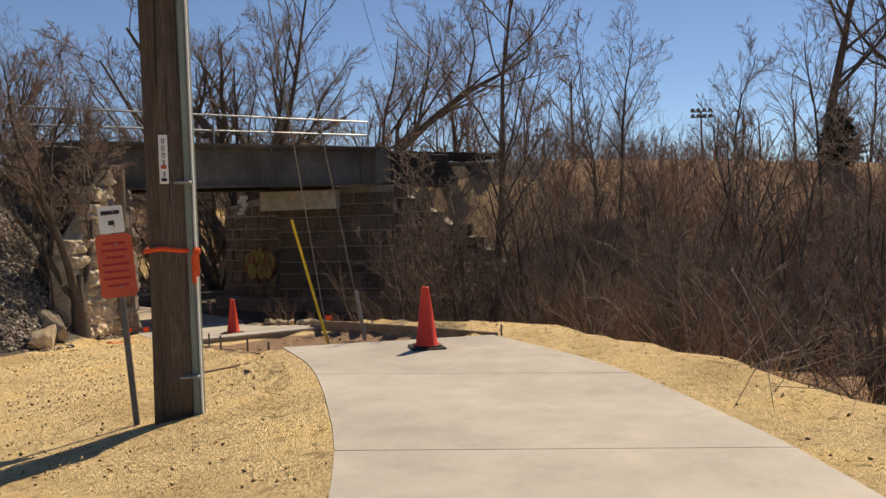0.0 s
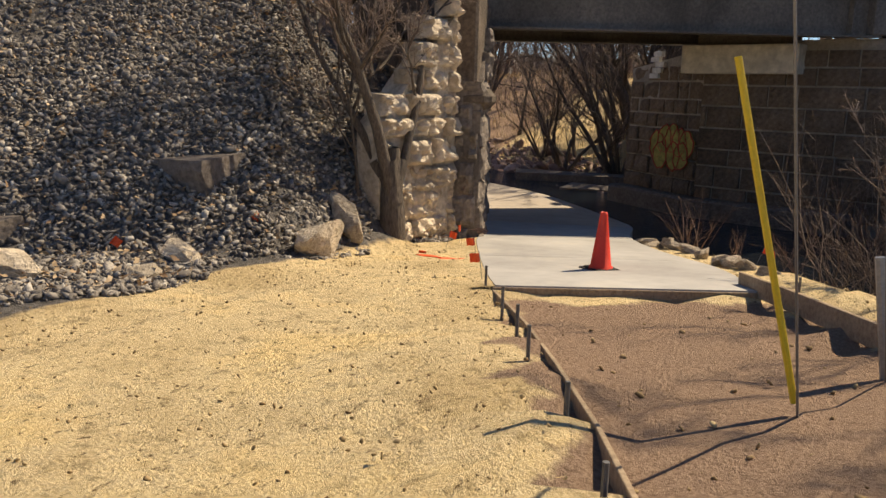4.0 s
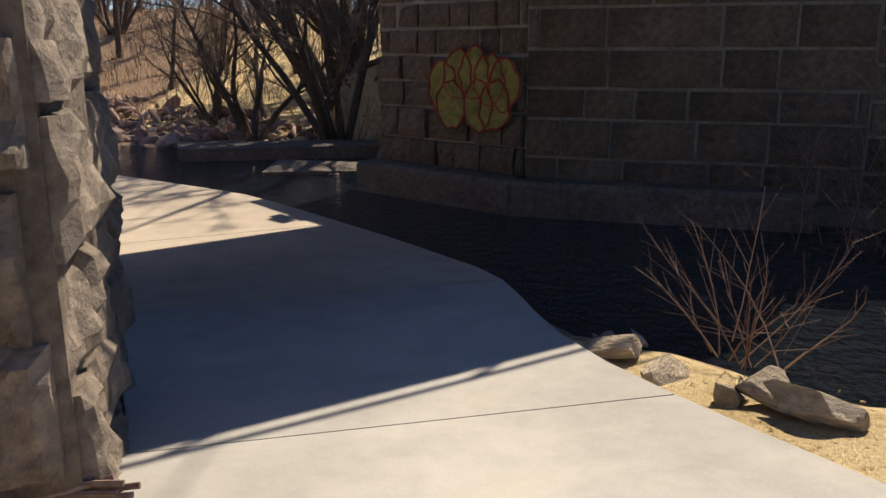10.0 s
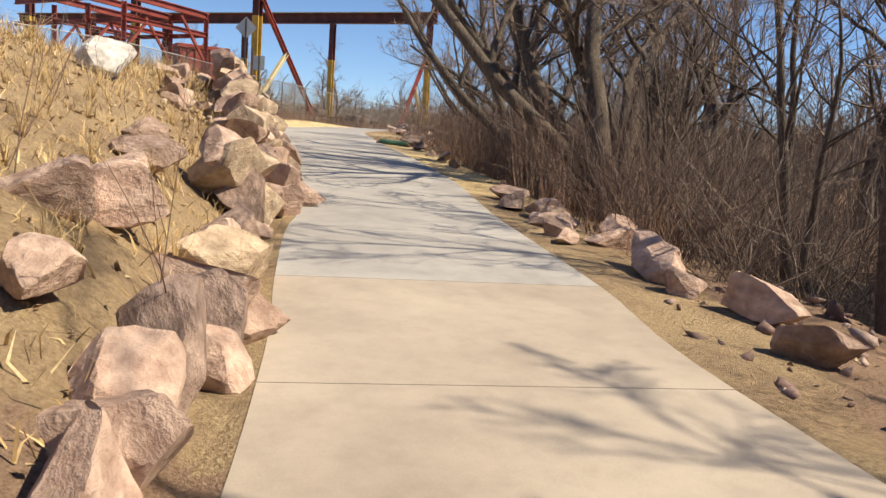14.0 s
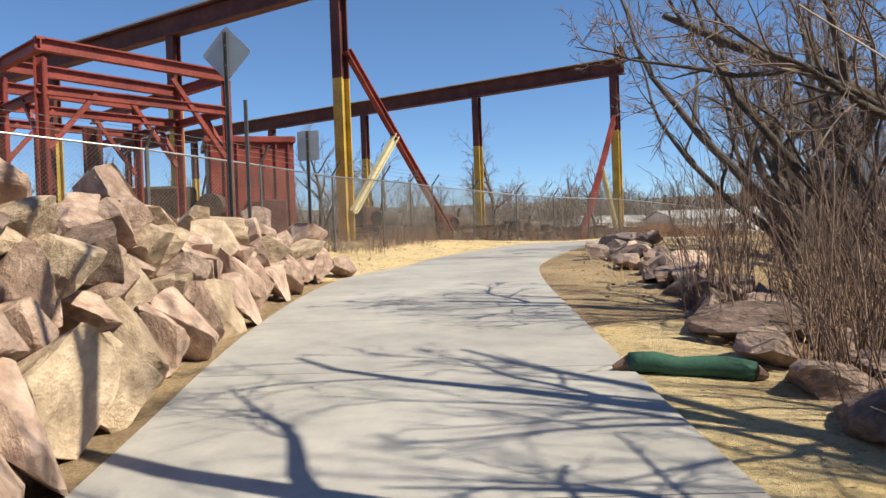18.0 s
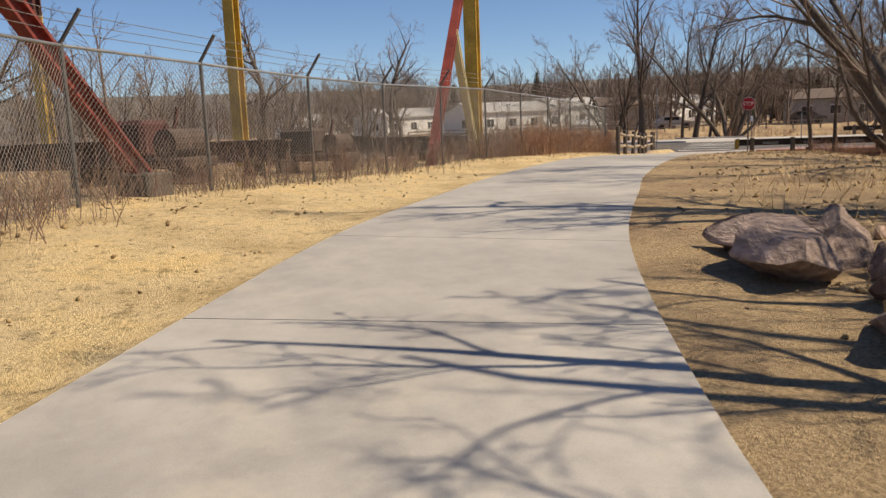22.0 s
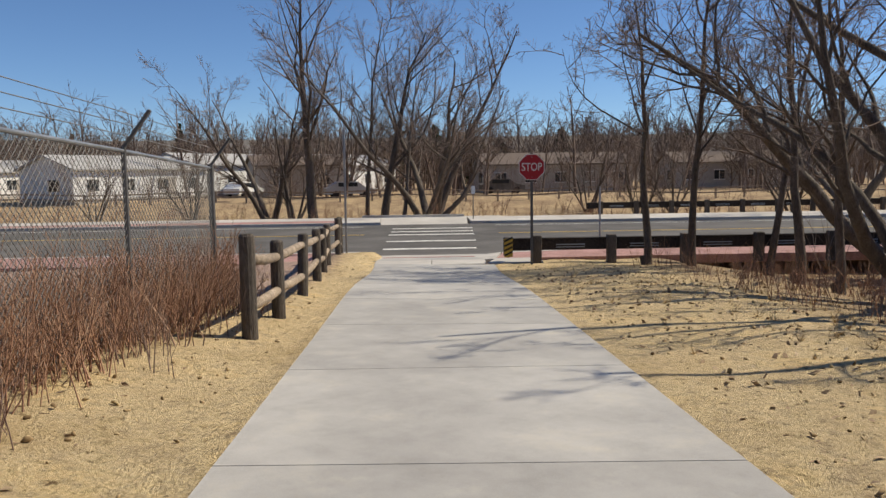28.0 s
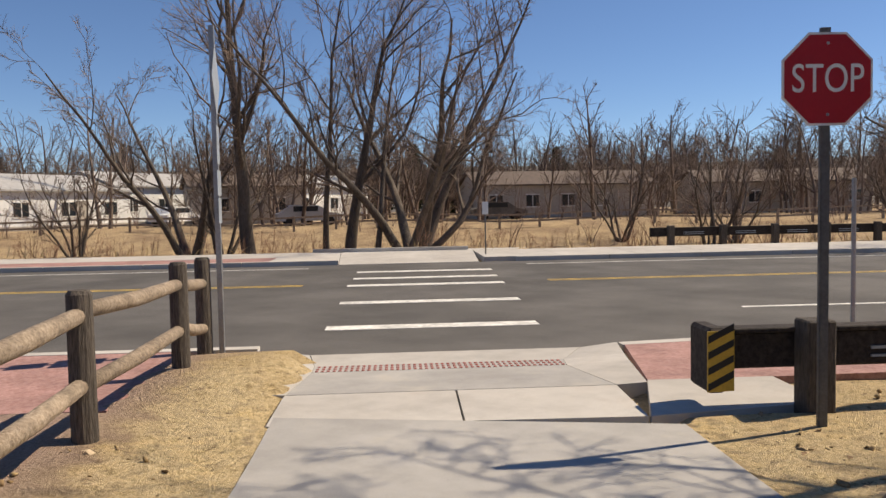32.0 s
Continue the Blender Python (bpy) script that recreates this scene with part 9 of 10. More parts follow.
part("landing", slope(Build(), [(-1.47, -3.22, -0.732), (0.1, -3.25, -0.732), (0.12, -2.14, -0.745), (-1.47, -2.14, -0.745)]), M_KERB, ramp_)
part("landing", slope(Build(), [(0.12, -3.25, -0.732), (1.6, -3.3, -0.732), (1.66, -2.14, -0.745), (0.14, -2.14, -0.745)]), M_KERB, ramp_)
part("ramp_slab", slope(Build(), [(-1.46, -2.12, -0.746), (1.66, -2.12, -0.746), (1.45, -0.9, -0.80), (-1.35, -0.9, -0.80)]), M_CONC, ramp_)
part("gutter_lip", slope(Build(), [(-1.36, -0.46, -0.822), (1.5, -0.46, -0.822), (1.9, 0.42, -0.852), (-1.5, 0.42, -0.852)]), M_KERB, ramp_)
part("tactile_base", slope(Build(), [(-1.35, -0.89, -0.80), (1.45, -0.89, -0.80), (1.5, -0.47, -0.818), (-1.36, -0.47, -0.818)]), M_CONC, ramp_)
for i in range(44):
    for j in range(3):
        p = rp(-1.3 + 2.72 * i / 43, -0.84 + 0.14 * j, -0.803 - 0.006 * j)
        part("tactile_dome", Build().box(p, (0.035, 0.05, 0.02), rot(YAW_R), 0.006), M_TACTILE, ramp_)
OUT_R = [(1.97, -2.1, -0.735), (2.15, -0.9, -0.765), (2.22, -0.46, -0.775), (2.38, 0.42, -0.80)]
IN_R = [(1.67, -2.12, -0.746), (1.455, -0.9, -0.80), (1.505, -0.46, -0.82), (1.91, 0.42, -0.852)]
OUT_L = [(-1.8, -2.1, -0.738), (-1.95, -0.9, -0.76), (-2.0, -0.46, -0.77), (-2.1, 0.42, -0.79)]
IN_L = [(-1.47, -2.12, -0.746), (-1.355, -0.9, -0.80), (-1.365, -0.46, -0.82), (-1.51, 0.42, -0.852)]
for k in range(3):
    part("flare", slope(Build(), [IN_R[k], OUT_R[k], OUT_R[k + 1], IN_R[k + 1]]), M_KERB, ramp_)
    part("flare", slope(Build(), [OUT_L[k], IN_L[k], IN_L[k + 1], OUT_L[k + 1]]), M_KERB, ramp_)
part("side_walk", slope(Build(), [(1.62, -3.3, -0.732), (3.2, -3.1, -0.72), (3.2, -2.1, -0.718), (1.97, -2.1, -0.715)]), M_KERB, ramp_)
red = thing("red_paving", "red stamped concrete strip behind the kerb", "paving", kind="structure")
for k in range(22):
    r0 = 1.98 if k == 0 else 2.42 + 3 * k
    part("red_panel", slope(Build(), [(r0 if k else 1.99, -2.08, -0.714 if k else -0.733), (5.4 + 3 * k, -2.08, -0.714), (5.4 + 3 * k, 0.21, KT - 0.004), (2.42 + 3 * k, 0.21, KT - 0.004 if k else -0.798)]), M_RED_CONC, red)
    part("red_panel", slope(Build(), [(-5.9 - 3 * k, -2.6, -0.714), (-2.92 - 3 * k, -2.6, -0.714), (-2.92 - 3 * k, 0.21, KT - 0.004), (-5.9 - 3 * k, 0.21, KT - 0.004)]), M_RED_CONC, red)
far = thing("far_sidewalk", "pale concrete pavement on the far side of the road", "pavement", kind="structure")
for k in range(26):
    part("walk_slab", strip(Build(), 2.4 + 2.5 * k, 4.88 + 2.5 * k, 15.72, 19.6, ZR - 0.3, KT - 0.005), M_KERB, far)
    part("walk_slab", strip(Build(), -4.4 - 2.5 * (k + 1), -4.42 - 2.5 * k, 17.6, 20.2, ZR - 0.3, KT - 0.005), M_KERB, far)
    part("red_slab", strip(Build(), -4.4 - 2.5 * (k + 1), -4.42 - 2.5 * k, 15.72, 17.58, ZR - 0.3, KT - 0.006), M_RED_CONC, far, "red stamped strip")
part("ramp", slope(Build(), [(-2.2, 15.5, -0.85), (2.2, 15.5, -0.85), (2.4, 19.6, KT), (-2.4, 19.6, KT)]), M_KERB, far)
part("ramp", slope(Build(), [(-4.4, 15.72, KT), (-2.22, 15.52, -0.85), (-2.42, 19.6, KT), (-4.4, 20.2, KT)]), M_KERB, far)
part("walk_slab", slope(Build(), [(-2.6, 19.62, KT), (3.4, 19.62, KT), (5.2, 24.5, -0.95), (1.5, 24.5, -0.95)]), M_KERB, far, "walk leading off from the crossing")
part("low_kerb", strip(Build(), -3.5, 2.3, 20.3, 20.5, -1.1, -0.62), M_KERB, far)

# log rail fence
lf = thing("log_rail_fence", "weathered log rail fence with dark round posts", "fence")
NS = [-15.8, -14.0, -11.2, -8.2, -5.6, -3.75, -1.25, 0.1]
posts_ = []
for k, n_ in enumerate(NS):
    x, y, _ = rp(float(np.interp(n_, [-16, -11, -5, 0], [-2.15, -2.2, -2.6, -2.7])) + 0.04 * math.sin(k * 2.3), n_)
    z = max(z_at(x, y), -0.8)
    posts_.append((x, y, z))
    tall = 1.22 if k in (0, 7) else 1.08
    tilt = 0.3 if k == 2 else 0.0
    part("post", Build().tube([(x, y, z - 0.3), (x + tilt * ROAD_N[0], y + tilt * ROAD_N[1], z + tall - 0.03), (x + tilt * ROAD_N[0], y + tilt * ROAD_N[1], z + tall)], [0.095, 0.09, 0.07], 12), M_POSTWOOD, lf, smooth=False)
for k in range(len(posts_) - 1):
    for h in (0.38, 0.88):
        a, b = np.array(posts_[k]), np.array(posts_[k + 1])
        jig = 0.05 * math.sin(k * 3.7 + h * 9)
        part("rail", Build().tube([a + (0, 0, h + jig), (a + b) / 2 + (0, 0, h - 0.015), b + (0, 0, h - jig * 0.6)], [0.06, 0.068, 0.06], 10), M_LOG, lf, smooth=True)
# second rail fence behind, beside the red strip
# tall sign post with plates seen edge-on
sx_, sy_, sz_ = rp(-2.52, 0.14, -0.75)
tp = thing("road_sign", "tall steel post with grey sign plates seen from the edge", "road sign", (sx_, sy_, sz_), math.degrees(YAW_R), group="road signs seen from behind")
part("post", Build().box((0, 0, 1.95), (0.06, 0.06, 3.9)), M_GALV, tp)
for z_, w_, h_, k_ in ((3.25, 0.62, 0.62, 1), (2.5, 0.3, 0.45, 0), (2.05, 0.45, 0.3, 0), (1.72, 0.35, 0.3, 0)):
    pl = part("plate", flat_plate(w_, h_, 0.03), M_ALU, tp)
    pl.matrix_basis = Matrix.Translation((-0.01, 0, z_)) @ Matrix.Rotation(radians(97), 4, "Z") @ Matrix.Translation((0, -0.04, 0)) @ Matrix.Rotation(radians(45 * k_), 4, "Y")

# stop sign
cam_way = math.degrees(math.atan2(61.5 - 67.9, -86.5 + 88.35)) + 90
ss_ = thing("stop_sign", "red octagonal stop sign with white letters on a post", "stop sign", (-88.35, 67.85, -0.75), 44)
b = Build()
b.box((0, 0.02, 1.45), (0.055, 0.012, 3.1))
for sx in (-1, 1):
    b.box((sx * 0.03, 0.035, 1.45), (0.012, 0.03, 3.1))
part("post", b, M_POST, ss_, "dull steel channel post")


def octagon(w, y0, y1):
    b = Build()
    r8 = w / 2 / math.cos(math.pi / 8)
    ring = [(r8 * math.cos(math.pi / 8 + k * math.pi / 4), r8 * math.sin(math.pi / 8 + k * math.pi / 4)) for k in range(8)]
    b.add([(x, y0, z) for x, z in ring] + [(x, y1, z) for x, z in ring], [tuple(range(8)), tuple(range(8, 16))[::-1]] + [(i, 8 + i, 8 + (i + 1) % 8, (i + 1) % 8) for i in range(8)])
    return b


for w_, y_, m_, nm in ((0.68, 0.0, M_WHITE, "border"), (0.645, -0.004, M_SIGN_R, "face")):
    ob = part(nm, octagon(w_, y_ - 0.004, y_ + 0.001), m_, ss_)
    ob.matrix_basis = Matrix.Translation((0, 0, 2.62))
ob = part("back_plate", octagon(0.68, 0.002, 0.005), M_ALU, ss_)
ob.matrix_basis = Matrix.Translation((0, 0, 2.62))
lt = lettering("STOP", 0.265, M_WHITE, (0, -0.011, 2.615), 90, 0, "letters", ss_)
lt.scale = (0.86, 1.12, 1)
for z_ in (2.36, 2.88):
    part("bolt", Build().box((0, -0.012, z_), (0.022, 0.014, 0.022), None, 0.005), M_GALV, ss_)

# timber guard rail with hazard plate
def guard(r0, r1, n_, z0, name_label, hazard):
    g_ = thing("guard_rail", name_label, "guard rail", group="timber guard rails")
    cnt = max(2, int((r1 - r0) / 2.05) + 1)
    for k in range(cnt):
        r_k = r0 + 0.1 + 2.05 * k
        part("post", Build().box(rp(r_k, n_, z0 + 0.36), (0.24, 0.24, 0.82), rot(YAW_R), 0.015), M_POSTWOOD, g_)
    part("rail_beam", Build().box(rp((r0 + r1) / 2 - 0.2, n_ + 0.2, z0 + 0.5), (r1 - r0 + 0.9, 0.14, 0.3), rot(YAW_R), 0.015), M_TIMBER, g_)
    part("rail_cap", Build().box(rp((r0 + r1) / 2 - 0.2, n_ + 0.19, z0 + 0.67), (r1 - r0 + 0.9, 0.2, 0.04), rot(YAW_R), 0.008), M_TIMBER, g_)
    for k in range(cnt - 1):
        part("reflector_slot", Build().box(rp(r0 + 1.05 + 2.05 * k, n_ + 0.12, z0 + 0.5), (0.8, 0.02, 0.025), rot(YAW_R)), M_ALU, g_, "pale reflective strip")
        part("reflector_slot", Build().box(rp(r0 + 1.05 + 2.05 * k, n_ + 0.12, z0 + 0.43), (0.8, 0.02, 0.02), rot(YAW_R)), M_ALU, g_)
    if hazard:
        end = r0 - 0.7
        part("end_post", Build().box(rp(end, n_ + 0.24, z0 + 0.44), (0.16, 0.42, 0.54), rot(YAW_R), 0.03), M_TIMBER, g_)
        hz = part("hazard_plate", Build().box((0, 0, 0), (0.24, 0.01, 0.5)), M_REFL_Y, g_, "yellow and black striped hazard plate")
        hz.matrix_basis = Matrix.Translation(rp(end + 0.02, n_ + 0.02, z0 + 0.44)) @ Matrix.Rotation(YAW_R + 0.15, 4, "Z")
        for k in range(4):
            sb_ = Build()
            z_k = -0.19 + 0.13 * k
            sb_.add([(s * 0.115, y, z_k + s * 0.05 + h) for y in (-0.008, -0.005) for s, h in ((-1, 0), (1, 0), (1, 0.06), (-1, 0.06))], [(0, 1, 2, 3), (7, 6, 5, 4), (0, 4, 5, 1), (2, 6, 7, 3)])
            part("black_stripe", sb_, M_BLACK, hz)
    return g_


guard(2.9, 34, -3.25, -0.76, "dark creosoted timber guard rail with square posts", True)
guard(10.0, 40, 20.4, -0.78, "dark timber guard rail across the road", False)
rs = thing("trail_sign", "small white sign plate on a thin post", "sign", (*rp(2.6, 17.1)[:2], KT - 0.01), 44)
part("post", Build().tube([(0, 0, -0.1), (0, 0, 1.75)], 0.025, 8), M_POST, rs)
part("plate", Build().box((0, -0.03, 1.55), (0.2, 0.012, 0.42), None, 0.004), M_WHITE, rs)
rs2 = thing("delineator_post", "thin grey marker post at the road's edge", "marker post", (*rp(5.6, 0.6)[:2], ZR), 44)
part("post", Build().tube([(0, 0, 0), (0, 0, 2.1)], 0.03, 8), M_GALV, rs2)

# concrete headwall over the creek
HW0, HW1, HW2 = (-80.13, 76.06), (-75.93, 80.34), (-80.75, 71.8)
hw_ = thing("headwall", "pale concrete culvert headwall beside the creek", "headwall", kind="structure")
part("wall", Build().bar((*HW0, -1.6), (*HW1, -1.6), 0.4, 2.6, 0.03), M_KERB, hw_)
part("return_wall", Build().bar((HW0[0] - 0.1, HW0[1] + 0.15, -1.65), (*HW2, -1.7), 0.4, 2.72, 0.03), M_KERB, hw_)
part("coping", Build().bar((*HW0, -0.25), (*HW1, -0.25), 0.5, 0.14, 0.02), M_KERB, hw_)

# trees of the end
for kind, x_, y_, s_, t_, tall in [("leaning", -86.15, 70.05, 1.0, 225, 1), ("slim", -85.3, 70.9, 1.0, 30, 1), ("slim", -84.1, 73.0, 1.0, 100, 1), ("leaning", -82.6, 71.2, 1.15, 160, 1), ("leaning", -81.2, 69.8, 1.0, 225, 1), ("reaching", -79.2, 67.6, 0.72, 50, 1),
                                   ("spreading", -122.6, 82.6, 1.3, 150, 1.1), ("tall", -118.6, 83.4, 1.3, 20, 1), ("slim", -116.4, 86.2, 1.5, 60, 1), ("tall", -115.6, 86.9, 1.1, 110, 1), ("slim", -114.0, 87.2, 1.35, 170, 1), ("arching", -112.0, 87.4, 1.15, 40, 1), ("spreading", -113.2, 89.0, 1.65, 130, 1), ("clump", -120.4, 83.0, 1.25, 210, 1), ("clump", -101.6, 96.2, 0.9, 30, 1), ("clump", -110.0, 103.0, 1.0, 80, 1),
                                   ("clump", -104.5, 106.0, 1.05, 180, 1), ("clump", -95.0, 104.0, 1.0, 280, 1), ("big", -90.0, 100.0, 0.9, 0, 1), ("slim", -92.0, 96.0, 1.0, 60, 1), ("clump", -86.0, 98.0, 1.1, 20, 1), ("tall", -80.0, 96.0, 0.9, 70, 1), ("clump", -125.0, 78.0, 0.9, 20, 1), ("clump", -131.0, 74.0, 0.8, 100, 1), ("big", -140.0, 62.0, 1.0, 100, 1)]:
    tree(kind, x_, y_, s_, t_, tall=tall, reach=40)
r_ = np.random.default_rng(131)


def off_road(lo, hi):
    return lambda p: ((p - ROAD_AT) @ ROAD_N > lo) & ((p - ROAD_AT) @ ROAD_N < hi)


grass("dry_grass", "tall golden grass on the bank across the road", scatter(8000, -160, -70, 50, 135, r_, off_road(21.5, 36)), 0.6, 0.02, M_BLADE, 132, 0.5)
thicket("weeds", "rusty brush on the bank across the road", scatter(1500, -160, -75, 50, 130, r_, off_road(22.5, 38)), 1.15, 0.014, M_STEM_RED, 133, per=4, side=4)
thicket("thicket", "bare brush in front of the houses", scatter(420, -170, -75, 50, 140, r_, off_road(30, 60)), 2.2, 0.022, M_STEM, 134, per=4, side=4)
thicket("weeds", "rusty weeds below the guard rail", scatter(150, -86, -78, 62, 71, r_, lambda p: (lateral(p) < -3.5) & ((p - ROAD_AT) @ ROAD_N < -4.2)), 0.75, 0.008, M_STEM_RED, 135, per=4, side=5)
thicket("thicket", "bare brush along the creek near the road", scatter(260, -82, -60, 56, 76, r_, lambda p: (lateral(p) < -7) & ((p - ROAD_AT) @ ROAD_N < -4.5)), 1.8, 0.012, M_STEM_DARK, 136, per=4, side=5)
grass("dry_grass", "dry grass on the verge by the road", scatter(6000, -92, -62, 46, 72, r_, lambda p: (lateral(p) < -2.5) & (lateral(p) > -12) & ((p - ROAD_AT) @ ROAD_N < -4)), 0.16, 0.007, M_BLADE, 137, 0.8)

# low rail fence, houses, vehicles and woods in the distance
lr = thing("rail_fence", "low wooden rail fence along the far bank", "fence")
for k in range(30):
    a, b = rp(-38 + 2.6 * k, 41.5 + 0.6 * math.sin(k)), rp(-38 + 2.6 * (k + 1), 41.5 + 0.6 * math.sin(k + 1))
    za, zb = z_at(*a[:2]), z_at(*b[:2])
    part("post", Build().box((a[0], a[1], za + 0.45), (0.14, 0.14, 1.0), rot(YAW_R)), M_LOG, lr)
    for h in (0.45, 0.85):
        part("rail", Build().bar((a[0], a[1], za + h), (b[0], b[1], zb + h), 0.06, 0.12), M_LOG, lr)


def house(r, n, turn, w, d, h, wall_m, roof_m, label, z=-0.6):
    x, y, _ = rp(r, n)
    o = thing("mobile_home", label, "house", (x, y, z), math.degrees(YAW_R) + turn, group="mobile homes")
    part("wall", Build().box((0, 0, h / 2), (w, d, h)), wall_m, o)
    part("skirting", Build().box((0, 0, 0.25), (w + 0.06, d + 0.06, 0.6)), M_TAN_WALL, o)
    b = Build()
    e, ov, rise = d / 2 + 0.35, w / 2 + 0.3, 0.17 * d
    b.add([(-ov, -e, h - 0.05), (ov, -e, h - 0.05), (ov, 0, h + rise), (-ov, 0, h + rise), (-ov, e, h - 0.05), (ov, e, h - 0.05), (-ov, -e, h + 0.08), (ov, -e, h + 0.08), (ov, 0, h + rise + 0.13), (-ov, 0, h + rise + 0.13), (-ov, e, h + 0.08), (ov, e, h + 0.08)],
          [(6, 7, 8, 9), (9, 8, 11, 10), (0, 3, 2, 1), (3, 4, 5, 2), (0, 1, 7, 6), (4, 10, 11, 5), (0, 6, 9, 3), (3, 9, 10, 4), (1, 2, 8, 7), (2, 5, 11, 8)])
    part("roof", b, roof_m, o)
    for sg_ in (-1, 1):
        part("gable", gable_of(w, d, h, rise, sg_), wall_m, o)
    k = max(2, int(w / 3.2))
    for i in range(k):
        wx = -w / 2 + w * (i + 0.5) / k
        wn_ = part("window", Build().box((wx, -d / 2 - 0.02, h * 0.56), (1.1, 0.06, 1.0)), M_GLASS, o)
        part("window_frame", Build().box((wx, -d / 2 - 0.035, h * 0.56 + 0.53), (1.26, 0.06, 0.08)).box((wx, -d / 2 - 0.035, h * 0.56 - 0.53), (1.26, 0.06, 0.08)).box((wx, -d / 2 - 0.04, h * 0.56), (0.06, 0.05, 1.0)), M_WHITE, wn_)
    part("window", Build().box((w / 2 + 0.02, -d * 0.15, h * 0.56), (0.06, 1.3, 1.0)), M_GLASS, o)
    part("window", Build().box((-w / 2 - 0.02, -d * 0.15, h * 0.56), (0.06, 1.3, 1.0)), M_GLASS, o)
    part("door", Build().box((w * 0.2, -d / 2 - 0.03, h * 0.42), (0.95, 0.06, 2.0)), M_TAN_WALL, o)
    return o


def gable_of(w, d, h, rise, s):
    x0, x1 = s * w / 2, s * (w / 2 - 0.12)
    b = Build()
    b.add([(x0, -d / 2, h - 0.02), (x0, d / 2, h - 0.02), (x0, 0, h + rise), (x1, -d / 2, h - 0.02), (x1, d / 2, h - 0.02), (x1, 0, h + rise)], [(0, 1, 2), (5, 4, 3), (0, 3, 4, 1), (1, 4, 5, 2), (2, 5, 3, 0)])
    return b


for r0, n0, t0, w0, d0, h0, m0, rf, lb in [(-28, 50, 60, 15, 7, 3.0, M_SIDING, M_ROOF, "white mobile home with a pale low roof"), (-22, 62, 62, 14, 7, 3.4, M_SIDING, M_ROOF, "white mobile home with dark windows"), (-13, 58, 20, 9, 6, 3.2, M_TAN_WALL, M_ROOF_D, "grey-tan house with a brown roof"), (-9, 66, 60, 12, 7, 3.2, M_SIDING, M_ROOF, "white house behind bare trees"),
                                            (14, 62, 8, 16, 7, 3.0, M_TAN_WALL, M_ROOF_D, "long grey-tan house with a brown roof"), (36, 66, 0, 16, 7, 3.0, M_TAN_WALL, M_ROOF_D, "low tan house with a brown roof"), (-46, 58, 70, 14, 7, 3.0, M_SIDING, M_ROOF, "white mobile home among bare trees"), (-70, 74, 60, 14, 7, 3.0, M_SIDING, M_ROOF, "small far white house")]:
    house(r0, n0, t0, w0, d0, h0, m0, rf, lb)


def car(r, n, turn, label, mat):
    x, y, _ = rp(r, n)
    c = thing("parked_car", label, "car", (x, y, z_at(x, y)), math.degrees(YAW_R) + turn, group="parked cars")
    prof = [(-2.2, 0.35), (2.15, 0.35), (2.2, 0.75), (1.3, 0.95), (0.6, 1.42), (-1.2, 1.45), (-1.9, 0.98), (-2.25, 0.85)]
    n_ = len(prof)
    b = Build()
    b.add([(px, -0.85, pz) for px, pz in prof] + [(px, 0.85, pz) for px, pz in prof], [tuple(range(n_)), tuple(range(n_, 2 * n_))[::-1]] + [(i, n_ + i, n_ + (i + 1) % n_, (i + 1) % n_) for i in range(n_)])
    part("body", b, mat, c)
    for sy in (-1, 1):
        part("side_window", Build().box((-0.3, sy * 0.855, 1.18), (1.7, 0.02, 0.36)), M_GLASS, c)
        for sx in (-1.35, 1.35):
            part("wheel", Build().tube([(sx, sy * 0.72, 0.33), (sx, sy * 0.92, 0.33)], 0.33, 16), M_RUBBER, c)


car(-6.5, 47, 15, "silver car parked before the houses", M_CAR)
car(-17, 52, 70, "white pickup parked beside a mobile home", M_SIDING)
car(8, 55, 5, "dark car parked beside a house", M_DARK_STEEL)
for k, (r0, n0, h_, w_) in enumerate([(2, 90, 9, 7), (7, 92, 8, 7), (11, 88, 7, 6), (-40, 110, 11, 5), (-4, 96, 8, 6), (22, 100, 9, 7), (-62, 120, 10, 5), (45, 110, 9, 6)]):
    x, y, _ = rp(r0, n0)
    evergreen(x, y, h_, w_, 20 + k)


def woods(seed, count, wide, deep):
    """A clump of small bare trees as one mesh, for the distance."""
    r = np.random.default_rng(seed)
    m = Mass()
    base = np.column_stack([r.uniform(-wide, wide, count), r.uniform(-deep, deep, count), np.full(count, -0.6)])
    ln = r.uniform(5, 9.5, count)
    p0 = shoots(base, np.column_stack([r.normal(0, 0.1, (count, 2)), np.ones(count)]), ln, 4, 0.07, 0.04, r)
    q0 = ln * 0.02
    tubes(m, p0, q0, q0 * 0.25, 4)
    p1, a1, l1 = side_shoots(p0, q0, q0 * 0.25, ln, 12, 0.45, 40, 0.15, 3, 0.12, 0.08, r)
    tubes(m, p1, np.maximum(a1, 0.03), np.full(len(p1), 0.02), 3)
    p2, a2, l2 = side_shoots(p1, a1, a1 * 0.4, l1, 7, 0.5, 40, 0.15, 1, 0.15, 0.05, r)
    tubes(m, p2, np.full(len(p2), 0.022), np.full(len(p2), 0.014), 3)
    return m.data("woods", M_FAR, False)


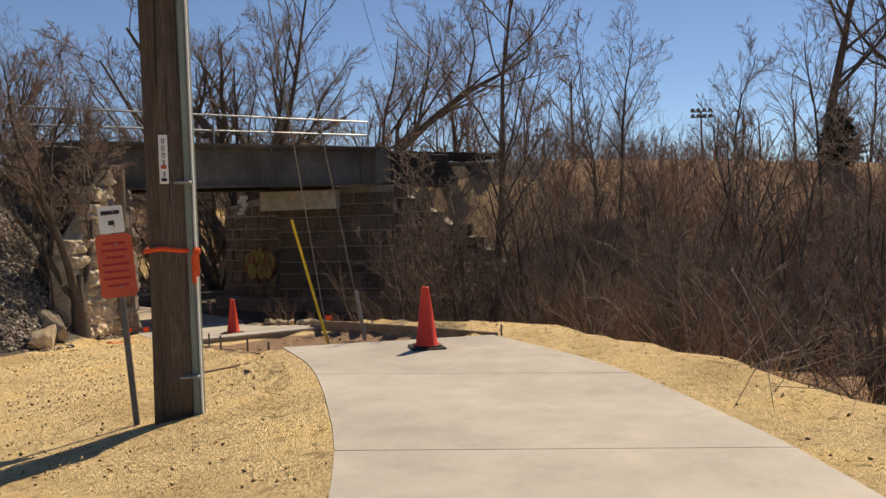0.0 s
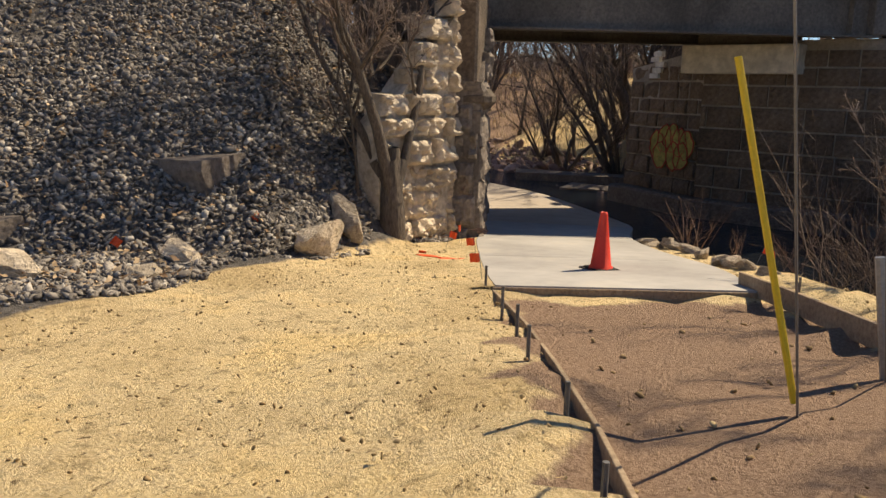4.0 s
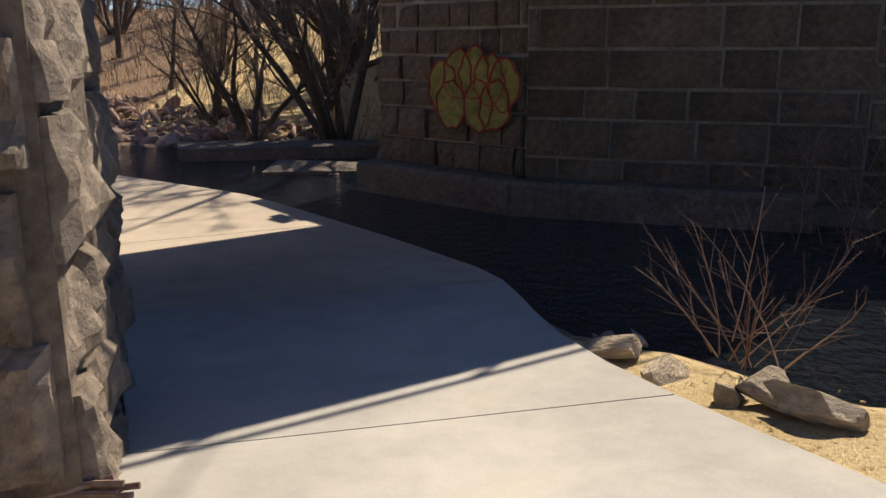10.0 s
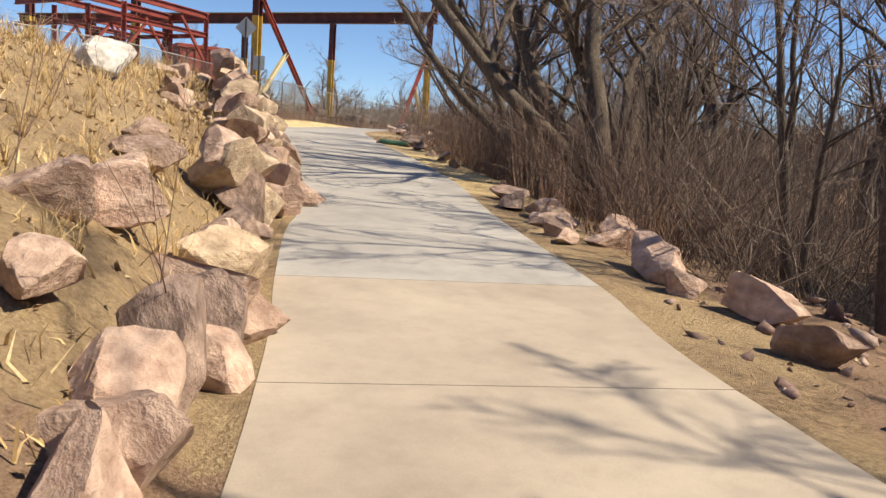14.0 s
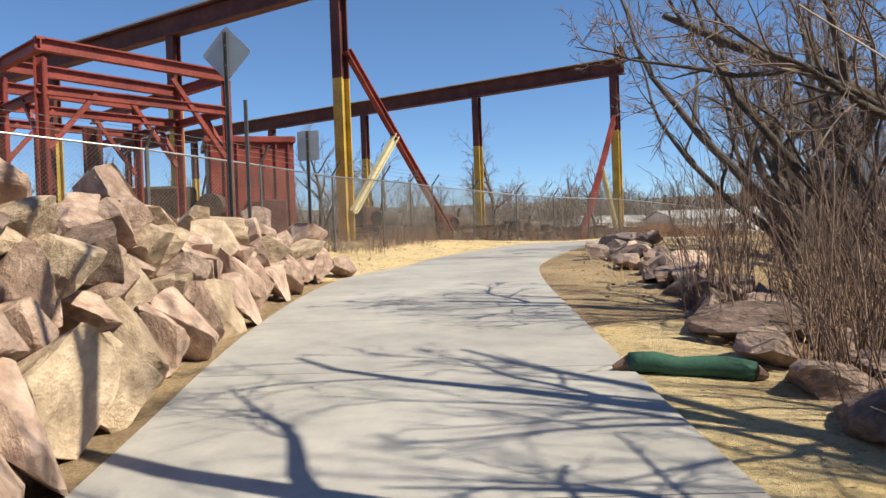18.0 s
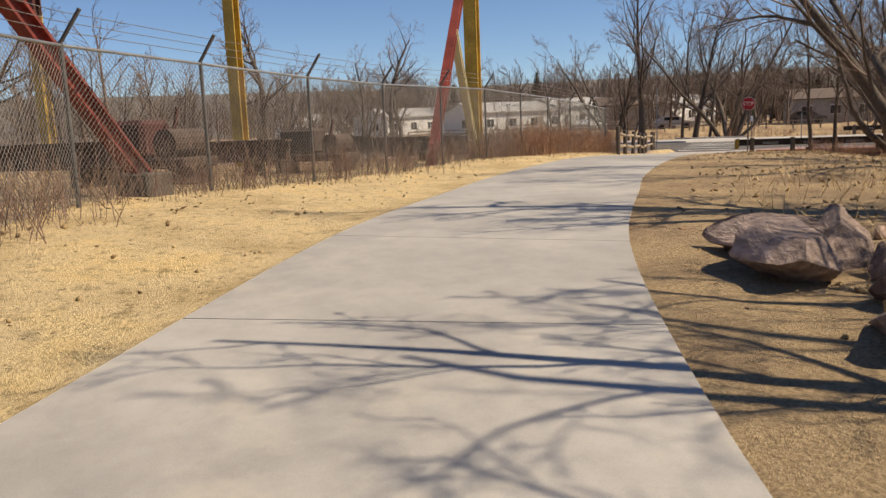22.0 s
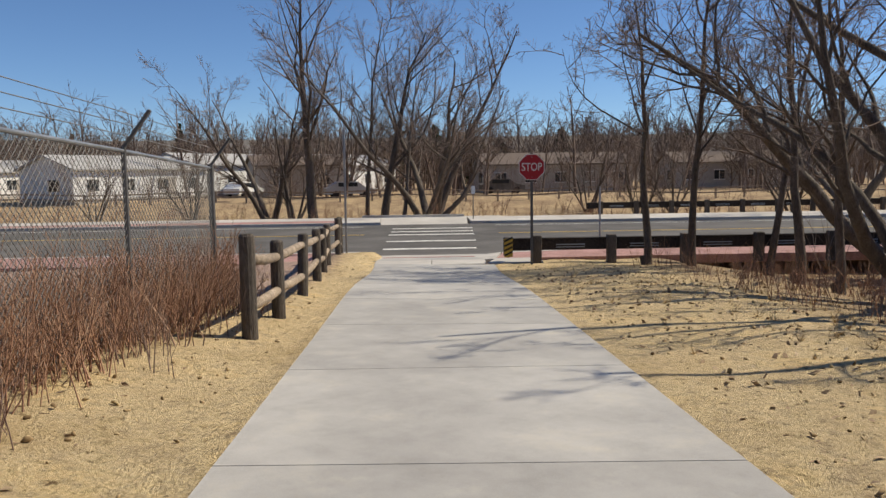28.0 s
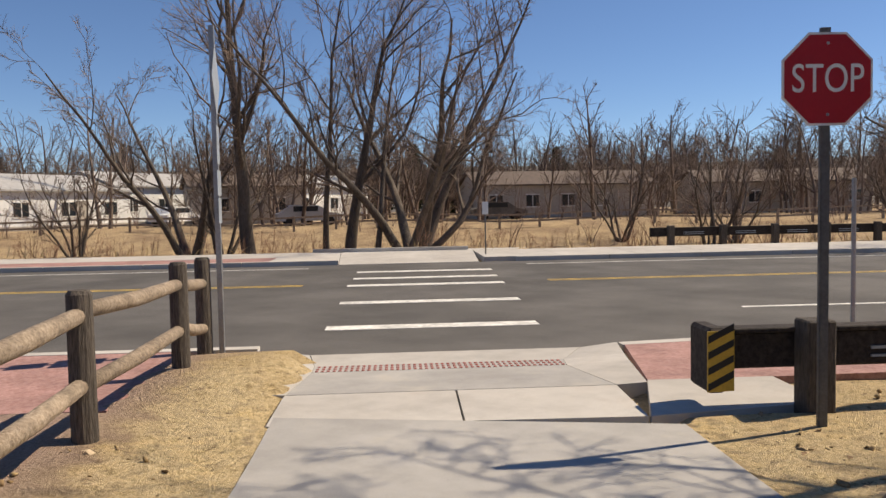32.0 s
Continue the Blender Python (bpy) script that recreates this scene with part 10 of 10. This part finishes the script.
WOODS = [woods(200 + k, 26, 16, 6) for k in range(4)]
spots = [(-36, 62), (-18, 72), (2, 70), (24, 72), (46, 74), (-55, 66), (-8, 52), (28, 54), (50, 58)] + [(-120 + 22 * k, 72 + 8 * ((k * 5) % 3)) for k in range(11)] + [(-60 + 26 * k, 84 + 10 * ((k * 7) % 3)) for k in range(8)] + [(-80 + 34 * k, 130 + 14 * ((k * 5) % 3)) for k in range(8)] + [(-110 + 50 * k, 200 + 20 * (k % 3)) for k in range(8)]
for k, (r0, n0) in enumerate(spots):
    x, y, _ = rp(r0, n0)
    ob = new("woods", WOODS[k % 4])
    ob.matrix_basis = pose(x, y, z_at(x, y), 0, 0, math.degrees(YAW_R) + 8 * (k % 5) - 16) @ Matrix.Scale(1.05 + 0.35 * (n0 > 120), 4)
    tagged(ob, "far bare woods behind the houses", "woods", kind="stuff")
for k, (x, y, t_) in enumerate([(-120, 30, 100), (-128, 8, 80), (-110, 5, 60), (-140, 50, 110), (-150, 20, 90), (-165, 55, 100), (-30, 66, 10), (-5, 62, 0), (20, 60, -10), (-55, 76, 30), (-45, 64, 20), (-70, 90, 40), (45, 56, -20), (-180, 10, 90), (-40, 8, 20), (-60, 4, 0), (-85, -4, 30), (50, 80, 0), (0, 85, 0), (-30, 90, 10)]):
    ob = new("woods", WOODS[k % 4])
    ob.matrix_basis = pose(x, y, z_at(x, y), 0, 0, t_)
    tagged(ob, "bare winter woods in the distance", "woods", kind="stuff")

grass("leaf_litter", "scattered brown leaves and dead tufts on the dirt lawn", scatter(9000, -93, -58, 38, 70, r_, lambda p: (lateral(p) < -0.1) & (lateral(p) > -9) & ((p - ROAD_AT) @ ROAD_N < -4)) + (0, 0, 0.012), 0.1, 0.03, M_LEAF, 145, 2.2, "leaves")
grass("leaf_litter", "brown dead leaves on the verges by the road", scatter(2600, -92, -74, 48, 68, r_, lambda p: (lateral(p) < -0.15) & (lateral(p) > -6) | (lateral(p) > 0.9) & (lateral(p) < 3)) + (0, 0, 0.015), 0.08, 0.028, M_LEAF, 141, 2.0, "leaves")
grass("dry_grass", "short dead grass on the verges by the road", np.repeat(scatter(420, -92, -72, 46, 68, r_, lambda p: (lateral(p) < -0.8) & (lateral(p) > -7)), 16, 0), 0.16, 0.006, M_BLADE, 142, 0.9)
rubble("clod", "dark crumbs of soil scattered on the verges by the road", scatter(6000, -92, -72, 46, 68, r_, lambda p: (np.abs(lateral(p)) > 0.1) & (lateral(p) < 2.6) & (lateral(p) > -6)), 0.012, 0.06, M_CLOD, 143, detail=0, power=3.0, category="clods")


# ---- the whole place at its walking scale ----
for ob in list(scene.objects):
    if ob.parent is None and ob.type in {"MESH", "EMPTY", "CURVE"}:
        ob.matrix_basis = Matrix.Scale(SCALE, 4) @ ob.matrix_basis
